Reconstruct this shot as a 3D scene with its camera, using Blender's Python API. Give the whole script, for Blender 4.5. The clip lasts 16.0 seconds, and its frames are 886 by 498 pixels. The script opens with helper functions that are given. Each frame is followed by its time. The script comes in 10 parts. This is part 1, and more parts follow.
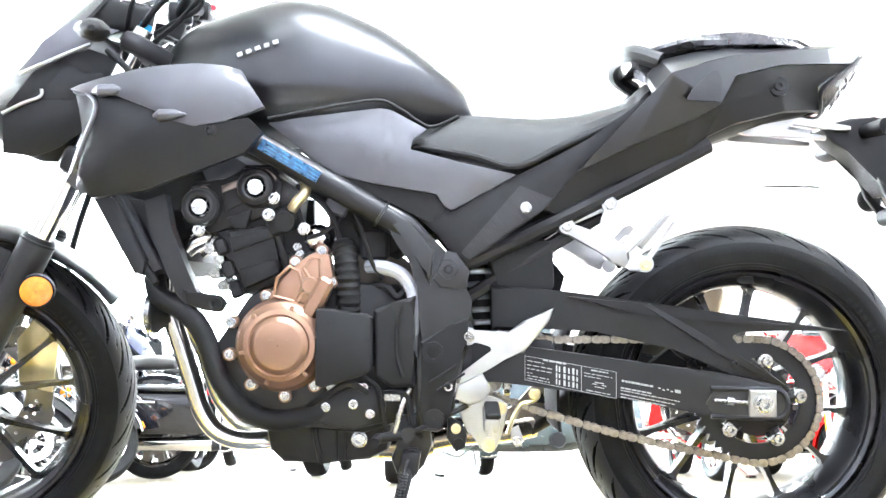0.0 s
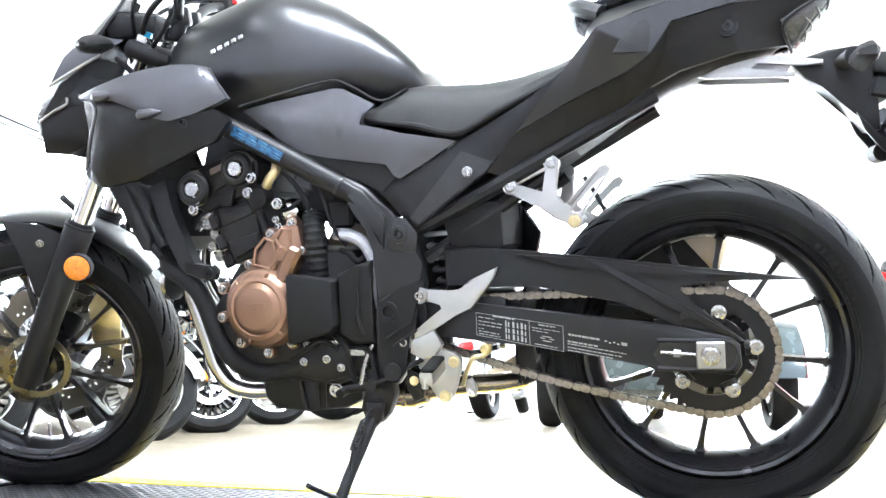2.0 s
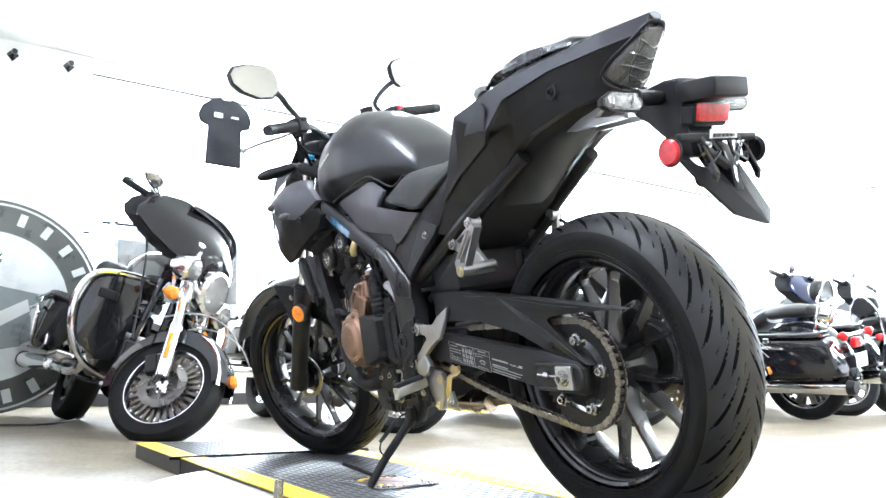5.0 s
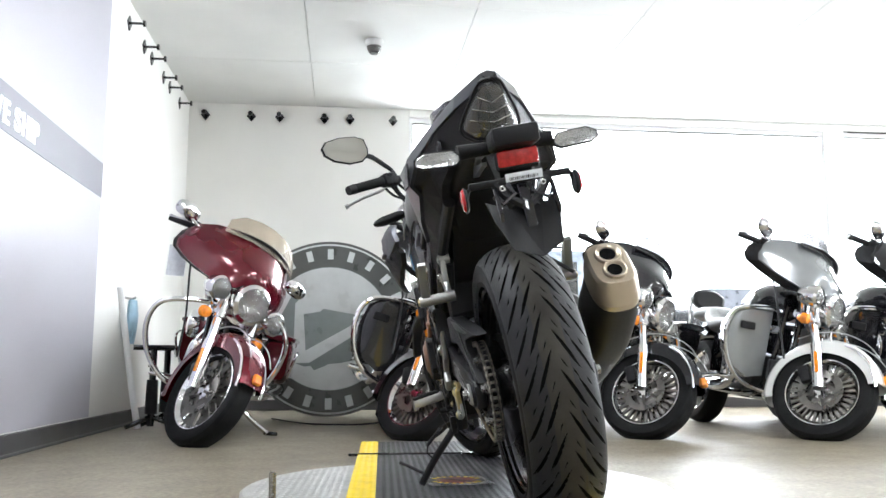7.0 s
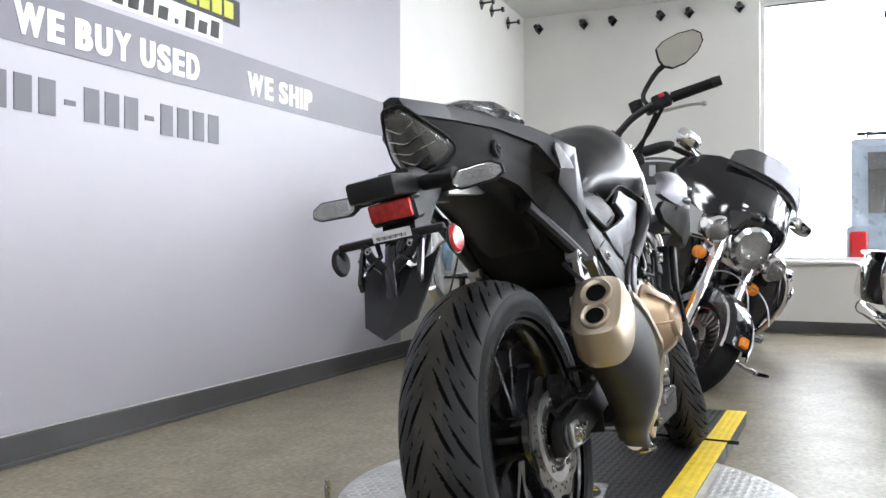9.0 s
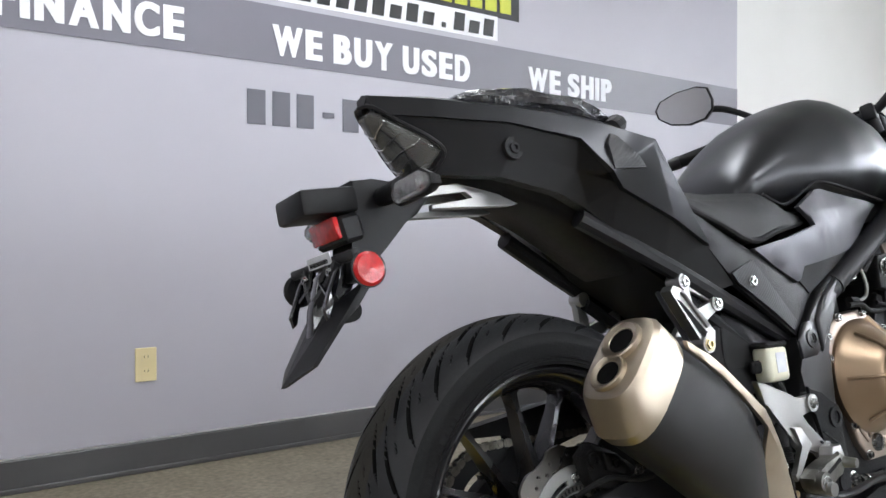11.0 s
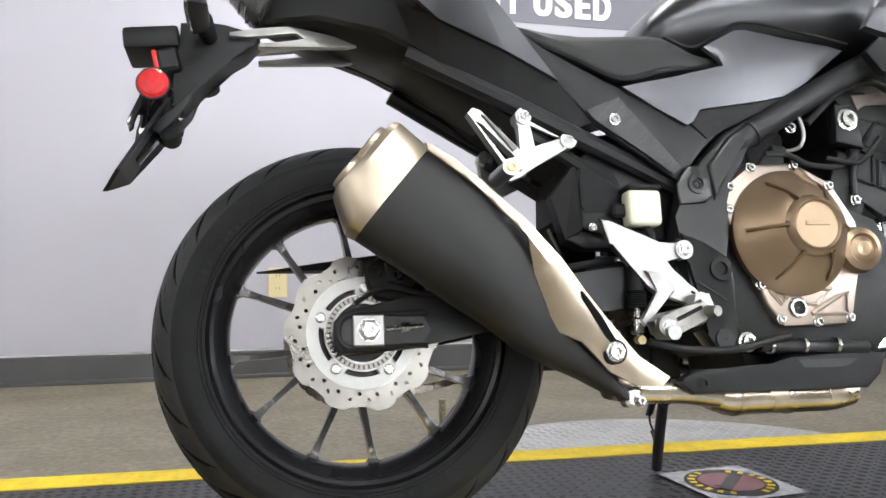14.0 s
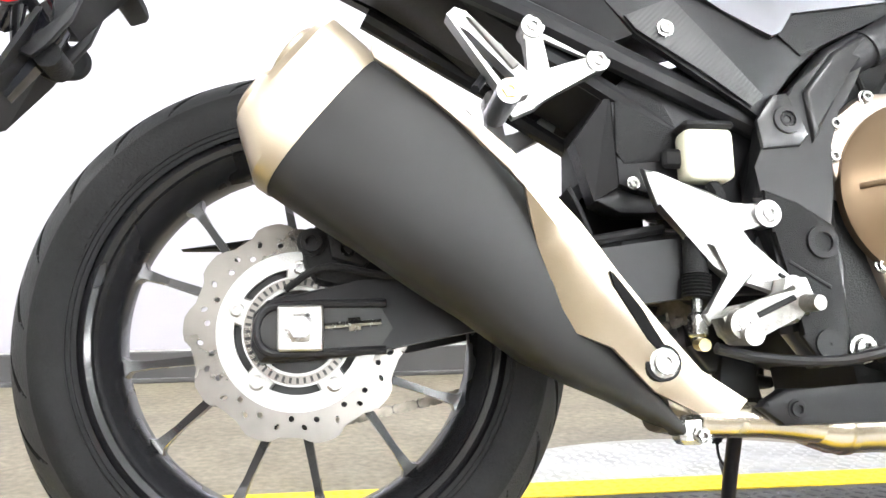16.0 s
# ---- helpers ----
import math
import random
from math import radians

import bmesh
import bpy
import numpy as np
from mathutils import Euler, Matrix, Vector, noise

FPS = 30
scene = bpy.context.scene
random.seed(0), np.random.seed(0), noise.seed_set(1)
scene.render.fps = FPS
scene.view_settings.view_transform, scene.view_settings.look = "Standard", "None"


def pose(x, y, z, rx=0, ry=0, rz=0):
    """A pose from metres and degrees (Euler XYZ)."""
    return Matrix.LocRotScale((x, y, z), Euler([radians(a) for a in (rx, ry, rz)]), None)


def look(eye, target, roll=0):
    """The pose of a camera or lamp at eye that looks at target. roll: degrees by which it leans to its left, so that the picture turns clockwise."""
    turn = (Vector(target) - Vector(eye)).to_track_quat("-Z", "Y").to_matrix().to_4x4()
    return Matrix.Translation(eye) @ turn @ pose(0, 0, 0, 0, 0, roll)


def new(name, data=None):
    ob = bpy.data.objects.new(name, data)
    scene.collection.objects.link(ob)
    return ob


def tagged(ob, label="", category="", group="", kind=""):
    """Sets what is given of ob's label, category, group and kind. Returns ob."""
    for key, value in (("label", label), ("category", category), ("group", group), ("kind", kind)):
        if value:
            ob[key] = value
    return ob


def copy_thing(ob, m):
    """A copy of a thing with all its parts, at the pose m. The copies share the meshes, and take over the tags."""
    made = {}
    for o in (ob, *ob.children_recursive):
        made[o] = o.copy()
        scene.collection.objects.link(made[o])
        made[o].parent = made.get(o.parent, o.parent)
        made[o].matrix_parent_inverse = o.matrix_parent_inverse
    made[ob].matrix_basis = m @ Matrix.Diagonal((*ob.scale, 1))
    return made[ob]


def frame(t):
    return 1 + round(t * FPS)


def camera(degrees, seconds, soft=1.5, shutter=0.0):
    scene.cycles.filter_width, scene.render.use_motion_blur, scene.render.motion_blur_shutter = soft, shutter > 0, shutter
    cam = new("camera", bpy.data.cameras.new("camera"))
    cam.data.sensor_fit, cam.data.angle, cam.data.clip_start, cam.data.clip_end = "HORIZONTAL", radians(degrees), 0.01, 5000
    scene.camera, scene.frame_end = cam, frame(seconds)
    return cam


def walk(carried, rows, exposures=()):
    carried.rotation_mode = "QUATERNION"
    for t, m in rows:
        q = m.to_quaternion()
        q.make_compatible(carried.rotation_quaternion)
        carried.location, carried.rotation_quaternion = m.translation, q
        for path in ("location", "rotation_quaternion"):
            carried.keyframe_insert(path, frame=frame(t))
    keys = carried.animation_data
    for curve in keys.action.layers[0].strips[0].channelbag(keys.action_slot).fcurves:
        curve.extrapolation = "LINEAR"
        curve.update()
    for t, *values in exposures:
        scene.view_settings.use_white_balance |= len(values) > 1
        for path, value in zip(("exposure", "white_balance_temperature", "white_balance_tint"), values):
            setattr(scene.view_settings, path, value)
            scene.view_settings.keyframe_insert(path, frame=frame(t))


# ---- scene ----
cam = camera(56.5, 16.0)
PATH = [
    (0, (-0.601, -1.518, 0.275), (-0.525, 0.428, 0.733), 0.5),
    (0.5, (-0.537, -1.562, 0.288), (-0.453, 0.399, 0.672), 0.3),
    (1, (-0.449, -1.588, 0.289), (-0.384, 0.379, 0.645), 0.4),
    (1.5, (-0.331, -1.58, 0.291), (-0.473, 0.386, 0.63), 0.6),
    (2, (-0.138, -1.575, 0.294), (-0.57, 0.351, 0.616), 0.5),
    (2.5, (0.051, -1.57, 0.308), (-0.661, 0.273, 0.618), 0.8),
    (3, (0.257, -1.564, 0.31), (-0.659, 0.187, 0.622), 0.8),
    (3.2, (0.344, -1.56, 0.32), (-0.626, 0.162, 0.62), 0.6),
    (5.3, (1.303, -1.17, 0.362), (-0.394, -0.149, 0.645), 0.6),
    (5.5, (1.394, -1.111, 0.353), (-0.352, -0.178, 0.635), 0.3),
    (6, (1.576, -0.91, 0.355), (-0.277, -0.212, 0.636), 0.1),
    (6.5, (1.75, -0.687, 0.362), (-0.173, -0.216, 0.647), -0.1),
    (7, (1.83, -0.403, 0.406), (-0.136, -0.17, 0.687), -0.1),
    (7.5, (1.819, -0.122, 0.468), (-0.169, -0.103, 0.688), 0.0),
    (8, (1.746, 0.113, 0.549), (-0.237, -0.113, 0.669), -0.1),
    (8.5, (1.649, 0.337, 0.662), (-0.283, -0.179, 0.695), -0.1),
    (9, (1.517, 0.539, 0.747), (-0.316, -0.261, 0.738), -0.1),
    (9.5, (1.348, 0.693, 0.786), (-0.316, -0.416, 0.755), -0.1),
    (11.8, (0.686, 1.073, 0.799), (-0.237, -0.701, 0.774), 0.1),
    (12, (0.65, 1.125, 0.788), (-0.183, -0.693, 0.762), 0.1),
    (12.5, (0.494, 1.227, 0.725), (-0.13, -0.673, 0.703), -0.0),
    (13, (0.347, 1.3, 0.654), (-0.194, -0.625, 0.631), 0.1),
    (13.5, (0.278, 1.346, 0.58), (-0.24, -0.586, 0.556), 0.1),
    (14, (0.222, 1.329, 0.525), (-0.304, -0.601, 0.507), 0.2),
    (14.5, (0.196, 1.272, 0.461), (-0.329, -0.658, 0.432), 0.3),
    (15, (0.171, 1.186, 0.417), (-0.324, -0.752, 0.388), 0.2),
    (15.5, (0.122, 1.078, 0.432), (-0.328, -0.871, 0.412), 0.4),
    (16, (0.025, 0.987, 0.486), (-0.347, -0.978, 0.461), 0.1),
]
# stops, kelvin and tint: the picture darkens as the windows pass into view
EXPOSURES = [(0.0, 2.5, 6000, 8), (0.5, 2.4, 6000, 8), (1.5, 1.78, 6000, 8), (2.5, 2.12, 5950, 8), (3.0, 2.38, 5900, 8), (5.5, 1.2, 6000, 8), (6.0, 1.02, 6100, 8), (7.0, 0.34, 6250, 9), (8.0, -0.25, 6250, 9), (8.5, -0.14, 6200, 10), (9.0, -0.2, 6300, 11), (9.7, -0.3, 6200, 11), (12.0, -1.06, 6350, 12), (12.5, -1.25, 6350, 11), (13.2, -1.0, 6200, 10), (13.6, -0.73, 6400, 10), (14.0, -0.08, 6500, 10), (14.5, 0.58, 6550, 10), (15.5, 0.76, 6550, 10), (16.0, 1.02, 6550, 10)]
walk(cam, [(t, look(eye, target, roll)) for t, eye, target, roll in PATH], EXPOSURES)
# ---- light ----
world = bpy.data.worlds.new("sky")
scene.world = world
world.use_nodes = True
wn, wl = world.node_tree.nodes, world.node_tree.links
sky = wn.new("ShaderNodeTexSky")
sky.sky_type, sky.sun_disc = "NISHITA", False
sky.sun_elevation, sky.sun_rotation = radians(42), radians(250)
sky.air_density, sky.dust_density, sky.ozone_density = 0.6, 5.0, 0.6
wl.new(sky.outputs[0], wn["Background"].inputs[0])
wn["Background"].inputs[1].default_value = 0.14
sun_data = bpy.data.lights.new("sun", "SUN")
sun_data.energy, sun_data.angle, sun_data.color = 4.5, radians(0.6), (1.0, 0.95, 0.88)
sun = new("sun", sun_data)
sun.matrix_world = look((-20, 12, 20), (-24, 0, 0))


def area(name, eye, target, sx, sy, watts, color=(1, 1, 1)):
    d = bpy.data.lights.new(name, "AREA")
    d.shape, d.size, d.size_y, d.energy, d.color = "RECTANGLE", sx, sy, watts, color
    ob = new(name, d)
    ob.matrix_world = look(eye, target)
    return ob


# daylight in the shop windows
area("window_daylight", (-6.35, 2.4, 2.40), (0, 2.4, 1.2), 4.2, 0.8, 220, (0.93, 0.97, 1.0))
area("window_daylight", (-6.35, 7.0, 2.40), (0, 6.8, 1.2), 4.2, 0.8, 180, (0.93, 0.97, 1.0))
# lamp added behind the far wall's made-up windows, for light from the north
area("window_daylight", (-2.2, 9.75, 1.75), (-1.5, 0, 1.2), 4.6, 2.1, 200, (0.95, 0.98, 1.0))
# unseen ceiling tubes, added over the show floor; the south one brightens the flank
TUBES = [(-0.3, -1.1, 42), (-0.6, 2.2, 66), (3.0, -0.2, 38), (3.0, 3.2, 62), (-0.6, 5.8, 66), (3.0, 6.2, 62)]
for x, y, watts in TUBES:
    area("ceiling_tubes", (x, y, 2.80), (x, y, 0), 1.2, 0.5, watts, (0.96, 0.985, 1.0))


# ---- materials ----
def mat(name, color, rough=0.5, metal=0.0, var=0.12, scale=9.0, bump=0.0, bscale=220.0, coat=0.0, trans=0.0, spec=0.5, rvar=0.1, ior=1.45, emit=0.0, stain=0.0, bdist=0.002):
    """A surface with two scales of variation: broad tone and fine grain, in the colour, the gloss and the relief."""
    m = bpy.data.materials.new(name)
    m.use_nodes = True
    n, l = m.node_tree.nodes, m.node_tree.links
    b = n["Principled BSDF"]
    tc = n.new("ShaderNodeTexCoord")
    n1, n2 = n.new("ShaderNodeTexNoise"), n.new("ShaderNodeTexNoise")
    n1.inputs["Scale"].default_value, n1.inputs["Detail"].default_value = scale, 4
    n2.inputs["Scale"].default_value, n2.inputs["Detail"].default_value = bscale, 3
    for k in (n1, n2):
        l.new(tc.outputs["Object"], k.inputs["Vector"])
    ramp = n.new("ShaderNodeValToRGB")
    lo, hi = [max(0, c * (1 - var)) for c in color], [min(1, c * (1 + var)) for c in color]
    ramp.color_ramp.elements[0].position, ramp.color_ramp.elements[1].position = 0.3, 0.72
    ramp.color_ramp.elements[0].color, ramp.color_ramp.elements[1].color = (*lo, 1), (*hi, 1)
    l.new(n1.outputs["Fac"], ramp.inputs[0])
    if stain:
        n3, r3, mx = n.new("ShaderNodeTexNoise"), n.new("ShaderNodeValToRGB"), n.new("ShaderNodeMixRGB")
        n3.inputs["Scale"].default_value, n3.inputs["Detail"].default_value, n3.inputs["Roughness"].default_value = scale / 9, 6, 0.65
        l.new(tc.outputs["Object"], n3.inputs["Vector"])
        r3.color_ramp.elements[0].position, r3.color_ramp.elements[1].position = 0.36, 0.62
        r3.color_ramp.elements[0].color, r3.color_ramp.elements[1].color = (1 - stain, 1 - stain, 1 - stain, 1), (1, 1, 1, 1)
        l.new(n3.outputs["Fac"], r3.inputs[0])
        mx.blend_type, mx.inputs[0].default_value = "MULTIPLY", 1.0
        l.new(ramp.outputs[0], mx.inputs[1])
        l.new(r3.outputs[0], mx.inputs[2])
        l.new(mx.outputs[0], b.inputs["Base Color"])
    else:
        l.new(ramp.outputs[0], b.inputs["Base Color"])
    mr = n.new("ShaderNodeMapRange")
    mr.inputs["To Min"].default_value, mr.inputs["To Max"].default_value = max(0.02, rough - rvar), min(1, rough + rvar)
    l.new(n2.outputs["Fac"] if bump else n1.outputs["Fac"], mr.inputs["Value"])
    l.new(mr.outputs[0], b.inputs["Roughness"])
    b.inputs["Metallic"].default_value, b.inputs["Coat Weight"].default_value = metal, coat
    b.inputs["Transmission Weight"].default_value, b.inputs["IOR"].default_value = trans, ior
    b.inputs["Specular IOR Level"].default_value = spec
    if bump:
        bp = n.new("ShaderNodeBump")
        bp.inputs["Strength"].default_value, bp.inputs["Distance"].default_value = bump, bdist
        l.new(n2.outputs["Fac"], bp.inputs["Height"])
        l.new(bp.outputs[0], b.inputs["Normal"])
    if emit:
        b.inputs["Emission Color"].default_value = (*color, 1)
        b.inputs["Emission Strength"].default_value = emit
    return m


BLACK = mat("satin_black_plastic", (0.010, 0.010, 0.0115), 0.40, spec=0.34, bump=0.25, bscale=900, rvar=0.08)
GRAINED = mat("grained_black_plastic", (0.008, 0.008, 0.009), 0.6, spec=0.35, bump=0.6, bscale=700)
PAINT = mat("matte_black_metallic_paint", (0.044, 0.045, 0.049), 0.33, metal=0.78, var=0.06, scale=3, bump=0.06, bscale=1500, rvar=0.05, coat=0.35)
PAINT.node_tree.nodes["Principled BSDF"].inputs["Coat Roughness"].default_value = 0.28
GREY = mat("matte_gunmetal_paint", (0.108, 0.108, 0.120), 0.38, metal=0.6, var=0.05, scale=3, bump=0.06, bscale=1500, rvar=0.05)
PLATEPAINT = mat("satin_black_cast_frame_paint", (0.014, 0.014, 0.0155), 0.30, var=0.1, spec=0.6, rvar=0.02)
FRAME = mat("semi_gloss_black_frame_paint", (0.011, 0.011, 0.013), 0.46, spec=0.42, var=0.1, bump=0.05, bscale=400)
CASE = mat("black_cast_engine_paint", (0.009, 0.009, 0.010), 0.46, spec=0.38, var=0.2, bump=0.5, bscale=500)
BRONZE = mat("bronze_engine_paint", (0.255, 0.155, 0.105), 0.36, metal=0.75, var=0.08, scale=14, bump=0.06, bscale=900)
# the bronze paint again, tinted for the warmer light on the right side
BRONZE_WARM = mat("warm_lit_bronze_engine_paint", (0.285, 0.205, 0.135), 0.34, metal=0.85, var=0.06, scale=14)
ALU = mat("cast_aluminium", (0.41, 0.41, 0.40), 0.33, metal=0.95, var=0.08, scale=20, bump=0.35, bscale=500)
PEGM = mat("dull_cast_peg_alloy", (0.27, 0.265, 0.25), 0.36, metal=0.95, var=0.3, scale=40, bump=0.6, bscale=260)
CASTBR = mat("pale_bronze_cast_cover", (0.46, 0.385, 0.33), 0.36, metal=0.85, var=0.10, scale=18, bump=0.25, bscale=600)
BOLT = mat("zinc_plated_bolt_steel", (0.44, 0.44, 0.43), 0.25, metal=1.0, var=0.15, scale=60, bump=0.2, bscale=300)
STEEL = mat("brushed_brake_steel", (0.20, 0.19, 0.175), 0.28, metal=1.0, var=0.2, scale=18, rvar=0.05)
CHROME = mat("bright_chrome", (0.85, 0.85, 0.86), 0.09, metal=1.0, var=0.03, rvar=0.04)
GOLD = mat("yellow_zinc_plate", (0.62, 0.53, 0.30), 0.32, metal=0.9, var=0.2, scale=25)
PIPE = mat("heat_tinted_stainless_pipe", (0.52, 0.46, 0.375), 0.27, metal=1.0, var=0.3, scale=7, rvar=0.08)
HEADER = mat("polished_stainless_header", (0.60, 0.585, 0.56), 0.17, metal=1.0, var=0.25, scale=6)
SHIELD = mat("satin_champagne_steel", (0.52, 0.45, 0.355), 0.34, metal=0.95, var=0.08, scale=10, bump=0.15, bscale=900)
MUFFLER = mat("heat_proof_black_coating", (0.019, 0.0185, 0.019), 0.5, spec=0.35, var=0.12, scale=6, bump=0.16, bscale=1200)
CHAIN_IN = mat("dark_inner_chain_steel", (0.10, 0.09, 0.08), 0.45, metal=0.8, var=0.35, scale=80)
CHAIN = mat("oiled_chain_steel", (0.26, 0.235, 0.20), 0.40, metal=0.85, var=0.35, scale=80)
RUBBER = mat("tyre_rubber", (0.0085, 0.0086, 0.0092), 0.60, var=0.3, scale=12, bump=0.35, bscale=350, spec=0.20)
# tread rubber painted darker, for the shade down in the grooves
GROOVE = mat("shade_dark_groove_rubber", (0.005, 0.005, 0.005), 0.85, spec=0.1)
SHOULDER = mat("new_shoulder_rubber", (0.018, 0.0185, 0.020), 0.50, var=0.2, scale=14, bump=0.3, bscale=500, spec=0.36)
TREAD = mat("dusty_tread_rubber", (0.040, 0.037, 0.031), 0.75, var=0.25, scale=14, bump=0.5, bscale=500, spec=0.25)
RIM = mat("gloss_black_wheel_paint", (0.013, 0.013, 0.0145), 0.27, var=0.1, coat=0.3, scale=5)
SEAT = mat("grained_black_vinyl", (0.020, 0.020, 0.021), 0.50, var=0.15, bump=0.7, bscale=600)
WRAP = mat("crumpled_clear_wrap_on_black", (0.035, 0.035, 0.04), 0.12, var=0.5, scale=30, bump=1.0, bscale=38, coat=1.0, rvar=0.08, bdist=0.02)
CARBON = mat("ribbed_black_trim", (0.018, 0.018, 0.02), 0.4, var=0.2)


def ribbed(m, period):
    """Adds fine slanted ribs to a material's relief."""
    n, l = m.node_tree.nodes, m.node_tree.links
    wave, bp, tc = n.new("ShaderNodeTexWave"), n.new("ShaderNodeBump"), n.new("ShaderNodeTexCoord")
    wave.bands_direction = "DIAGONAL"
    wave.inputs["Scale"].default_value = 0.314 / period
    bp.inputs["Strength"].default_value, bp.inputs["Distance"].default_value = 0.22, 0.002
    l.new(tc.outputs["Object"], wave.inputs["Vector"])
    l.new(wave.outputs["Fac"], bp.inputs["Height"])
    l.new(bp.outputs[0], n["Principled BSDF"].inputs["Normal"])


ribbed(CARBON, 0.0032)
REDLENS = mat("red_reflector_plastic", (0.52, 0.012, 0.014), 0.16, var=0.25, scale=90, bump=0.4, bscale=260, coat=0.6)
AMBER = mat("amber_reflector_plastic", (0.80, 0.24, 0.015), 0.18, var=0.25, scale=70, bump=0.4, bscale=260, coat=0.5)
CLEAR = mat("clear_lamp_plastic", (0.9, 0.9, 0.9), 0.06, trans=0.92, var=0.03, ior=1.42, bump=0.3, bscale=140)
SMOKE = mat("smoked_tail_lens", (0.24, 0.24, 0.235), 0.10, trans=0.6, var=0.3, scale=40, coat=0.6)
REFLECTOR = mat("lamp_reflector", (0.55, 0.55, 0.55), 0.14, metal=1.0, var=0.3, scale=35, bump=0.8, bscale=60)
MIRROR = mat("mirror_glass", (0.86, 0.87, 0.86), 0.03, metal=1.0, var=0.01, rvar=0.01)
WHITEPL = mat("milky_reservoir_plastic", (0.80, 0.78, 0.62), 0.38, var=0.06, trans=0.15)
LABEL = mat("white_print", (0.34, 0.34, 0.34), 0.55, var=0.1)
BADGE = mat("silver_badge", (0.42, 0.42, 0.42), 0.34, metal=0.8)
BLUE = mat("blue_film_sticker", (0.012, 0.075, 0.17), 0.3, var=0.7, scale=120, coat=0.4)
PALEBLUE = mat("pale_blue_print", (0.05, 0.22, 0.38), 0.4)
BLUEPL = mat("blue_anodised_cap", (0.04, 0.35, 0.62), 0.3, metal=0.6)
SPRING = mat("grey_spring_paint", (0.58, 0.59, 0.61), 0.3, metal=0.7)
HOSE = mat("grey_breather_hose", (0.36, 0.37, 0.40), 0.45, var=0.1)
CORE = mat("dark_radiator_core", (0.015, 0.015, 0.017), 0.5, var=0.3, scale=60, bump=0.8, bscale=180)
PADRUB = mat("dusty_grey_rubber", (0.20, 0.195, 0.19), 0.8, bump=0.5, bscale=300)
HEADRIM = mat("brown_grey_head_paint", (0.20, 0.16, 0.145), 0.4, metal=0.5)
# near-black that paints the shade inside openings
HOLEBLACK = mat("hole_shade_black", (0.006, 0.006, 0.006), 0.95, spec=0.1)
REDPL = mat("red_switch_plastic", (0.55, 0.02, 0.03), 0.4)
# the shop
FLOORM = mat("speckled_tan_vinyl_floor", (0.235, 0.203, 0.148), 0.42, var=0.34, scale=52, bump=0.12, bscale=260, rvar=0.12, stain=0.30)
WALLW = mat("white_wall_paint", (0.78, 0.77, 0.74), 0.65, var=0.03, scale=1.5, bump=0.2, bscale=160)
WALLG = mat("pale_lilac_grey_wall_film", (0.415, 0.405, 0.45), 0.42, var=0.03, scale=1.2, bump=0.06, bscale=140)
BAND = mat("slate_grey_wall_band", (0.165, 0.16, 0.19), 0.42, var=0.04, scale=2)
LETTER = mat("white_wall_lettering", (0.80, 0.80, 0.82), 0.45, var=0.02)
NUMBER = mat("dark_grey_wall_print", (0.11, 0.11, 0.13), 0.45, var=0.04)
LIME = mat("yellow_green_wall_print", (0.55, 0.58, 0.05), 0.45, var=0.05)
# black for print, and for the painted shade of slots and gaps
INK = mat("black_print_and_gap_shade", (0.02, 0.02, 0.02), 0.45)
BASEB = mat("charcoal_rubber_baseboard", (0.075, 0.073, 0.075), 0.45, var=0.15, scale=4, bump=0.1)
CEIL = mat("white_ceiling_panel", (0.72, 0.72, 0.70), 0.8, var=0.04, scale=2, bump=0.4, bscale=90)
PLATE = mat("black_tread_plate", (0.042, 0.042, 0.045), 0.38, metal=0.35, var=0.25, scale=12, bump=0.2, bscale=200)
DISCM = mat("dull_aluminium_plate", (0.56, 0.56, 0.55), 0.48, metal=0.85, var=0.2, scale=14, bump=0.3, bscale=200)
SILVER = mat("bright_aluminium_tread_plate", (0.66, 0.66, 0.655), 0.32, metal=0.85, var=0.14, scale=10, bump=0.3, bscale=200)
YELLOW = mat("worn_yellow_safety_paint", (0.80, 0.58, 0.02), 0.5, var=0.12, scale=20, bump=0.3, bscale=200)
GLASS = mat("window_glass", (0.98, 0.99, 0.99), 0.02, trans=1.0, var=0.0, ior=1.1, rvar=0.0)
ALFRAME = mat("white_window_frame", (0.74, 0.74, 0.74), 0.4, var=0.04)
IVORY = mat("ivory_outlet_plastic", (0.70, 0.60, 0.34), 0.35, var=0.05)
CLOTH = mat("black_cotton", (0.014, 0.014, 0.018), 0.9, bump=0.5, bscale=400)
SIGNG = mat("charcoal_sign_enamel", (0.085, 0.09, 0.085), 0.3, var=0.1, coat=0.4)
SIGNW = mat("pale_grey_sign_enamel", (0.56, 0.58, 0.58), 0.3, var=0.06, coat=0.4)
SIGNM = mat("mid_grey_sign_enamel", (0.19, 0.215, 0.215), 0.3, var=0.08, coat=0.4)
CRIMSON = mat("deep_red_metallic_paint", (0.115, 0.004, 0.012), 0.2, metal=0.35, var=0.12, coat=0.8)
SCARLET = mat("bright_red_gloss_paint", (0.55, 0.012, 0.012), 0.2, var=0.08, coat=0.8)
GLOSS = mat("gloss_black_paint", (0.010, 0.010, 0.013), 0.12, var=0.1, coat=0.8)
NAVY = mat("dark_blue_gloss_paint", (0.008, 0.014, 0.05), 0.14, var=0.1, coat=0.8)
GUNSILVER = mat("silver_grey_metallic_paint", (0.30, 0.31, 0.32), 0.22, metal=0.6, var=0.06, coat=0.8)
TEAL = mat("dark_teal_grey_paint", (0.075, 0.10, 0.11), 0.25, metal=0.3, var=0.08, coat=0.7)
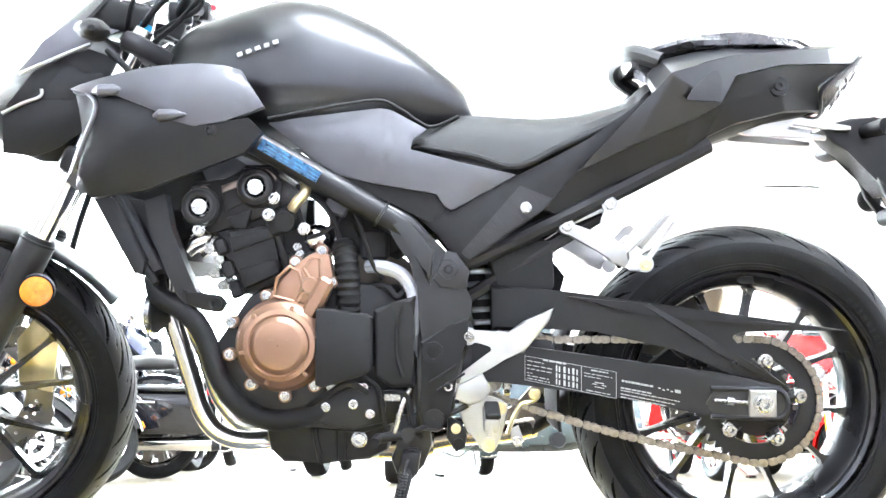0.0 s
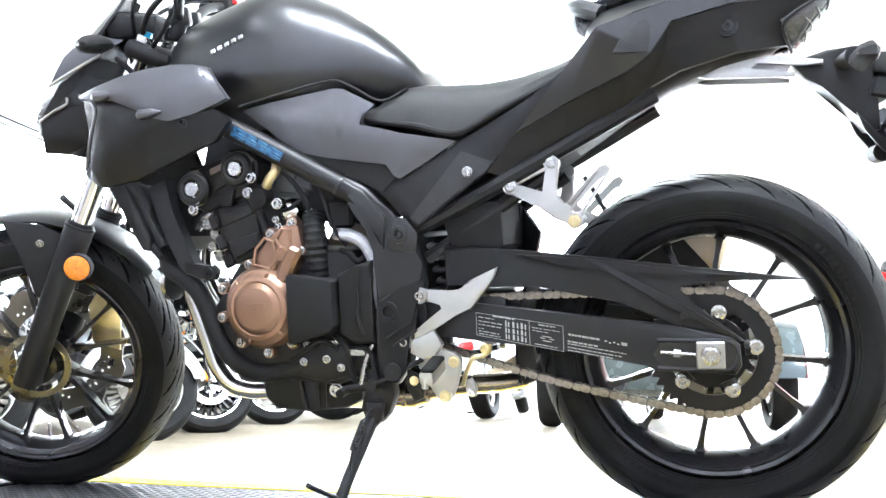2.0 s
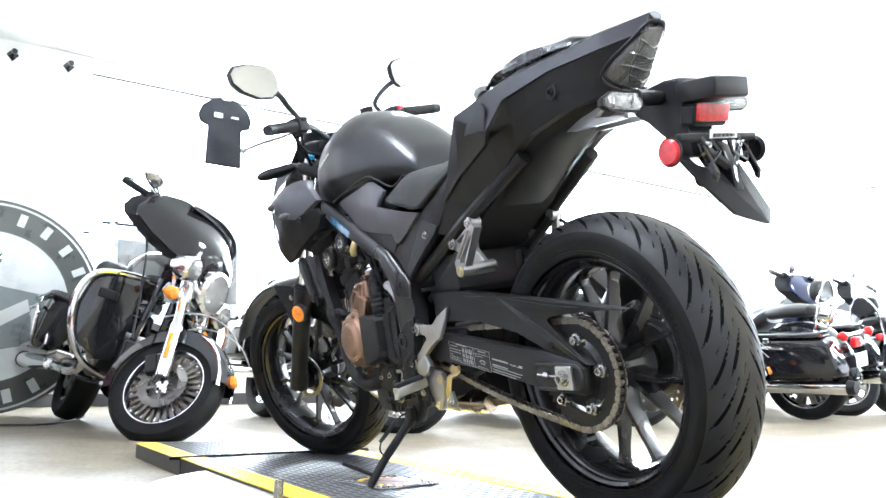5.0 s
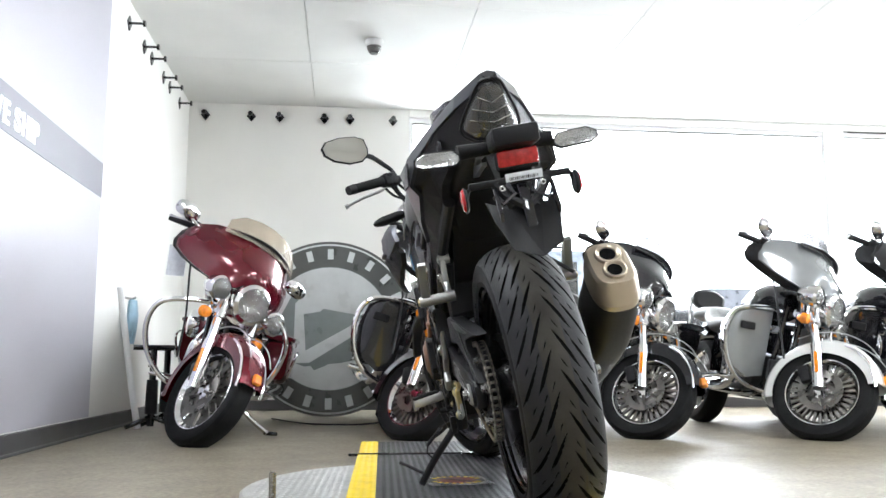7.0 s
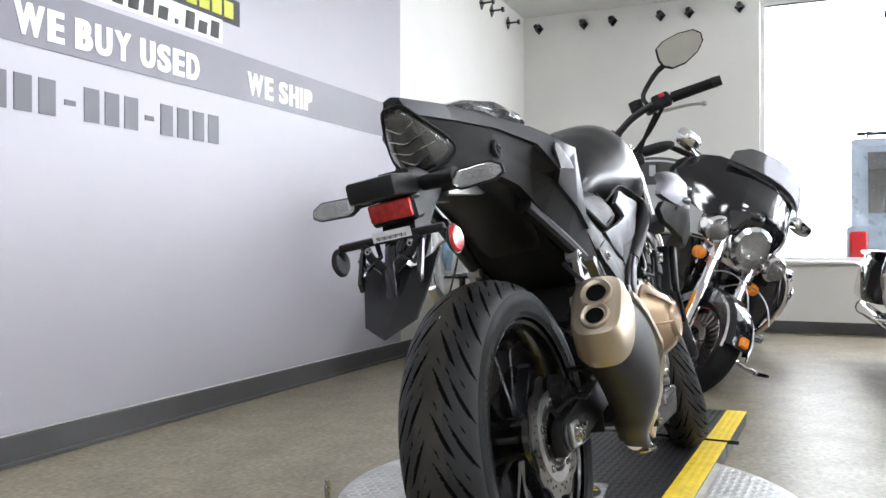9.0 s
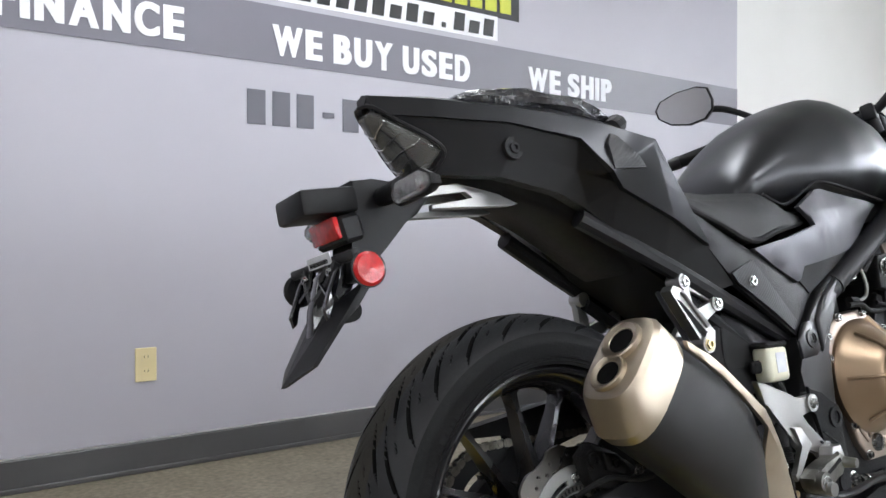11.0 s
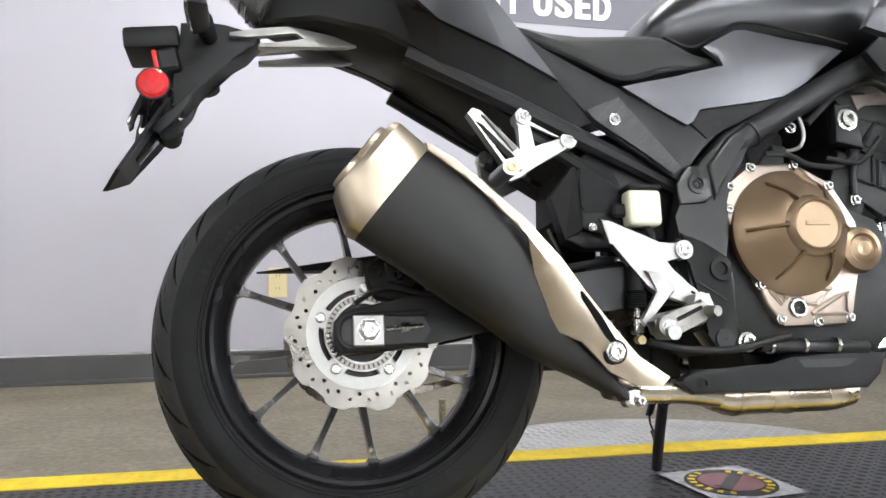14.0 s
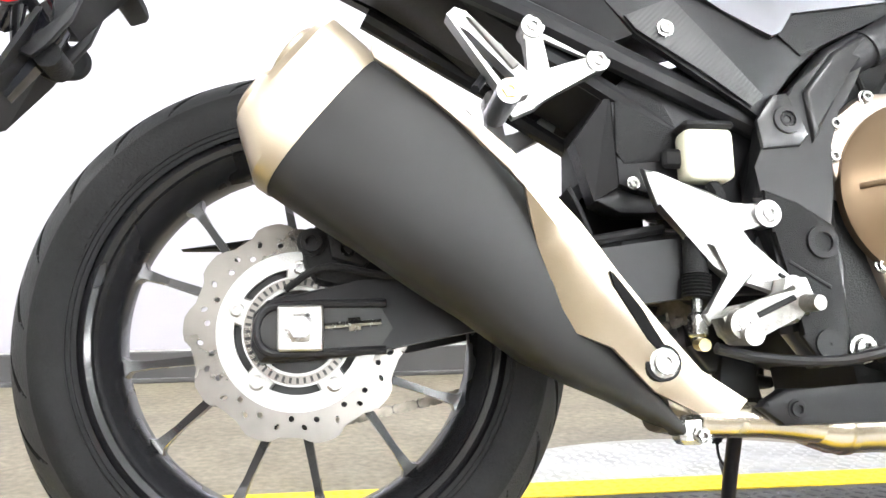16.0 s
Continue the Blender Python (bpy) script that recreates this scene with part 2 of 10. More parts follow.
PEARL = mat("pearl_white_gloss_paint", (0.66, 0.66, 0.64), 0.2, var=0.04, coat=0.8)
LEATHER = mat("black_leather", (0.018, 0.017, 0.017), 0.42, var=0.2, bump=0.5, bscale=260)
SCREEN = mat("amber_tinted_windscreen", (0.62, 0.55, 0.46), 0.05, trans=0.75, var=0.05, ior=1.1)
DARKSCREEN = mat("dark_tinted_windscreen", (0.22, 0.22, 0.23), 0.06, trans=0.8, var=0.05, ior=1.1)
ASPHALT = mat("pale_concrete_lot", (0.34, 0.34, 0.33), 0.9, var=0.25, scale=3, bump=0.3)
CARPAINT = mat("dark_pickup_paint", (0.03, 0.032, 0.036), 0.3, coat=0.6)
SLATECAR = mat("slate_blue_car_paint", (0.34, 0.40, 0.48), 0.3, metal=0.2, coat=0.6)
SILVERCAR = mat("silver_car_paint", (0.50, 0.52, 0.55), 0.3, metal=0.5, coat=0.6)
PAPER = mat("printed_paper_tag", (0.72, 0.74, 0.78), 0.7, var=0.1, scale=40)
# emits light itself: stands for the overbright view outside
GLOWSHEET = mat("glowing_white_backdrop", (0.95, 0.97, 1.0), 1.0, var=0.04, scale=0.2, emit=5.5)
TOWEL = mat("pale_blue_cloth", (0.30, 0.45, 0.55), 0.9, var=0.2, bump=0.6)
STICKER = mat("clear_film_over_sticker", (0.5, 0.5, 0.52), 0.14, var=0.3, scale=30, coat=1.0, bump=0.6, bscale=50)
MAROON = mat("dark_red_sticker_print", (0.17, 0.012, 0.016), 0.3, coat=0.6)


# ---- mesh helpers ----
def part(name, bm, material, parent=None, label="", sharp=32, flat=False):
    """Links a bmesh as one mesh object, under its thing if there is one."""
    bmesh.ops.remove_doubles(bm, verts=bm.verts, dist=1e-5)
    bmesh.ops.recalc_face_normals(bm, faces=bm.faces)
    lim = radians(sharp)
    for e in bm.edges:
        if len(e.link_faces) == 2 and e.calc_face_angle(0) > lim:
            e.smooth = False
    for f in bm.faces:
        f.smooth = not flat
    me = bpy.data.meshes.new(name)
    bm.to_mesh(me)
    bm.free()
    me.materials.append(material)
    ob = new(name, me)
    if parent:
        ob.parent = parent
    if label:
        tagged(ob, label)
    return ob


def thing(name, m, label, category, group="", kind=""):
    ob = new(name)
    ob.empty_display_size = 0.1
    ob.matrix_world = m
    return tagged(ob, label, category, group, kind)


def B():
    return bmesh.new()


def box(bm, c, s, bevel=0.0, rot=None, seg=1):
    """A box of centre c and size s."""
    r = bmesh.ops.create_cube(bm, size=1)
    vs = r["verts"]
    m = Matrix.Translation(c) @ (rot.to_4x4() if rot else Matrix()) @ Matrix.Diagonal((*s, 1))
    bmesh.ops.transform(bm, matrix=m, verts=vs)
    if bevel:
        es = list({e for v in vs for e in v.link_edges})
        bmesh.ops.bevel(bm, geom=es, offset=bevel, segments=seg, profile=0.5, affect="EDGES")
    return bm


def frame_of(d):
    d = Vector(d).normalized()
    a = Vector((0, 0, 1)) if abs(d.z) < 0.9 else Vector((1, 0, 0))
    x = d.cross(a).normalized()
    return x, d.cross(x).normalized()


def cyl(bm, p0, p1, r0, r1=None, seg=16, caps=True):
    """A cylinder or cone from p0 to p1."""
    r1 = r0 if r1 is None else r1
    p0, p1 = Vector(p0), Vector(p1)
    x, y = frame_of(p1 - p0)
    rings = []
    for p, r in ((p0, r0), (p1, r1)):
        rings.append([bm.verts.new(p + r * (math.cos(a) * x + math.sin(a) * y)) for a in [2 * math.pi * k / seg for k in range(seg)]])
    for k in range(seg):
        bm.faces.new((rings[0][k], rings[0][(k + 1) % seg], rings[1][(k + 1) % seg], rings[1][k]))
    if caps:
        bm.faces.new(rings[0][::-1])
        bm.faces.new(rings[1])
    return bm


def smooth_path(pts, n=6):
    """A Catmull-Rom curve through the points."""
    P = [Vector(p) for p in pts]
    if len(P) < 3:
        return P
    out = []
    for i in range(len(P) - 1):
        a, b, c, d = P[max(i - 1, 0)], P[i], P[i + 1], P[min(i + 2, len(P) - 1)]
        for k in range(n):
            t = k / n
            out.append(0.5 * (2 * b + (c - a) * t + (2 * a - 5 * b + 4 * c - d) * t * t + (3 * b - a - 3 * c + d) * t ** 3))
    return out + [P[-1]]


def tube(bm, pts, r, seg=10, n=6, flat=1.0, taper=None, ripple=0.0):
    """A round pipe swept along a smooth curve; flat squashes its second axis, taper gives the last radius."""
    P = smooth_path(pts, n)
    rings, up = [], None
    for i, p in enumerate(P):
        d = (P[min(i + 1, len(P) - 1)] - P[max(i - 1, 0)]).normalized()
        if up is None:
            x, up = frame_of(d)
        x = d.cross(up).normalized()
        up = x.cross(d).normalized()
        rr = r if taper is None else r + (taper - r) * i / (len(P) - 1)
        if ripple and i % 2:
            rr += ripple
        rings.append([bm.verts.new(p + rr * (math.cos(a) * x + flat * math.sin(a) * up)) for a in [2 * math.pi * k / seg for k in range(seg)]])
    for a, b in zip(rings, rings[1:]):
        for k in range(seg):
            bm.faces.new((a[k], a[(k + 1) % seg], b[(k + 1) % seg], b[k]))
    bm.faces.new(rings[0][::-1])
    bm.faces.new(rings[-1])
    return bm


def prism(bm, outline, v0, v1, bevel=0.0, seg=2):
    """A plate with an outline in the u-w plane, from v0 to v1."""
    a = [bm.verts.new((u, v0, w)) for u, w in outline]
    b = [bm.verts.new((u, v1, w)) for u, w in outline]
    n = len(a)
    fs = [bm.faces.new(a), bm.faces.new(b[::-1])]
    for k in range(n):
        fs.append(bm.faces.new((a[k], b[k], b[(k + 1) % n], a[(k + 1) % n])))
    if bevel:
        es = list({e for f in fs[:2] for e in f.edges})
        bmesh.ops.bevel(bm, geom=es, offset=bevel, segments=seg, profile=0.5, affect="EDGES", clamp_overlap=True)
    return bm


def shell(bm, outline, vf, thick, cuts=3, rim=0.004):
    """A curved panel: an outline in the u-w plane, laid on the surface v = vf(u, w), with a rolled rim and thickness towards the middle."""
    vs = [bm.verts.new((u, 0, w)) for u, w in outline]
    f = bm.faces.new(vs)
    bmesh.ops.triangulate(bm, faces=[f])
    for _ in range(cuts):
        long = [e for e in bm.edges if e.calc_length() > 0.035]
        if not long:
            break
        bmesh.ops.subdivide_edges(bm, edges=long, cuts=1)
        bmesh.ops.triangulate(bm, faces=[f for f in bm.faces if len(f.verts) > 3])
    edge = {v for e in bm.edges if len(e.link_faces) == 1 for v in e.verts}
    inner = [v for v in bm.verts if v not in edge]
    for _ in range(4):
        bmesh.ops.smooth_vert(bm, verts=inner, factor=0.5, use_axis_x=True, use_axis_y=True, use_axis_z=True)
    for v in bm.verts:
        v.co.y = vf(v.co.x, v.co.z)
    side = 1 if sum(v.co.y for v in bm.verts) > 0 else -1
    r = bmesh.ops.extrude_face_region(bm, geom=list(bm.faces))
    for g in r["geom"]:
        if isinstance(g, bmesh.types.BMVert):
            g.co.y -= side * thick
    for v in edge:
        if v.is_valid:
            v.co.y -= side * rim
    return bm


def lathe(bm, prof, c, seg=48, axis="v", a0=0.0, a1=360.0, close=True):
    """Revolves a profile of (radius, offset) round an axis through c."""
    full = abs(a1 - a0) >= 360
    m = seg if full else seg + 1
    rings = []
    for k in range(m):
        a = radians(a0 + (a1 - a0) * k / seg)
        ring = []
        for r, o in prof:
            x, y = r * math.cos(a), r * math.sin(a)
            p = {"v": (x, o, y), "w": (x, y, o), "u": (o, x, y)}[axis]
            ring.append(bm.verts.new(Vector(c) + Vector(p)))
        rings.append(ring)
    q = len(prof)
    for k in range(seg):
        a, b = rings[k], rings[(k + 1) % m]
        for j in range(q if close else q - 1):
            bm.faces.new((a[j], a[(j + 1) % q], b[(j + 1) % q], b[j]))
    return bm


def loft(bm, rings, caps=True):
    R = [[bm.verts.new(p) for p in ring] for ring in rings]
    n = len(R[0])
    for a, b in zip(R, R[1:]):
        for k in range(n):
            bm.faces.new((a[k], a[(k + 1) % n], b[(k + 1) % n], b[k]))
    if caps:
        bm.faces.new(R[0][::-1])
        bm.faces.new(R[-1])
    return bm


def bolt(bm, p, d, r=0.007, h=0.005, seg=12):
    """A flanged bolt head with a sunk socket, standing on p along d."""
    d = Vector(d).normalized()
    p = Vector(p)
    x, y = frame_of(d)
    rings = []
    for rr, hh in ((1.25, 0), (1.25, 0.25), (0.95, 0.35), (0.9, 1.0), (0.5, 1.0), (0.45, 0.4)):
        rings.append([bm.verts.new(p + d * h * hh + r * rr * (math.cos(2 * math.pi * k / seg) * x + math.sin(2 * math.pi * k / seg) * y)) for k in range(seg)])
    for a, b in zip(rings, rings[1:]):
        for k in range(seg):
            bm.faces.new((a[k], a[(k + 1) % seg], b[(k + 1) % seg], b[k]))
    bm.faces.new(rings[0][::-1])
    bm.faces.new(rings[-1])
    return bm


def ring_pts(c, ru, rw, v, n=24, power=2.0, axis="v"):
    """A superellipse ring, for lofts."""
    out = []
    for k in range(n):
        a = 2 * math.pi * k / n
        ca, sa = math.cos(a), math.sin(a)
        x = ru * math.copysign(abs(ca) ** (2 / power), ca)
        y = rw * math.copysign(abs(sa) ** (2 / power), sa)
        out.append((c[0] + x, v, c[1] + y) if axis == "v" else (v, c[0] + x, c[1] + y))
    return out


def lerp(table, x):
    """Straight-line interpolation in rows of (x, y)."""
    if x <= table[0][0]:
        return table[0][1]
    for (a, b), (c, d) in zip(table, table[1:]):
        if x <= c:
            return b + (d - b) * (x - a) / (c - a)
    return table[-1][1]


# ---- the shop ----
def setting(name, bm, material, label="", **kw):
    ob = part(name, bm, material, None, label, **kw)
    return tagged(ob, kind="structure")


ground = setting("ground", box(B(), (0, 0, -0.14), (240, 240, 0.06)), ASPHALT, "pale concrete parking lot outside the windows")
# glowing sheets added outside: they whiten the window view and add daylight
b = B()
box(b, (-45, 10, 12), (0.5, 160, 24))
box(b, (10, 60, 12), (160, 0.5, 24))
setting("backdrop", b, GLOWSHEET, "added glowing white sheets beyond the lot")
floor = setting("floor", box(B(), (0.0, 4.0, -0.05), (12.6, 12.5, 0.1)), FLOORM, "speckled tan vinyl shop floor")
wall_south = setting("wall_south", box(B(), (0, -2.005, 1.5), (12.6, 0.16, 3.0)), WALLW, "white painted wall behind the lettering")
b = B()
box(b, (-6.18, -0.87, 1.5), (0.2, 2.13, 3.0))
box(b, (-6.18, 4.87, 0.295), (0.2, 9.34, 0.59))
box(b, (-6.18, 4.87, 2.93), (0.2, 9.34, 0.14))
box(b, (-6.18, 4.7, 1.725), (0.2, 0.2, 2.27))
box(b, (-6.18, 9.35, 1.725), (0.2, 0.38, 2.27))
wall_west = setting("wall_west", b, WALLW, "white painted wall with wide shop windows")
# the openings in this wall are added, to brighten the far side
b = B()
box(b, (0, 9.64, 0.295), (12.6, 0.2, 0.59))
box(b, (0, 9.64, 2.93), (12.6, 0.2, 0.14))
for x in (-5.9, -2.3):
    box(b, (x, 9.64, 1.725), (0.5, 0.2, 2.27))
box(b, (3.8, 9.64, 1.725), (4.7, 0.2, 2.27))
wall_north = setting("wall_north", b, WALLW, "white painted wall with wide shop windows")
wall_east = setting("wall_east", box(B(), (6.2, 3.8, 1.5), (0.2, 11.9, 3.0)), WALLW, "plain white painted wall")

b = B()
for i in range(11):
    for j in range(10):
        box(b, (-5.48 + 1.2 * i, -1.33 + 1.22 * j, 2.945), (1.1945, 1.2145, 0.03))
box(b, (0, 4, 3.0), (12.8, 12.6, 0.06))
ceiling = setting("ceiling", b, CEIL, "white panelled ceiling with thin seams")

b = B()
box(b, (0.0, -1.9175, 0.052), (12.1, 0.015, 0.104), 0.004)
box(b, (0.0, -1.905, 0.008), (12.1, 0.012, 0.016), 0.003)
tagged(setting("baseboard", b, BASEB, "charcoal rubber baseboard along the lettered wall"))
setting("baseboard_west", box(B(), (-6.0725, 3.9, 0.05), (0.015, 11.3, 0.1), 0.004), BASEB, "charcoal rubber baseboard below the windows")

setting("wall_film", box(B(), (1.3, -1.9225, 1.52), (9.42, 0.005, 2.82)), WALLG, "pale lilac-grey printed film on the wall")
setting("wall_band", box(B(), (1.3, -1.9185, 1.551), (9.42, 0.003, 0.216)), BAND, "slate grey band printed across the wall")


def window(name, y0, y1, n, label):
    """A glazed shop window in the west wall, with its frame, sill and panes."""
    w = thing(name, Matrix(), label, "window", kind="structure")
    b = B()
    box(b, (-6.16, (y0 + y1) / 2, 2.835), (0.07, y1 - y0, 0.05), 0.004)
    box(b, (-6.16, (y0 + y1) / 2, 0.615), (0.07, y1 - y0, 0.05), 0.004)
    for k in range(n + 1):
        box(b, (-6.16, y0 + 0.02 + (y1 - y0 - 0.04) * k / n, 1.725), (0.07, 0.04, 2.17), 0.004)
    part("window_frame", b, ALFRAME, w)
    part("window_sill", box(B(), (-6.06, (y0 + y1) / 2, 0.60), (0.12, y1 - y0, 0.025), 0.006), ALFRAME, w)
    for k in range(n):
        c = y0 + (y1 - y0) * (k + 0.5) / n
        g = part("pane", box(B(), (-6.16, c, 1.725), (0.008, (y1 - y0) / n - 0.06, 2.15)), GLASS, w)
        g.visible_shadow = False
    return w


window("window_1", 0.2, 4.6, 1, "wide white-framed shop window, bright with daylight")
window("window_2", 4.8, 9.16, 2, "wide white-framed shop window, bright with daylight")
# windows added to the far wall as a bright background
for k, (x0, x1) in enumerate(((-5.65, -2.55), (-2.05, 1.45))):
    w = thing("window_%d" % (k + 3), Matrix(), "added wide white-framed window in the far wall", "window", kind="structure")
    b = B()
    for z in (0.615, 2.835):
        box(b, ((x0 + x1) / 2, 9.62, z), (x1 - x0, 0.07, 0.05), 0.004)
    for q in range(3):
        box(b, (x0 + 0.02 + (x1 - x0 - 0.04) * q / 2, 9.62, 1.725), (0.04, 0.07, 2.17), 0.004)
    part("window_frame", b, ALFRAME, w)
    for q in range(2):
        g = part("pane", box(B(), (x0 + (x1 - x0) * (q + 0.5) / 2, 9.62, 1.725), ((x1 - x0) / 2 - 0.06, 0.008, 2.15)), GLASS, w)
        g.visible_shadow = False

# assumed fixtures for the added tubes
for x, y, watts in TUBES:
    t = thing("ceiling_light", Matrix.Translation((x, y, 2.93)), "assumed white recessed ceiling light with a frosted cover", "ceiling light", "ceiling lights")
    b = B()
    for s in (-1, 1):
        box(b, (0, s * 0.29, -0.03), (1.26, 0.03, 0.06), 0.004)
        box(b, (s * 0.615, 0, -0.03), (0.03, 0.55, 0.06), 0.004)
    part("frame", b, ALFRAME, t)
    part("diffuser", box(B(), (0, 0, -0.03), (1.18, 0.53, 0.012)), mat("lit_diffuser", (0.95, 0.95, 0.92), 0.6, emit=2.0), t)


# writing on the wall
WIDTHS = {"W": 0.86, "E": 0.50, "F": 0.48, "I": 0.20, "N": 0.60, "A": 0.64, "C": 0.58, "B": 0.56, "U": 0.58, "Y": 0.60, "S": 0.55, "D": 0.58, "H": 0.60, "P": 0.54, " ": 0.17}


def words(text, x0, x1, z, h, material, label):
    """Raised lettering on the south wall: it reads towards -x, from x0 to x1, standing on z, h high."""
    total = sum(WIDTHS[c] + 0.085 for c in text) - 0.085
    k, at = (x0 - x1) / total, 0.0
    row = thing("wall_lettering", Matrix(), label, "lettering", "words on the wall")
    for c in text:
        if c != " ":
            cu = bpy.data.curves.new("lettering", "FONT")
            cu.body, cu.size, cu.extrude, cu.offset = c, 1.0, 0.0015, 0.030
            ob = new("tmp", cu)
            bpy.context.view_layer.update()
            me = bpy.data.meshes.new_from_object(ob.evaluated_get(bpy.context.evaluated_depsgraph_get()))
            bpy.data.objects.remove(ob)
            # close strikes make the upright strokes heavy
            bm = B()
            for q in (-1, 0, 1):
                n0 = len(bm.verts)
                bm.from_mesh(me)
                bm.verts.ensure_lookup_table()
                for v in bm.verts[n0:]:
                    v.co += Vector(((0.045 if c in "IEFNHUBDP" else 0.030) * q, 0, 0.0008 * q))
            xs, ys = [v.co.x for v in bm.verts], [v.co.y for v in bm.verts]
            sx, sy = WIDTHS[c] * k / (max(xs) - min(xs)), h / (max(ys) - min(ys))
            for v in bm.verts:
                v.co = Vector((x0 - at * k - (v.co.x - min(xs)) * sx, -1.9155 + v.co.z * 0.6, z + (v.co.y - min(ys)) * sy))
            bm.to_mesh(me)
            bm.free()
            me.name = "letter"
            me.materials.clear()
            me.materials.append(material)
            new("letter", me).parent = row
        at += WIDTHS[c] + 0.085
    return row


words("WE FINANCE", 0.722, -0.138, 1.478, 0.116, LETTER, "white capital lettering on the slate wall band")
words("WE BUY USED", -0.469, -1.408, 1.475, 0.114, LETTER, "white capital lettering on the slate wall band")
words("WE SHIP", -1.755, -2.325, 1.476, 0.113, LETTER, "white capital lettering on the slate wall band")
num = thing("wall_number", Matrix(), "row of dark grey bars below the wall band", "wall print")
for k in range(12):
    if k in (3, 7):
        part("dash", box(B(), (-0.355 - 0.1 * k - 0.05, -1.9185, 1.27), (0.05, 0.003, 0.02)), NUMBER, num)
    else:
        part("bar", box(B(), (-0.355 - 0.1 * k - 0.05, -1.9185, 1.276), (0.072, 0.003, 0.128), 0.0), NUMBER, num)
logo = thing("wall_logo", Matrix(), "black and yellow-green shapes with pale outline above the band", "wall print")
part("outline", box(B(), (-0.69, -1.9195, 1.735), (1.76, 0.002, 0.108)), LETTER, logo, "pale outline")
for k in range(21):
    if k == 17:
        part("bar", box(B(), (0.145 - 0.083 * k, -1.9175, 1.708), (0.022, 0.003, 0.022)), INK, logo)
    else:
        hz = (0.075, 0.055, 0.055, 0.078, 0.055)[k % 5]
        part("bar", prism(B(), [(0.145 - 0.083 * k + dx, 1.7 + dz * hz - 0.004) for dx, dz in ((0.030, 0), (-0.026, 0), (-0.034, 1), (0.022, 1))], -1.919, -1.916), INK, logo)
part("outline", box(B(), (-1.40, -1.9198, 1.845), (0.60, 0.0015, 0.12)), INK, logo, "black outline")
for k in range(6):
    part("bar", box(B(), (-1.19 - 0.085 * k, -1.9176, 1.848), (0.066, 0.003, 0.075)), LIME, logo, "yellow-green bar")

out = thing("power_outlet", Matrix.Translation((0.0, -1.92, 0.364)), "ivory power outlet on the lilac-grey wall", "outlet")
part("cover_plate", box(B(), (0, 0.003, 0), (0.072, 0.006, 0.115), 0.002), IVORY, out)
for s in (-1, 1):
    part("socket", prism(B(), [(0.016 * math.cos(a) * 1.0, s * 0.024 + 0.015 * math.sin(a)) for a in [math.pi * k / 6 for k in range(12)]], 0.005, 0.008), IVORY, out)
    for q in (-1, 1):
        # black marks paint the dark of the slots
        part("slot", box(B(), (q * 0.006, 0.008, s * 0.024 + 0.003), (0.002, 0.001, 0.008)), INK, out)


def wall_hook(m):
    h = thing("wall_hook", m, "black display peg on a diamond-shaped plate", "hook", "pegs below the ceiling")
    b = B()
    v = [b.verts.new(p) for p in ((0, 0, -0.055), (0.045, 0, 0), (0, 0, 0.055), (-0.045, 0, 0))]
    f = b.faces.new(v)
    r = bmesh.ops.extrude_face_region(b, geom=[f])
    bmesh.ops.translate(b, vec=(0, 0.012, 0), verts=[g for g in r["geom"] if isinstance(g, bmesh.types.BMVert)])
    part("plate", b, GLOSS, h)
    part("peg", cyl(B(), (0, 0.01, 0), (0, 0.10, 0.0), 0.010, 0.008, 12), GLOSS, h)
    part("knob", cyl(B(), (0, 0.10, 0), (0, 0.115, 0), 0.024, 0.022, 14), GLOSS, h)
    return h


hook = wall_hook(Matrix.Translation((-3.83, -1.925, 2.765)))
for x in (-4.265, -4.505, -4.93, -5.175, -5.605):
    copy_thing(hook, Matrix.Translation((x, -1.925, 2.767)))
for y in (-1.77, -1.336, -1.065, -0.634, -0.385, 0.037):
    copy_thing(hook, Matrix.Translation((-6.08, y, 2.808)) @ pose(0, 0, 0, 0, 0, -90))

dome = thing("security_camera", Matrix.Translation((-4.36, -0.21, 2.93)), "white dome security camera under the ceiling", "camera dome")
part("base", cyl(B(), (0, 0, 0), (0, 0, -0.05), 0.07, 0.065, 24), ALFRAME, dome)
b = B()
lathe(b, [(0.001, -0.11), (0.03, -0.105), (0.05, -0.085), (0.058, -0.05), (0.05, -0.05)], (0, 0, 0), 24, "w", close=False)
part("dome", b, SMOKE, dome, "smoked dome")
det = thing("smoke_detector", Matrix.Translation((-2.6, 1.7, 2.93)), "small white smoke detector under the ceiling", "detector")
part("case", cyl(B(), (0, 0, 0), (0, 0, -0.03), 0.06, 0.05, 20), ALFRAME, det)

# black shirt in the window
sh = thing("hanging_shirt", Matrix.Translation((-6.05, 1.40, 2.16)), "black short-sleeved shirt hanging inside the window", "shirt")
half = [(0.0, 0.0), (0.17, 0.0), (0.165, 0.22), (0.15, 0.36), (0.235, 0.385), (0.26, 0.46), (0.22, 0.55), (0.12, 0.625), (0.06, 0.64), (0.03, 0.615)]
outl = half + [(-x, z) for x, z in half[::-1] if x > 0]
b = prism(B(), outl, -0.012, 0.012, 0.006)
bmesh.ops.rotate(b, matrix=Matrix.Rotation(radians(90), 3, "Z"), verts=b.verts)
part("cloth", b, CLOTH, sh)
part("label", box(B(), (0.0135, -0.07, 0.47), (0.003, 0.08, 0.045)), PAPER, sh, "pale printed patch")
part("label", box(B(), (0.0135, 0.09, 0.47), (0.003, 0.07, 0.02)), PAPER, sh, "pale printed patch")
part("hanger", tube(B(), [(0, -0.1, 0.62), (0, 0, 0.66), (0, 0.0, 0.69)], 0.004, 6), BOLT, sh)

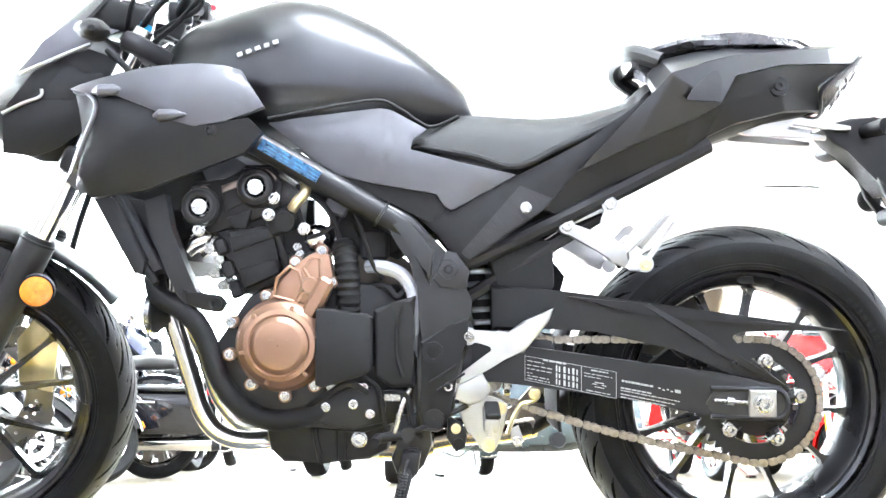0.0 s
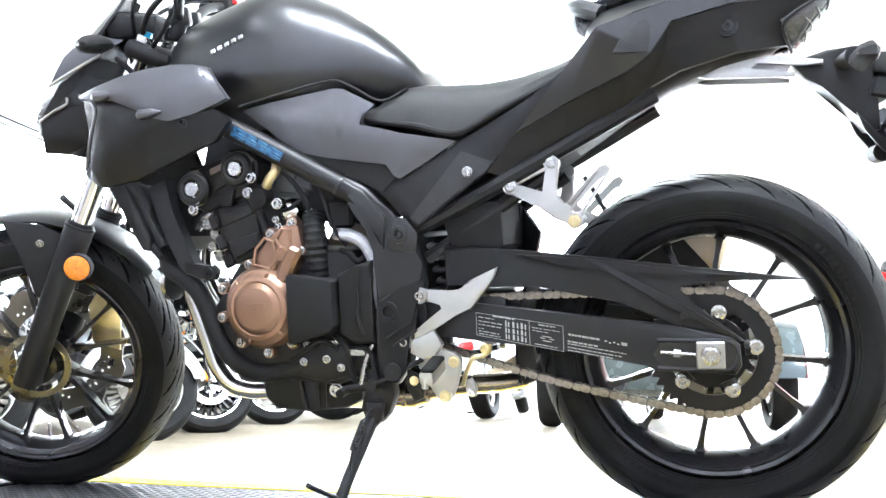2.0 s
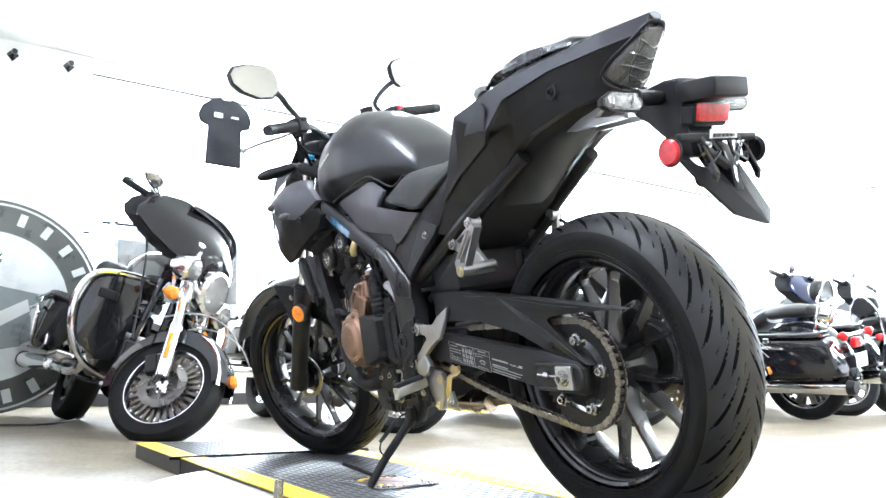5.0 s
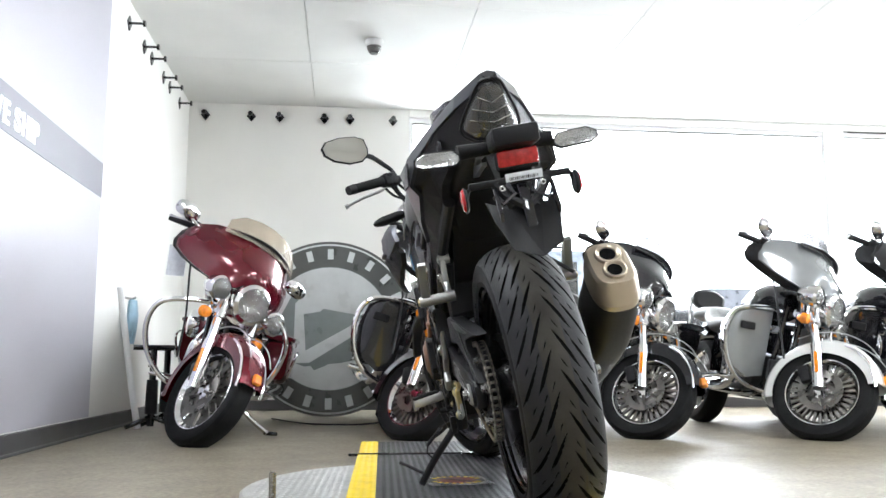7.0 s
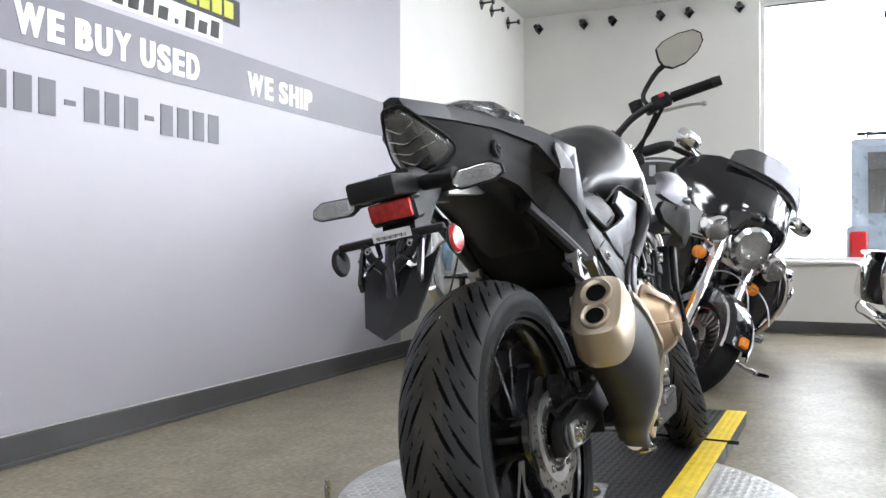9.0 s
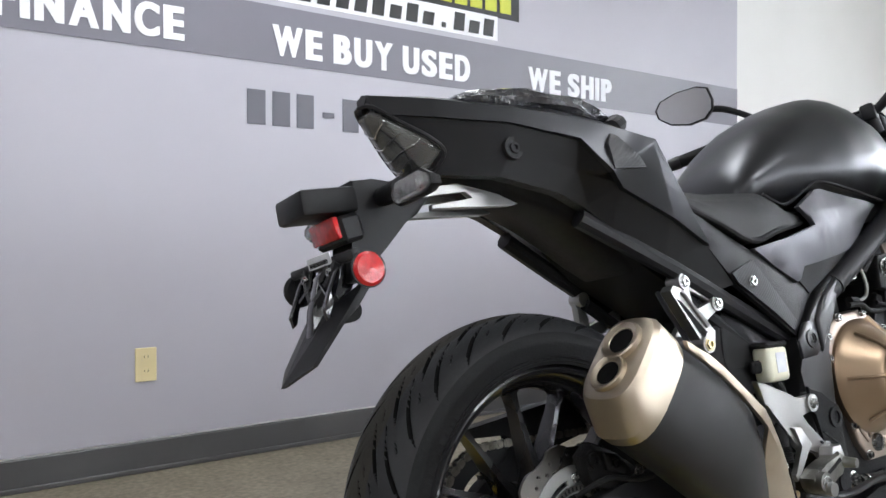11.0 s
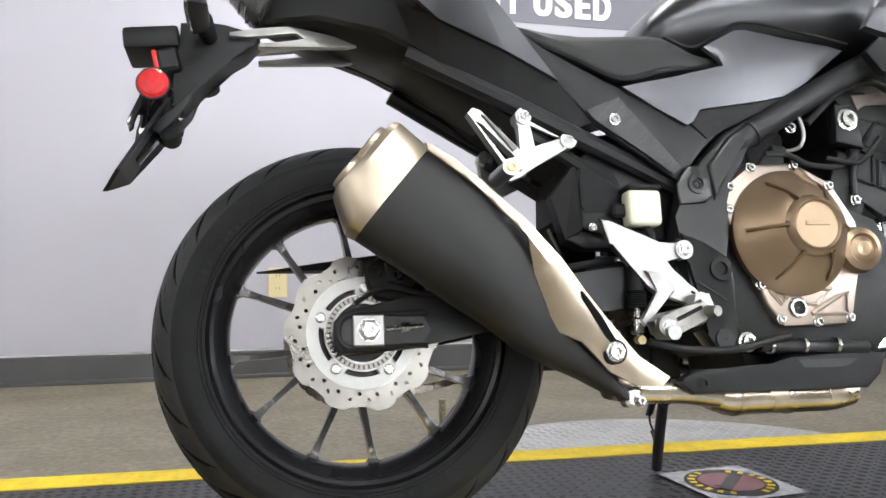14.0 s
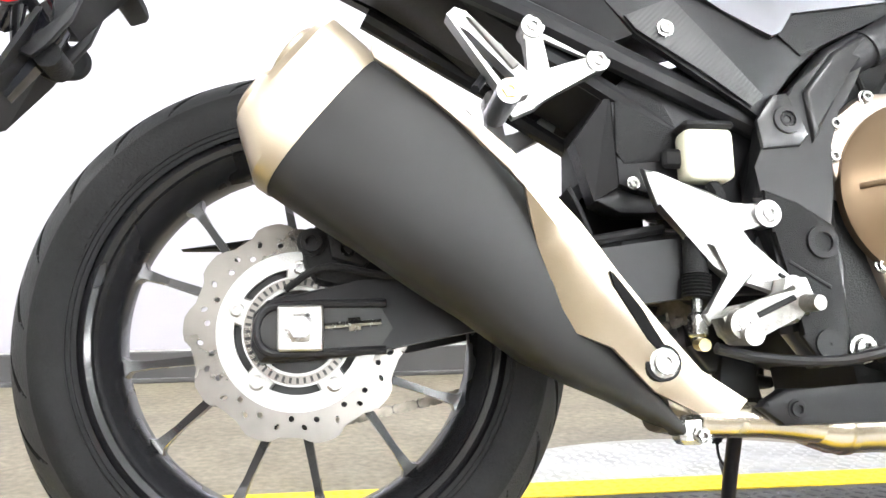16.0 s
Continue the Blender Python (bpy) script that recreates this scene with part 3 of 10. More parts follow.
# round sign on the floor
sg = thing("round_sign", Matrix.Translation((-5.08, -0.53, 0.0)) @ pose(0, 0, 0, 0, 0, -90) @ pose(0, 0, 0, -2, 0, 0), "large round charcoal and grey emblem sign standing on the floor", "sign")
R0 = 0.715
part("back_disc", lathe(B(), [(0.001, 0.0), (R0, 0.0), (R0, 0.04), (0.001, 0.04)], (0, 0, R0), 72, close=False), SIGNG, sg)
part("rim", lathe(B(), [(R0 - 0.02, 0.04), (R0 - 0.035, 0.047), (R0 - 0.028, 0.04)], (0, 0, R0), 72), SIGNW, sg, "thin pale rim line")
part("inner_disc", lathe(B(), [(0.001, 0.046), (0.505, 0.046), (0.505, 0.04), (0.001, 0.04)], (0, 0, R0), 72, close=False), SIGNM, sg)
part("upper_field", prism(B(), [(0.50 * math.cos(a), R0 + 0.50 * math.sin(a)) for a in [math.pi * (0.06 + 0.88 * k / 24) for k in range(25)]] + [(-0.3, R0 + 0.10), (0, R0 + 0.15), (0.3, R0 + 0.10)], 0.046, 0.05), SIGNW, sg, "pale grey field")
part("lower_field", prism(B(), [(0.50 * math.cos(a), R0 + 0.50 * math.sin(a)) for a in [math.pi * (1.14 + 0.72 * k / 24) for k in range(25)]] + [(0.2, R0 - 0.31), (-0.1, R0 - 0.28)], 0.046, 0.05), SIGNW, sg, "pale grey field")
part("emblem", prism(B(), [(0.30, R0 + 0.28), (0.42, R0 + 0.05), (0.12, R0 - 0.34), (0.02, R0 - 0.30), (-0.34, R0 - 0.02), (-0.38, R0 + 0.08), (0.05, R0 + 0.16), (0.22, R0 + 0.02), (0.24, R0 + 0.22)], 0.05, 0.053), SIGNM, sg, "mid grey emblem shape")
part("stripe", prism(B(), [(0.22, R0 + 0.26), (0.19, R0 - 0.18), (-0.24, R0 + 0.06), (-0.26, R0 - 0.02), (0.16, R0 - 0.28), (0.29, R0 - 0.28), (0.28, R0 + 0.2)], 0.053, 0.056), SIGNW, sg, "pale grey tick")
for k in range(9):
    a = radians(26 + 128 * k / 8)
    part("bar", box(B(), (0.61 * math.cos(a), 0.0425, R0 + 0.61 * math.sin(a)), (0.048, 0.006, 0.085), 0.0, Matrix.Rotation(-(a - math.pi / 2), 3, "Y")), SIGNW, sg, "pale bar")
for k in range(5):
    a = radians(238 + 64 * k / 4)
    part("bar", box(B(), (0.61 * math.cos(a), 0.0425, R0 + 0.61 * math.sin(a)), (0.055, 0.006, 0.09), 0.0, Matrix.Rotation(-(a - math.pi / 2), 3, "Y")), SIGNW, sg, "pale bar")
b = B()
tube(b, [(0.25, -0.005, 1.1), (0.25, -0.22, 0.5), (0.25, -0.35, 0.02)], 0.014, 8)
tube(b, [(-0.25, -0.005, 1.1), (-0.25, -0.22, 0.5), (-0.25, -0.35, 0.02)], 0.014, 8)
part("prop", b, GLOSS, sg)

# stand and loose things in the corner
for x, y in ((-3.86, -1.66), (-4.10, -1.62)):
    st = thing("paddock_stand", Matrix.Translation((x, y, 0)) @ pose(0, 0, 0, 0, 0, 20), "black steel wheel stand in the corner", "stand", "stands in the corner")
    part("post", tube(B(), [(0, 0, 0.02), (0.01, 0, 0.28), (0.02, 0, 0.52)], 0.022, 10), GLOSS, st)
    part("crossbar", cyl(B(), (0.02, -0.13, 0.53), (0.02, 0.13, 0.53), 0.018, seg=10), GLOSS, st)
    part("sleeve", cyl(B(), (0.005, 0, 0.10), (0.012, 0, 0.32), 0.042, 0.036, 12), BLACK, st)
    for s in (-1, 1):
        part("foot", tube(B(), [(0, 0, 0.08), (0.03, s * 0.08, 0.05), (0.05, s * 0.16, 0.02)], 0.016, 8), GLOSS, st)
pole = part("white_tube", tube(B(), [(-3.94, -1.76, 0.0), (-3.90, -1.83, 0.45), (-3.86, -1.895, 0.93)], 0.022, 10), ALFRAME)
tagged(pole, "white plastic tube leaning on the wall", "tube")
b = B()
rings = []
for k in range(7):
    z = 0.86 - 0.05 * k
    rr = 0.03 + 0.035 * math.sin(0.5 + k * 0.42)
    rings.append([(-4.07 + rr * math.cos(a) * (1 + 0.3 * math.sin(3 * a + k)), -1.86 + 0.55 * rr * math.sin(a), z) for a in [2 * math.pi * j / 16 for j in range(16)]])
cl = part("cleaning_cloth", loft(b, rings), TOWEL)
tagged(cl, "pale blue cloth hanging on the corner peg", "cloth")
tagged(part("cloth_peg", tube(B(), [(-4.07, -1.925, 0.88), (-4.07, -1.87, 0.87), (-4.07, -1.84, 0.88)], 0.008, 8), BOLT), "small steel peg on the wall", "hook")


# turntable and ramp
TT = Matrix.Translation((-0.72, -0.06, 0)) @ pose(0, 0, 0, 0, 0, -2.6)
tt = thing("turntable", TT, "low round display turntable of bright tread plate", "turntable")
part("disc", lathe(B(), [(0.001, 0.049), (0.632, 0.049), (0.64, 0.044), (0.64, 0.0), (0.001, 0.0)], (0, 0, 0), 96, "w", close=False), DISCM, tt)


def lugs(cells, z, size=0.024):
    """Raised lens-shaped tread lugs, alternately turned, on the given cells."""
    vs, fs = [], []
    for x, y, flip in cells:
        a = radians(45 if flip else -45)
        ca, sa, i = math.cos(a), math.sin(a), len(vs)
        for p, q, h in ((-0.5, 0, 0), (-0.2, -0.17, 0), (0.2, -0.17, 0), (0.5, 0, 0), (0.2, 0.17, 0), (-0.2, 0.17, 0), (-0.22, 0, 0.0022), (0.22, 0, 0.0022)):
            vs.append((x + size * (p * ca - q * sa), y + size * (p * sa + q * ca), z + h))
        fs += [(i, i + 1, i + 6), (i + 1, i + 2, i + 7, i + 6), (i + 2, i + 3, i + 7), (i + 3, i + 4, i + 7), (i + 4, i + 5, i + 6, i + 7), (i + 5, i, i + 6)]
    return vs, fs


def lug_part(name, cells, z, material, parent, size=0.024):
    vs, fs = lugs(cells, z, size)
    me = bpy.data.meshes.new(name)
    me.from_pydata(vs, [], fs)
    for p in me.polygons:
        p.use_smooth = True
    me.materials.append(material)
    ob = new(name, me)
    ob.parent = parent
    return tagged(ob, kind="stuff")


lug_part("tread_pattern", [(x, y, f) for x, y, f in [(0.022 * i, 0.022 * j, (i + j) % 2) for i in range(-29, 30) for j in range(-29, 30)] if math.hypot(x, y) < 0.615 and abs(y) > 0.335], 0.0492, SILVER, tt, 0.027)

rp = thing("wheel_ramp", TT, "long black tread-plate ramp with yellow edges on the turntable", "ramp")
part("deck", box(B(), (0.32, 0, 0.0285), (2.25, 0.64, 0.057), 0.002), PLATE, rp)
part("edge_stripe", box(B(), (0.32, -0.283, 0.0578), (2.25, 0.078, 0.0030)), YELLOW, rp, "worn yellow edge stripe")
part("edge_stripe", box(B(), (0.32, 0.283, 0.0578), (2.25, 0.078, 0.0030)), YELLOW, rp, "worn yellow edge stripe")
lug_part("tread_pattern", [(0.022 * i, 0.022 * j, (i + j) % 2) for i in range(-35, 66) for j in range(-10, 11)], 0.057, PLATE, rp)
for s in (-1, 1):
    lug_part("tread_pattern", [(0.022 * i, s * 0.283 + 0.022 * j, (i + j) % 2) for i in range(-35, 66) for j in (-1, 0, 1)], 0.0593, YELLOW, rp)
fp = thing("front_plank", TT, "short black tread-plate plank before the ramp with yellow edges", "ramp")
part("deck", box(B(), (-1.115, 0, 0.0265), (0.60, 0.64, 0.053), 0.002), PLATE, fp)
for s in (-1, 1):
    part("edge_stripe", box(B(), (-1.115, s * 0.283, 0.0538), (0.60, 0.078, 0.003)), YELLOW, fp, "worn yellow edge stripe")
    lug_part("tread_pattern", [(-1.40 + 0.022 * i, s * 0.283 + 0.022 * j, (i + j) % 2) for i in range(27) for j in (-1, 0, 1)], 0.0553, YELLOW, fp)
lug_part("tread_pattern", [(-1.40 + 0.022 * i, 0.022 * j, (i + j) % 2) for i in range(27) for j in range(-10, 11)], 0.053, PLATE, fp)
part("edge_bar", box(B(), (-0.81, 0.0, 0.058), (0.018, 0.72, 0.010), 0.002), GLOSS, fp, "thin black cross bar over the joint")
stk = thing("deck_sticker", TT @ Matrix.Translation((-0.015, 0.0, 0.0596)) @ pose(0, 0, 0, 0, 0, 8) @ Matrix.Diagonal((0.78, 0.78, 1, 1)), "round red and yellow emblem under clear film on the ramp", "sticker")
part("film", box(B(), (0, 0, 0.0012), (0.25, 0.25, 0.0008)), STICKER, stk)
part("disc", lathe(B(), [(0.001, 0.0024), (0.112, 0.0024), (0.112, 0.0018), (0.001, 0.0018)], (0, 0, 0), 40, "w", close=False), INK, stk)
part("centre", lathe(B(), [(0.001, 0.0032), (0.078, 0.0032), (0.078, 0.0025), (0.001, 0.0025)], (0, 0, 0), 40, "w", close=False), MAROON, stk)
for k in range(20):
    if k in (4, 5, 14, 15):
        continue
    a = 2 * math.pi * k / 20
    part("bar", box(B(), (0.094 * math.cos(a), 0.094 * math.sin(a), 0.0028), (0.018, 0.013, 0.0008), 0, Matrix.Rotation(a, 3, "Z")), YELLOW, stk, "yellow bar")
part("bar", box(B(), (0, 0, 0.0036), (0.15, 0.03, 0.0006), 0, Matrix.Rotation(0.7, 3, "Z")), INK, stk, "black bar")
pin = thing("locating_pin", Matrix.Translation((-0.30, -0.575, 0)), "short steel pin standing at the turntable's rim", "pin")
part("shaft", cyl(B(), (0, 0, 0), (0.004, 0, 0.148), 0.009, seg=12), BOLT, pin)
part("flange", cyl(B(), (0, 0, 0), (0, 0, 0.006), 0.02, seg=16), BOLT, pin)


# thin black cable trailing over the floor behind the cruisers
cb = part("floor_cable", tube(B(), [(-4.75, -0.95, 0.008), (-4.4, -0.8, 0.008), (-4.1, -0.62, 0.008), (-4.0, -0.3, 0.008), (-4.3, -0.1, 0.008), (-4.9, 0.1, 0.008), (-5.9, 0.15, 0.008)], 0.006, 8), BLACK)
tagged(cb, "thin black cable lying loosely on the floor", "cable")

# outside: parked vehicles
def pickup(m, paint, label, tall=False):
    c = thing("pickup_truck", m, label, "pickup", "vehicles on the lot")
    part("body", prism(B(), [(-2.6, 0.45), (-2.6, 1.05), (-0.9, 1.08), (0.7, 1.10), (2.3, 1.02), (2.5, 0.8), (2.5, 0.45)], -0.95, 0.95, 0.05), paint, c)
    part("cab", prism(B(), [(-0.9, 1.05), (-0.75, 1.75), (0.5, 1.78), (1.2, 1.08)], -0.85, 0.85, 0.06), paint, c)
    for s in (-1, 1):
        part("side_window", prism(B(), [(-0.75, 1.14), (-0.65, 1.66), (0.42, 1.68), (0.95, 1.14)], s * 0.852, s * 0.86), SMOKE, c)
        part("tail_lamp", box(B(), (-2.6, s * 0.82, 0.85), (0.05, 0.18, 0.3), 0.02), REDLENS, c)
        for x in (-1.7, 1.65):
            w = part("wheel", lathe(B(), [(0.22, -0.11), (0.36, -0.10), (0.38, 0), (0.36, 0.10), (0.22, 0.11)], (x, s * 0.85, 0.38), 28), RUBBER, c)
            part("rim", lathe(B(), [(0.001, s * 0.09), (0.22, s * 0.10), (0.22, s * 0.02), (0.001, s * 0.02)], (x, s * 0.85, 0.38), 24, close=False), STEEL, w)
    if tall:
        part("canopy", prism(B(), [(-2.5, 1.05), (-2.42, 1.95), (-2.3, 2.05), (0.3, 2.05), (0.7, 1.75), (0.7, 1.05)], -0.90, 0.90, 0.06), paint, c)
        part("rear_window", prism(B(), [(-2.49, 1.20), (-2.425, 1.88), (-2.445, 1.88), (-2.51, 1.20)], -0.72, 0.72), SMOKE, c)
        for s in (-1, 1):
            part("roof_rail", cyl(B(), (-2.2, s * 0.7, 2.12), (0.2, s * 0.7, 2.12), 0.025, seg=10), CARPAINT, c)
        for x in (-1.9, -0.9, 0.0):
            part("roof_bar", cyl(B(), (x, -0.8, 2.15), (x, 0.8, 2.15), 0.02, seg=10), CARPAINT, c)
    part("plate", box(B(), (-2.62, 0, 0.78), (0.01, 0.32, 0.16)), PEARL, c, "plain white plate")
    part("windscreen", prism(B(), [(0.54, 1.72), (1.16, 1.12), (1.20, 1.12), (0.58, 1.74)], -0.75, 0.75), SMOKE, c)
    part("bumper", box(B(), (-2.65, 0, 0.5), (0.12, 1.8, 0.18), 0.03), CHROME, c)
    return c


LOT = -0.11
pickup(Matrix.Translation((-11.2, 1.92, LOT)) @ pose(0, 0, 0, 0, 0, 180), SLATECAR, "slate blue pickup truck with canopy and roof rack outside", True)
pickup(Matrix.Translation((-11.6, 6.2, LOT)) @ pose(0, 0, 0, 0, 0, 178), SILVERCAR, "silver pickup truck parked outside the window")
pickup(Matrix.Translation((-17.0, 4.0, LOT)) @ pose(0, 0, 0, 0, 0, 90), SILVERCAR, "silver pickup truck parked across the lot")


# ---- the motorcycle ----
# own axes: u to the rear, v to its right, w up in its leaning plane; the rear axle stands over the origin
BIKE = Matrix.Translation((0.0112, 0.0701, 0.0528)) @ pose(0, 0, 0, 0, 0, -3.2) @ pose(0, 0, 0, 10.7, 0, 0)
moto = thing("motorcycle", BIKE, "matte black naked sport motorcycle leaning on its side stand", "motorcycle")
AX = Vector((0.4305, 0, 0.9026))
STEER = Matrix.Translation((-1.05, 0, 1.064)) @ Matrix.Rotation(radians(22.0), 4, AX) @ Matrix.Translation((1.05, 0, -1.064))


def mp(name, bm, material, label="", parent=None, **kw):
    return part(name, bm, material, parent or moto, label, **kw)


def fp_(name, bm, material, label="", parent=None, **kw):
    """A part of the front end, which is turned to the left lock."""
    bmesh.ops.transform(bm, matrix=STEER, verts=bm.verts)
    return part(name, bm, material, parent or moto, label, **kw)


def both(f):
    for s in (-1, 1):
        f(s)


def tyre_mesh(c, R, hw, rb, seg, ribs):
    """A tyre whose tread grooves are cut into its surface. Returns the vertices, faces, the profile's steps and the sunk faces."""
    prof = []
    n = 112 if seg > 1000 else 80
    for k in range(n + 1):
        t = -1 + 2 * k / n
        a = t * radians(108)
        v = hw * math.sin(a) if abs(a) < math.pi / 2 else math.copysign(hw * (1 - 0.25 * (abs(a) - math.pi / 2)), a)
        drop = (1 - math.cos(min(abs(a), math.pi / 2))) * (R - rb) * 0.62
        if abs(a) > math.pi / 2:
            drop = (R - rb) * (0.62 + 0.38 * (abs(a) - math.pi / 2) / (radians(108) - math.pi / 2))
        prof.append((R - drop, v))
    vs, fs, low = [], [], []
    pitch = 2 * math.pi * R / ribs
    for i in range(seg):
        for r, v in prof:
            av, d = abs(v) / hw, 0.0
            th = 2 * math.pi * (i / seg - 2.1 * min(av, 0.95) / ribs)
            if av < 0.93:
                base = i * ribs / seg + (0.5 if v > 0 else 0.0)
                for v0, v1, off, wid in ((0.08, 0.56, 0.0, 0.0066), (0.46, 0.92, 0.46, 0.0060)):
                    if v0 < av < v1:
                        t = (av - v0) / (v1 - v0)
                        ph = (base + off + 0.5) % 1.0 - 0.5
                        if abs(ph) * pitch < wid * min(1.0, 0.35 + 2.4 * t, 4.0 * (1 - t)):
                            d = 0.0048
                for off, at_v in ((0.62, 0.17), (0.40, 0.40), (0.05, 0.70)):
                    ph = (base + off + 0.5) % 1.0 - 0.5
                    if math.hypot(ph * pitch, (av - at_v) * hw) < 0.0030:
                        d = 0.0035
            rr = r - d
            low.append(d > 0)
            vs.append((c[0] + rr * math.cos(th), c[1] + v, c[2] + rr * math.sin(th)))
    m = n + 1
    for i in range(seg):
        j = (i + 1) % seg
        for k in range(n):
            fs.append((i * m + k, i * m + k + 1, j * m + k + 1, j * m + k))
    sunk = [sum(low[q] for q in f) >= 2 for f in fs]
    return vs, fs, n, sunk


def tyre(parent, c, R, hw, rb, seg, ribs, front=False):
    vs, fs, n, sunk = tyre_mesh(c, R, hw, rb, seg, ribs)
    if front:
        vs = [tuple(STEER @ Vector(p)) for p in vs]
    me = bpy.data.meshes.new("tyre")
    me.from_pydata(vs, [], fs)
    for m in (RUBBER, TREAD, GROOVE, SHOULDER):
        me.materials.append(m)
    for q, p in enumerate(me.polygons):
        p.use_smooth = True
        k = abs(2 * (q % n + 0.5) / n - 1)
        # sunk faces take the darkened rubber, so the groove shade shows
        p.material_index = 2 if sunk[q] else 1 if k < 0.17 else 3 if k < 0.66 else 0
    ob = new("tyre", me)
    ob.parent = parent
    for sd in (-1, 1):
        wall = lambda k: (R - (R - rb) * (0.62 + 0.38 * k), sd * hw * (1 - 0.0785 * k))
        b = B()
        for k in (0.66, 0.82):
            r, v = wall(k)
            lathe(b, [(r - 0.0014, v - sd * 0.001), (r, v + sd * 0.0012), (r + 0.0014, v - sd * 0.001)], c, 120)
        for a0, count in ((20, 9), (125, 14), (232, 11)):
            for q in range(count):
                a, (r, v) = radians(a0 + 3.1 * q), wall(0.40)
                box(b, (c[0] + r * math.cos(a), c[1] + v, c[2] + r * math.sin(a)), (0.011, 0.0018, 0.0045 + 0.002 * (q % 3)), 0, Matrix.Rotation(-a, 3, "Y"))
        if front:
            b.transform(STEER)
        part("wall_moulding", b, RUBBER, parent)
    return tagged(ob, "black tyre with slanted tread grooves and a dusty crown")


def spoke_bm(c, a0, a1, r0, r1, hv):
    """One slim cast spoke, from the hub to the rim."""
    b = B()
    rings = []
    for t, ht, h in ((0, 0.010, hv), (0.25, 0.0055, hv * 0.8), (0.8, 0.0040, hv * 0.5), (0.95, 0.0060, hv * 0.5), (1.0, 0.014, hv * 0.6)):
        a, r = a0 + (a1 - a0) * min(1, t * 1.15), r0 + (r1 - r0) * t
        e, q = Vector((math.cos(a), 0, math.sin(a))), Vector((-math.sin(a), 0, math.cos(a)))
        p = Vector(c) + r * e
        rings.append([p + ht * q + Vector((0, h, 0)), p + ht * 1.15 * q, p + ht * q - Vector((0, h, 0)), p - ht * q - Vector((0, h, 0)), p - ht * 1.15 * q, p - ht * q + Vector((0, h, 0))])
    return loft(b, rings)


def petal_disc(c, v, R, r0, waves, th=0.005, holes=True, phase=0.0):
    """A wave-edged brake disc with round drilled holes."""
    b = B()
    N = int(2 * math.pi * R / 0.0078 / waves) * waves
    K = max(3, round((R - r0) / 0.0095))
    V = {}
    for i in range(N):
        a = 2 * math.pi * i / N
        ro = R * (1 - 0.025 + 0.035 * math.tanh(2.5 * math.sin(waves * a + phase)))
        for k in range(K + 1):
            r = r0 + (ro - r0) * k / K
            V[i, k] = b.verts.new((c[0] + r * math.cos(a), v, c[1] + r * math.sin(a)))
    per = N // waves
    for i in range(N):
        for k in range(K):
            q = [V[i, k], V[(i + 1) % N, k], V[(i + 1) % N, k + 1], V[i, k + 1]]
            hole = holes and ((k == 1 and i % per in (1, 5)) or (k == 2 and i % per in (3, 7)))
            if not hole:
                b.faces.new(q)
                continue
            m = sum((x.co for x in q), Vector()) / 4
            e, f = (q[1].co - q[0].co) / 2, (q[3].co - q[0].co) / 2
            e, f = e.normalized() * 0.0032, f.normalized() * 0.0032
            o = [b.verts.new(m + e * math.cos(t) + f * math.sin(t)) for t in [radians(-112.5 + 45 * j) for j in range(8)]]
            for j in range(4):
                b.faces.new((q[j], q[(j + 1) % 4], o[(2 * j + 2) % 8], o[2 * j + 1]))
                b.faces.new((q[j], o[2 * j + 1], o[2 * j]))
    r = bmesh.ops.extrude_face_region(b, geom=list(b.faces))
    bmesh.ops.translate(b, vec=(0, th, 0), verts=[g for g in r["geom"] if isinstance(g, bmesh.types.BMVert)])
    return b


def ring_plate(c, v0, v1, r0, r1, seg=48, teeth=0, depth=0.0):
    b = B()
    prof = [(r0, v0), (r1, v0), (r1, v1), (r0, v1)]
    if not teeth:
        return lathe(b, prof, (c[0], 0, c[1]), seg)
    n = teeth * 6
    rings = []
    for i in range(n):
        a = 2 * math.pi * i / n
        ro = r1 + depth * (0.5 + 0.5 * math.cos(teeth * a))
        rings.append([b.verts.new((c[0] + r * math.cos(a), v, c[1] + r * math.sin(a))) for r, v in ((r0, v0), (ro, v0), (ro, v1), (r0, v1))])
    for i in range(n):
        p, q = rings[i], rings[(i + 1) % n]
        for k in range(4):
            b.faces.new((p[k], p[(k + 1) % 4], q[(k + 1) % 4], q[k]))
    return b


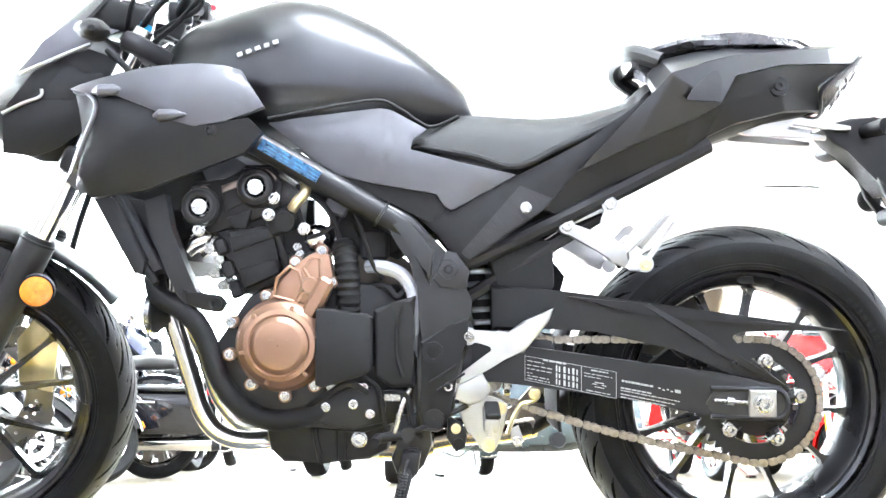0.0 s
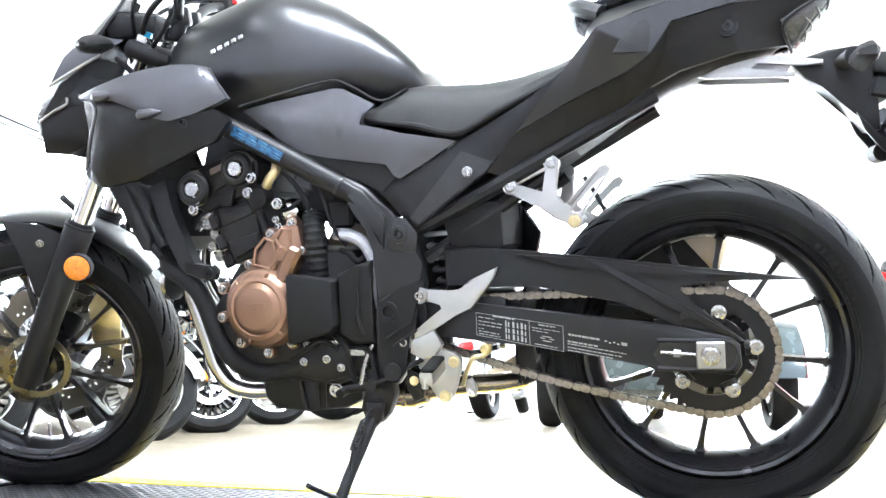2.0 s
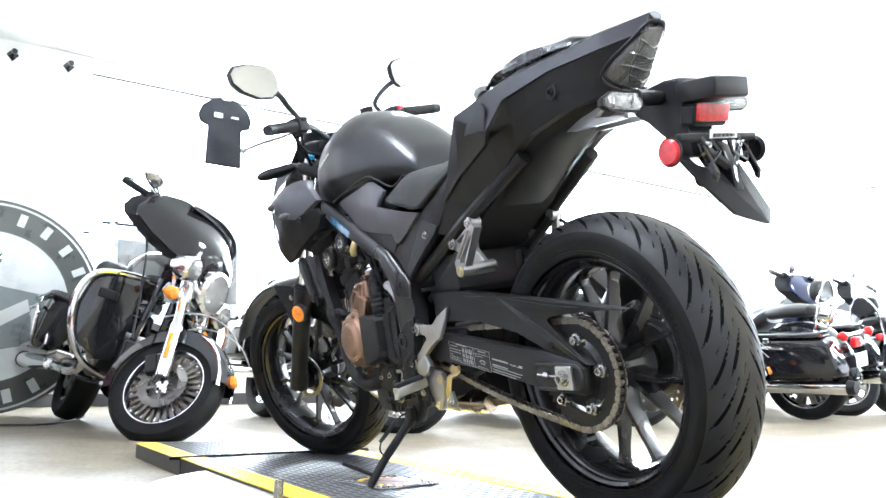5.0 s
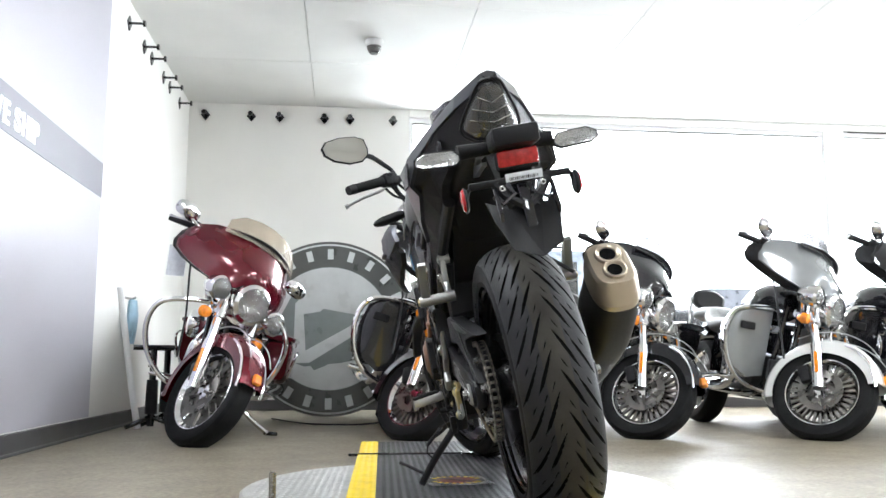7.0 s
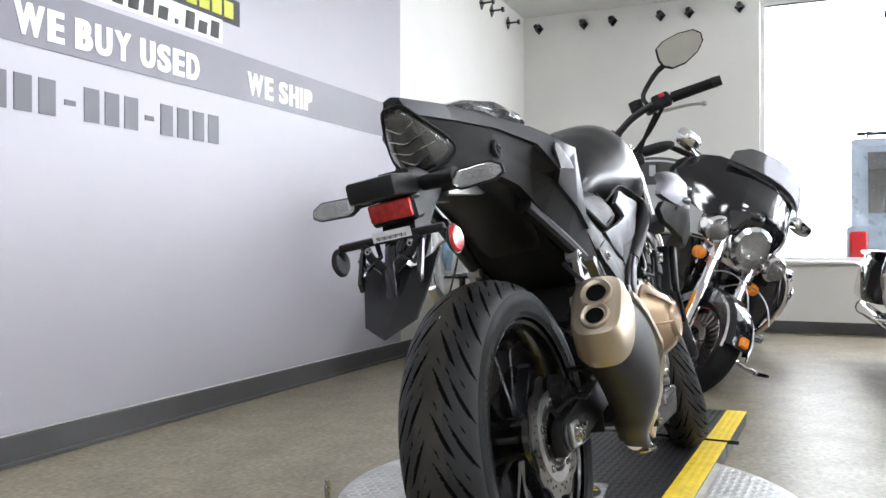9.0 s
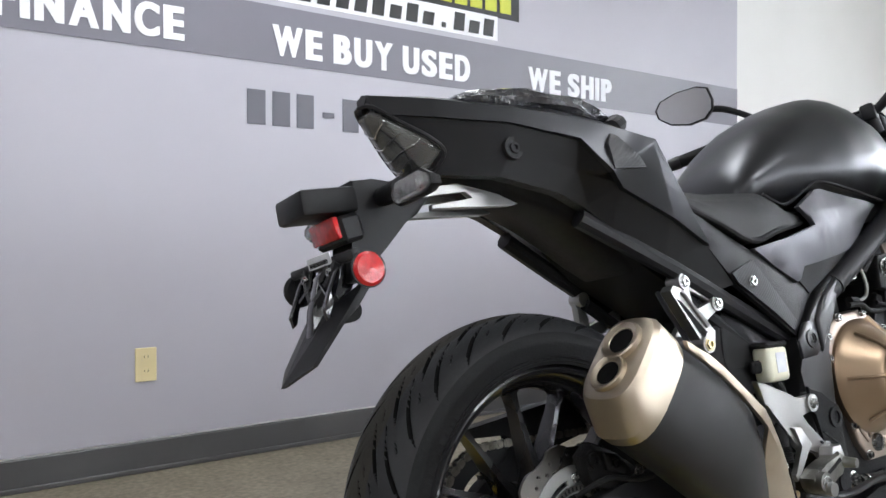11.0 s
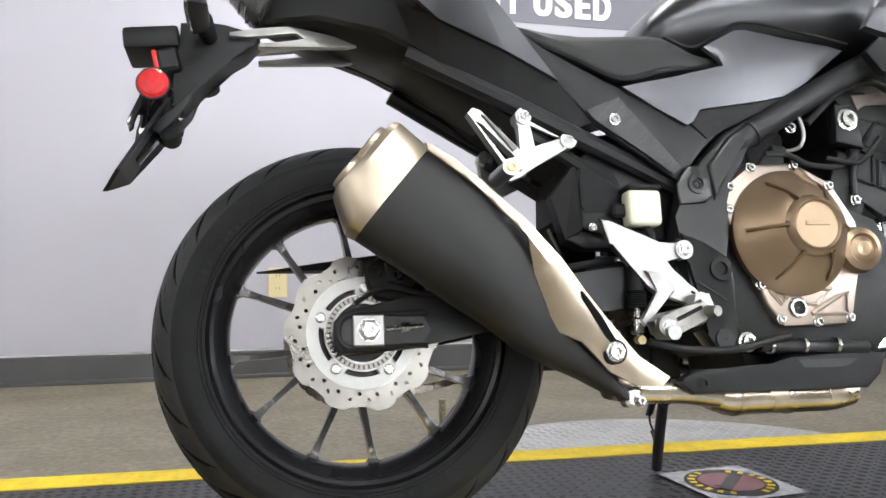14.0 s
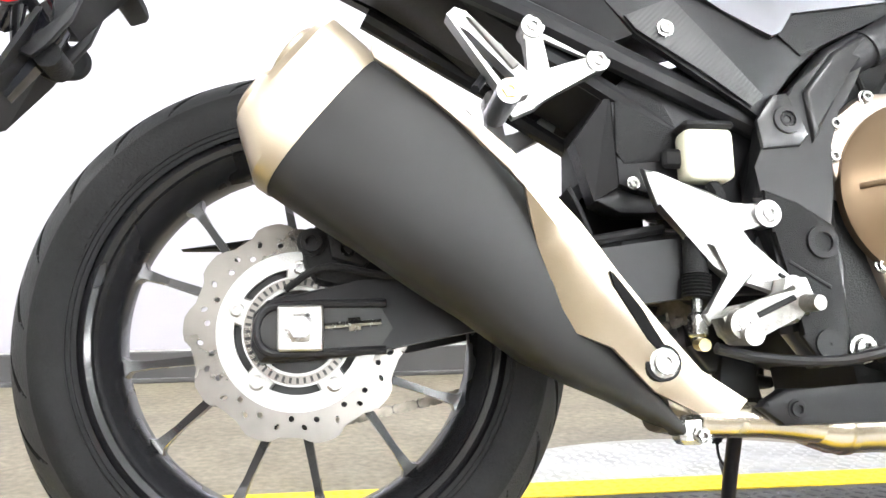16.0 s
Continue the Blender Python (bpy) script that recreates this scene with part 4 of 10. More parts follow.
def wheel(name, c, R, hw, rb, rib, front, off):
    put = fp_ if front else mp
    root = new(name)
    root.parent = moto
    tyre(root, (c[0], c[1], c[2]), R, hw, rb, rib * (32 if front else 48), rib, front)
    k = hw / 0.082
    prof = [(rb + 0.002, -0.066 * k), (rb - 0.006, -0.070 * k), (rb - 0.012, -0.066 * k), (rb - 0.013, -0.058 * k), (rb - 0.022, -0.050 * k), (rb - 0.032, -0.02 * k), (rb - 0.032, 0.02 * k), (rb - 0.022, 0.05 * k), (rb - 0.013, 0.058 * k), (rb - 0.012, 0.066 * k), (rb - 0.006, 0.070 * k), (rb + 0.002, 0.066 * k), (rb - 0.014, 0)]
    put("rim", lathe(B(), prof, c, 96), RIM, "gloss black cast rim", root)
    put("hub", lathe(B(), [(0.016, -0.085 * k), (0.042, -0.08 * k), (0.052, -0.055 * k), (0.040, -0.03 * k), (0.038, 0.03 * k), (0.052, 0.055 * k), (0.042, 0.08 * k), (0.016, 0.085 * k)], c, 40), RIM, "", root)
    for j in range(6):
        a = radians(off + 60 * j)
        for s in (-1, 1):
            put("spoke", spoke_bm(c, a + s * 0.10, a + s * 0.245, 0.042, rb - 0.030, 0.026 * k), RIM, "", root)
    put("valve", cyl(B(), (c[0] - 0.02, c[1] - 0.0, c[2] - rb + 0.036), (c[0] - 0.02, c[1] + 0.006, c[2] - rb + 0.07), 0.004, seg=8), BOLT, "", root)
    return root


RC, FC = (0.0, 0.004, 0.322), (-1.447, 0.0, 0.300)
rear = wheel("rear_wheel", RC, 0.312, 0.080, 0.229, 25, False, 37)
front_w = wheel("front_wheel", FC, 0.306, 0.062, 0.228, 25, True, 22)

# rear brake
bd = mp("brake_disc", petal_disc((0, 0.3225), 0.098, 0.116, 0.079, 10, phase=1.0), STEEL, "drilled wave-edged steel brake disc", rear)
mp("disc_carrier", ring_plate((0, 0.3225), 0.097, 0.1045, 0.066, 0.084, 60), ALU, "smooth bright carrier", rear)
mp("disc_carrier_inner", ring_plate((0, 0.3225), 0.096, 0.1035, 0.044, 0.058, 60), ALU, "", rear)
for k in range(5):
    a = radians(20 + 72 * k)
    mp("carrier_bridge", box(B(), (0.062 * math.cos(a), 0.100, 0.3225 + 0.062 * math.sin(a)), (0.014, 0.008, 0.030), 0.002, Matrix.Rotation(-a, 3, "Y")), ALU, "", rear)
    mp("bolt", bolt(B(), (0.067 * math.cos(a), 0.1045, 0.3225 + 0.067 * math.sin(a)), (0, 1, 0), 0.0065, 0.005), BOLT, "", bd)
# black ring behind the carrier, painting the dark of its gaps
mp("hub_face", ring_plate((0, 0.3225), 0.080, 0.090, 0.020, 0.075, 40), INK, "", rear)
mp("sensor_ring", ring_plate((0, 0.3225), 0.1036, 0.106, 0.047, 0.056, 60), STEEL, "", rear)
for k in range(44):
    a = 2 * math.pi * k / 44
    # black marks on the ring paint the dark between its teeth
    mp("tooth_gap", box(B(), (0.0515 * math.cos(a), 0.1063, 0.3225 + 0.0515 * math.sin(a)), (0.006, 0.0012, 0.0028), 0, Matrix.Rotation(-a, 3, "Y")), INK, "", rear, flat=True)

# sprocket and chain
PITCH, ZR = 0.0163, 41
RR = PITCH / (2 * math.sin(math.pi / ZR))
SC, FSC, RF = (0.0, 0.3225), (-0.505, 0.385), PITCH / (2 * math.sin(math.pi / 15))
CV = -0.098
mp("sprocket", ring_plate(SC, CV - 0.004, CV + 0.004, 0.074, RR - 0.006, teeth=ZR, depth=0.010), BLACK, "black rear sprocket", rear)
b = ring_plate(SC, CV - 0.007, CV + 0.02, 0.03, 0.060, 48)
mp("sprocket_hub", b, GRAINED, "", rear)
for k in range(5):
    a = radians(8 + 72 * k)
    p = (0.070 * math.cos(a), CV, 0.3225 + 0.070 * math.sin(a))
    mp("sprocket_arm", cyl(B(), (p[0] * 0.75, CV - 0.003, 0.3225 + (p[2] - 0.3225) * 0.75), (p[0] * 1.05, CV - 0.003, 0.3225 + (p[2] - 0.3225) * 1.05), 0.014, 0.012, 10), BLACK, "", rear)
    mp("sprocket_nut", bolt(B(), (p[0], CV - 0.012, p[2]), (0, -1, 0), 0.010, 0.010, 6), BOLT, "bright sprocket nut", rear)
    mp("washer", cyl(B(), (p[0], CV - 0.0125, p[2]), (p[0], CV + 0.004, p[2]), 0.013, seg=14), BOLT, "", rear)
mp("front_sprocket", ring_plate(FSC, CV - 0.004, CV + 0.004, 0.012, RF - 0.006, teeth=15, depth=0.010), CHAIN)


def chain_path():
    """Points one pitch apart along the closed loop round both sprockets."""
    c0, c1 = Vector((SC[0], SC[1])), Vector((FSC[0], FSC[1]))
    d = c1 - c0
    L, base = d.length, math.atan2(d.y, d.x)
    off = math.acos((RR - RF) / L)
    segs, pts = [], []
    hi, lo = base - off, base + off
    a0 = c0 + RR * Vector((math.cos(hi), math.sin(hi)))
    a1 = c1 + RF * Vector((math.cos(hi), math.sin(hi)))
    b0 = c0 + RR * Vector((math.cos(lo), math.sin(lo)))
    b1 = c1 + RF * Vector((math.cos(lo), math.sin(lo)))
    dense = [a0.lerp(a1, k / 400) for k in range(400)]
    sweep = 2 * math.pi - 2 * off
    dense += [c1 + RF * Vector((math.cos(hi + (2 * off) * k / 200), math.sin(hi + (2 * off) * k / 200))) for k in range(200)]
    n = 400
    for k in range(n):
        p = b1.lerp(b0, k / n)
        sag = 0.012 * math.sin(math.pi * k / n)
        dense.append(p - Vector((0, sag)))
    dense += [c0 + RR * Vector((math.cos(lo + sweep * k / 400), math.sin(lo + sweep * k / 400))) for k in range(401)]
    out, acc = [dense[0]], 0.0
    for p, q in zip(dense, dense[1:]):
        acc += (q - p).length
        if acc >= PITCH:
            out.append(q)
            acc -= PITCH
    return out


def link_mesh(outer):
    b = B()
    h = PITCH / 2
    o = 0.0085 if outer else 0.0062
    r, pts = (0.0076 if outer else 0.0070), []
    for k in range(7):
        a = radians(130 + 100 * k / 6)
        pts.append((-h + r * math.cos(a), r * math.sin(a)))
    pts += [(-h * 0.45, -r * 0.88), (0, -r * 0.55), (h * 0.45, -r * 0.88)]
    for k in range(7):
        a = radians(-50 + 100 * k / 6)
        pts.append((h + r * math.cos(a), r * math.sin(a)))
    pts += [(h * 0.45, r * 0.88), (0, r * 0.55), (-h * 0.45, r * 0.88)]
    for s in (-1, 1):
        prism(b, pts, s * o - 0.0009, s * o + 0.0009)
    for x in (-h, h):
        cyl(b, (x, -o - 0.0022, 0), (x, o + 0.0022, 0), 0.0040, seg=8)
    me = bpy.data.meshes.new("chain_link")
    b.to_mesh(me)
    b.free()
    me.materials.append(CHAIN if outer else CHAIN_IN)
    return me


chain = new("drive_chain")
chain.parent = moto
tagged(chain, "oiled grey drive chain")
LM = [link_mesh(True), link_mesh(False)]
cp = chain_path()
for k, (p, q) in enumerate(zip(cp, cp[1:])):
    o = new("chain_link", LM[k % 2])
    o.parent = chain
    m = (p + q) / 2
    o.matrix_local = Matrix.Translation((m.x, CV, m.y)) @ Matrix.Rotation(-math.atan2(q.y - p.y, q.x - p.x), 4, "Y")

# swingarm
ARM = [(-0.52, 0.445), (-0.414, 0.417), (-0.24, 0.394), (-0.061, 0.371), (0.030, 0.352), (0.044, 0.338), (0.046, 0.305), (0.036, 0.288), (-0.062, 0.295), (-0.252, 0.331), (-0.443, 0.354), (-0.52, 0.355)]
sw = mp("swingarm", prism(B(), ARM, -0.132, -0.108, 0.006), FRAME, "black steel box-section swingarm")
mp("right_arm", prism(B(), ARM, 0.112, 0.136, 0.006), FRAME, "", sw)
mp("cross_tube", box(B(), (-0.40, 0, 0.395), (0.10, 0.23, 0.07), 0.015, seg=2), FRAME, "", sw)
mp("pivot_tube", cyl(B(), (-0.53, -0.14, 0.40), (-0.53, 0.14, 0.40), 0.035, seg=24), FRAME, "", sw)


def axle_end(s):
    y = -0.132 if s < 0 else 0.136
    # black patch on the solid arm paints the slot's shade
    mp("axle_slot", prism(B(), [(-0.085, 0.343), (0.022, 0.343), (0.036, 0.330), (0.036, 0.312), (0.022, 0.300), (-0.085, 0.304), (-0.097, 0.322)], y - 0.0012 * 0 , y + s * 0.0014), INK, "", sw)
    mp("slot_rim", tube(B(), [(-0.09, y + s * 0.002, 0.300), (0.0, y + s * 0.002, 0.2975), (0.03, y + s * 0.002, 0.300), (0.040, y + s * 0.002, 0.321), (0.03, y + s * 0.002, 0.342), (0.0, y + s * 0.002, 0.3465), (-0.09, y + s * 0.002, 0.3475)], 0.0042, 8), FRAME, "", sw)
    mp("axle_block", box(B(), (-0.004, y + s * 0.005, 0.3225), (0.046, 0.010, 0.046), 0.002), ALU, "bright axle adjuster block", sw)
    mp("axle_nut", bolt(B(), (-0.004, y + s * 0.010, 0.3225), (0, s, 0), 0.013, 0.013, 6), BOLT, "", sw)
    mp("axle_washer", cyl(B(), (-0.004, y + s * 0.0095, 0.3225), (-0.004, y + s * 0.0125, 0.3225), 0.017, seg=20), BOLT, "", sw)
    mp("adjuster_bolt", cyl(B(), (-0.028, y + s * 0.004, 0.324), (-0.085, y + s * 0.004, 0.328), 0.0036, seg=8), BOLT, "", sw)
    mp("adjuster_nut", cyl(B(), (-0.052, y + s * 0.004, 0.3255), (-0.064, y + s * 0.004, 0.3265), 0.0075, seg=6), BOLT, "", sw)


both(axle_end)
# warning prints on the arm: plain bars
def arm_w(u, f):
    return (0.399 - (u + 0.405) * 0.170) * (1 - f) + (0.360 - (u + 0.405) * 0.196) * f


def print_bar(u0, u1, f, h):
    b = B()
    w0, w1 = arm_w(u0, f), arm_w(u1, f)
    prism(b, [(u0, w0 - h / 2), (u1, w1 - h / 2), (u1, w1 + h / 2), (u0, w0 + h / 2)], -0.1322, -0.1328)
    mp("print_bar", b, LABEL, "", sw, flat=True)


def print_line(u0, u1, f, h, gap=0.0022, longest=0.012):
    """A line of small print: a row of short bars."""
    u = u0
    while u < u1 - 0.002:
        e = min(u1, u + PRINT.uniform(0.003, longest))
        print_bar(u, e, f, h)
        u = e + gap


def print_upright(u, f0, f1, wd):
    b = B()
    prism(b, [(u, arm_w(u, f1)), (u + wd, arm_w(u + wd, f1)), (u + wd, arm_w(u + wd, f0)), (u, arm_w(u, f0))], -0.1322, -0.1328)
    mp("print_bar", b, LABEL, "", sw, flat=True)


PRINT = random.Random(5)
for f in (-0.02, 1.02):
    print_bar(-0.405, -0.249, f, 0.0007)
for u in (-0.405, -0.309, -0.2497):
    print_upright(u, -0.02, 1.02, 0.0007)
print_line(-0.374, -0.335, 0.02, 0.0024, 0.0018)
for f, e in ((0.16, -0.372), (0.34, -0.358), (0.50, -0.356), (0.68, -0.392), (0.80, -0.364), (0.92, -0.360)):
    print_line(-0.401, e, f, 0.0015)
for k, u in enumerate((-0.352, -0.347, -0.339, -0.331, -0.324, -0.317)):
    for f0, f1 in ((0.14, 0.40), (0.45, 0.66), (0.71, 0.94)):
        print_upright(u, f0 + 0.03 * (k % 2), f1, 0.0024 + 0.0012 * (k in (2, 4)))
print_line(-0.292, -0.263, 0.08, 0.0022, 0.0018)
for f in (0.24, 0.36):
    print_line(-0.304, -0.256 - 0.02 * (f > 0.3), f, 0.0011)
for u0, u1, f in ((-0.286, -0.270, 0.54), (-0.290, -0.282, 0.62), (-0.274, -0.266, 0.62), (-0.286, -0.270, 0.72)):
    print_bar(u0, u1, f, 0.0014)
print_line(-0.300, -0.260, 0.92, 0.0014)
print_line(-0.240, -0.186, 0.28, 0.0034, 0.0012)
for q in range(4):
    print_bar(-0.178 + 0.007 * q, -0.174 + 0.007 * q, 0.30 + 0.04 * (q % 2), 0.0022)
print_bar(-0.150, -0.140, 0.30, 0.0052)
for f, e in ((0.56, -0.190), (0.66, -0.142), (0.80, -0.150), (0.92, -0.165)):
    print_line(-0.242, e, f, 0.0016 + 0.001 * (f < 0.6), 0.0016)

# chain guard
GUARD = [(-0.464, 0.520), (-0.36, 0.513), (-0.277, 0.503), (-0.094, 0.479), (0.046, 0.460), (0.158, 0.4445), (0.05, 0.4455), (-0.03, 0.449), (-0.052, 0.444), (-0.057, 0.430), (-0.02, 0.400), (0.052, 0.344), (0.030, 0.338), (-0.018, 0.357), (-0.066, 0.384), (-0.15, 0.412), (-0.287, 0.442), (-0.36, 0.452), (-0.462, 0.442)]
g = mp("chain_guard", prism(B(), GUARD, -0.124, -0.090, 0.007), GRAINED, "long black grained plastic chain guard")
mp("crease", prism(B(), [(-0.205, 0.489), (-0.19, 0.489), (-0.05, 0.410), (0.05, 0.347), (0.034, 0.347), (-0.07, 0.404)], -0.1265, -0.1235, 0.001), BLACK, "", g)
mp("top_ridge", prism(B(), [(-0.33, 0.502), (-0.20, 0.490), (-0.02, 0.462), (0.05, 0.455), (-0.03, 0.456), (-0.22, 0.474)], -0.1262, -0.1235, 0.001), BLACK, "", g)
mp("bolt", bolt(B(), (-0.045, -0.125, 0.388), (0, -1, 0), 0.006, 0.004), FRAME, "", g)
mp("hugger", lathe(B(), [(0.345, -0.088), (0.350, -0.05), (0.352, 0.05), (0.345, 0.09), (0.340, 0.09), (0.346, 0.05), (0.345, -0.05), (0.340, -0.088)], RC, 24, a0=152, a1=190), GRAINED, "black inner rear mudguard")


# frame
def spar(s):
    mp("frame_tube", tube(B(), [(-1.06, s * 0.045, 0.865), (-0.97, s * 0.118, 0.810), (-0.88, s * 0.146, 0.768), (-0.75, s * 0.150, 0.697), (-0.64, s * 0.143, 0.633), (-0.600, s * 0.136, 0.608)], 0.0215, 16), FRAME, "semi-gloss black frame tube")
    PL = [(-0.656, 0.656), (-0.638, 0.658), (-0.596, 0.636), (-0.554, 0.590), (-0.514, 0.550), (-0.504, 0.49), (-0.492, 0.458), (-0.497, 0.43), (-0.524, 0.36), (-0.524, 0.31), (-0.552, 0.272), (-0.585, 0.275), (-0.592, 0.317), (-0.588, 0.383), (-0.588, 0.43), (-0.577, 0.468), (-0.580, 0.520), (-0.594, 0.562), (-0.618, 0.596), (-0.648, 0.616), (-0.662, 0.632)]
    fr = mp("frame_plate", prism(B(), PL, s * 0.120, s * 0.156, 0.009, 3), PLATEPAINT, "satin black cast pivot frame plate")
    WR = [(-0.655, 0.640), (-0.640, 0.652), (-0.600, 0.628), (-0.560, 0.580), (-0.566, 0.520), (-0.576, 0.535), (-0.590, 0.575), (-0.618, 0.606)]
    mp("plate_swell", prism(B(), WR, s * 0.150, s * 0.1625, 0.006, 3), PLATEPAINT, "", fr)
    mp("weld_bead", lathe(B(), [(0.0205, -0.003), (0.0240, -0.002), (0.0240, 0.002), (0.0205, 0.003)], (0, 0, 0), 22, "u"), PLATEPAINT, "", fr).data.transform(pose(-0.652, s * 0.144, 0.640) @ Matrix.Rotation(radians(-8 * s), 4, "Z") @ Matrix.Rotation(radians(32), 4, "Y"))
    BS = [(-0.500, 0.545), (-0.522, 0.575), (-0.540, 0.578), (-0.562, 0.530), (-0.550, 0.516), (-0.505, 0.512)]
    mp("boss_pad", prism(B(), BS, s * 0.152, s * 0.1605, 0.006, 2), PLATEPAINT, "", fr)
    CO = [(-0.500, 0.466), (-0.535, 0.452), (-0.582, 0.424), (-0.580, 0.363), (-0.585, 0.31), (-0.575, 0.282), (-0.548, 0.277), (-0.528, 0.306), (-0.526, 0.36), (-0.505, 0.418)]
    cv = mp("pivot_cover", prism(B(), CO, s * 0.154, s * 0.163, 0.004), GRAINED, "grained black plastic pivot cover", fr)
    mp("cover_ring", lathe(B(), [(0.011, s * 0.163), (0.018, s * 0.163), (0.018, s * 0.167), (0.011, s * 0.167)], (-0.561, 0, 0.407), 24), BLACK, "", cv)
    for q in range(2):
        mp("rib", box(B(), (-0.543 + 0.012 * q, s * 0.1635, 0.372 - 0.014 * q), (0.055, 0.003, 0.004), 0.001, Matrix.Rotation(radians(-32), 3, "Y")), BLACK, "", cv)
    mp("cover_ring", lathe(B(), [(0.001, s * 0.163), (0.016, s * 0.163), (0.016, s * 0.166), (0.001, s * 0.166)], (-0.558, 0, 0.297), 24), BLACK, "", cv)
    mp("boss", lathe(B(), [(0.0095, s * 0.156), (0.017, s * 0.158), (0.016, s * 0.163), (0.0095, s * 0.1635)], (-0.536, 0, 0.546), 24), PLATEPAINT, "", fr)
    mp("bolt", bolt(B(), (-0.536, s * 0.157, 0.546), (0, s, 0), 0.0088, 0.005), GRAINED, "", fr)
    mp("subframe_tube", tube(B(), [(-0.53, s * 0.118, 0.548), (-0.37, s * 0.122, 0.622), (-0.25, s * 0.118, 0.682), (-0.08, s * 0.095, 0.77)], 0.016, 10), FRAME)
    mp("lower_subframe", tube(B(), [(-0.50, s * 0.10, 0.50), (-0.38, s * 0.105, 0.575), (-0.26, s * 0.105, 0.65)], 0.012, 8), FRAME)


both(spar)
mp("head_tube", cyl(B(), (-1.045, 0, 0.95), (-1.115, 0, 0.80), 0.036, seg=20), FRAME)
b = box(B(), (-0.805, -0.1728, 0.728), (0.115, 0.0012, 0.020), 0, Matrix.Rotation(radians(30), 3, "Y"))
mp("film_sticker", b, BLUE, "translucent blue sticker on the frame tube")
for q in range(5):
    for k in range(4):
        mp("print_bar", box(B(), (-0.838 + 0.024 * k + 0.0035 * (q % 2), -0.1738, 0.7495 - 0.0139 * k + 0.0036 * (q - 2)), (0.019 - 0.004 * ((q + k) % 3), 0.0008, 0.0009), 0, Matrix.Rotation(radians(30), 3, "Y")), PALEBLUE)

# tank: cross-sections from the headstock to the seat
TOP = [(-1.06, 0.958), (-1.008, 1.000), (-0.932, 1.022), (-0.857, 1.043), (-0.805, 1.050), (-0.749, 1.036), (-0.662, 0.997), (-0.598, 0.955), (-0.544, 0.910), (-0.505, 0.868), (-0.490, 0.828)]
HWT = [(-1.06, 0.085), (-1.0, 0.128), (-0.93, 0.155), (-0.85, 0.168), (-0.76, 0.166), (-0.68, 0.150), (-0.6, 0.128), (-0.54, 0.112), (-0.505, 0.098), (-0.49, 0.075)]
rings = []
US = [-1.06 + 0.57 * k / 26 for k in range(27)]
for u in US:
    t, hw = lerp(TOP, u), lerp(HWT, u)
    bot = 0.79
    ring = []
    for k in range(36):
        a = 2 * math.pi * k / 36
        ca, sa = math.cos(a), math.sin(a)
        if sa >= 0:
            x = hw * math.copysign(abs(ca) ** 0.78, ca)
            mid = 0.865 if u < -0.6 else 0.865 - 0.5 * (u + 0.6) * 0.6
            mid = min(mid, t - 0.02)
            z = mid + (t - mid) * sa ** 0.86
        else:
            mid = min(0.865 if u < -0.6 else 0.865 - 0.3 * (u + 0.6), t - 0.02)
            z = mid + (mid - bot) * sa
            x = hw * math.copysign(abs(ca) ** 0.35, ca) * (1 - 0.10 * (-sa) * (1 if -0.9 < u < -0.55 else 0.4))
        ring.append((u, x, z))
    rings.append(ring)
tank = mp("fuel_tank", loft(B(), rings), PAINT, "matte black metallic fuel tank", sharp=60)
mp("filler_cap", lathe(B(), [(0.001, 1.062), (0.030, 1.061), (0.036, 1.055), (0.036, 1.035), (0.001, 1.035)], (-0.86, 0, -0.006), 32, "w", close=False), BOLT, "", tank)
for q in range(5):
    u = -0.895 + 0.0155 * q
    w = 0.912 + 0.0051 * q
    mp("badge_bar", box(B(), (u, -0.1618 - 0.0008 * q, w), (0.0098, 0.003, 0.0088), 0.001, Matrix.Rotation(radians(-18), 3, "Y") @ Matrix.Rotation(radians(-18), 3, "X")), BADGE, "small silver badge bar", tank)
# black beads draw the shadow gap along the tank's lower edge
mp("tank_seam_shade", tube(B(), [(-0.845, -0.160, 0.802), (-0.72, -0.158, 0.826), (-0.655, -0.150, 0.836), (-0.62, -0.142, 0.822), (-0.57, -0.128, 0.795), (-0.52, -0.12, 0.815)], 0.0032, 8), GRAINED, "", tank)
mp("tank_seam_shade", tube(B(), [(-0.845, 0.160, 0.802), (-0.72, 0.158, 0.826), (-0.655, 0.150, 0.836), (-0.62, 0.142, 0.822), (-0.57, 0.128, 0.795), (-0.52, 0.12, 0.815)], 0.0032, 8), GRAINED, "", tank)


# side panels
def facets(points, faces, s, thick, edge=0.0):
    """A plate of flat facets on one side of the machine, thickened towards the middle."""
    b = B()
    vs = [b.verts.new((u, s * v, w)) for u, v, w in points]
    for f in faces:
        b.faces.new([vs[k] for k in f])
    if edge:
        es = [e for e in b.edges if len(e.link_faces) == 2]
        bmesh.ops.bevel(b, geom=es, offset=edge, segments=2, profile=0.5, affect="EDGES")
    r = bmesh.ops.extrude_face_region(b, geom=list(b.faces))
    bmesh.ops.translate(b, vec=(0, -s * thick, 0), verts=[g for g in r["geom"] if isinstance(g, bmesh.types.BMVert)])
    return b


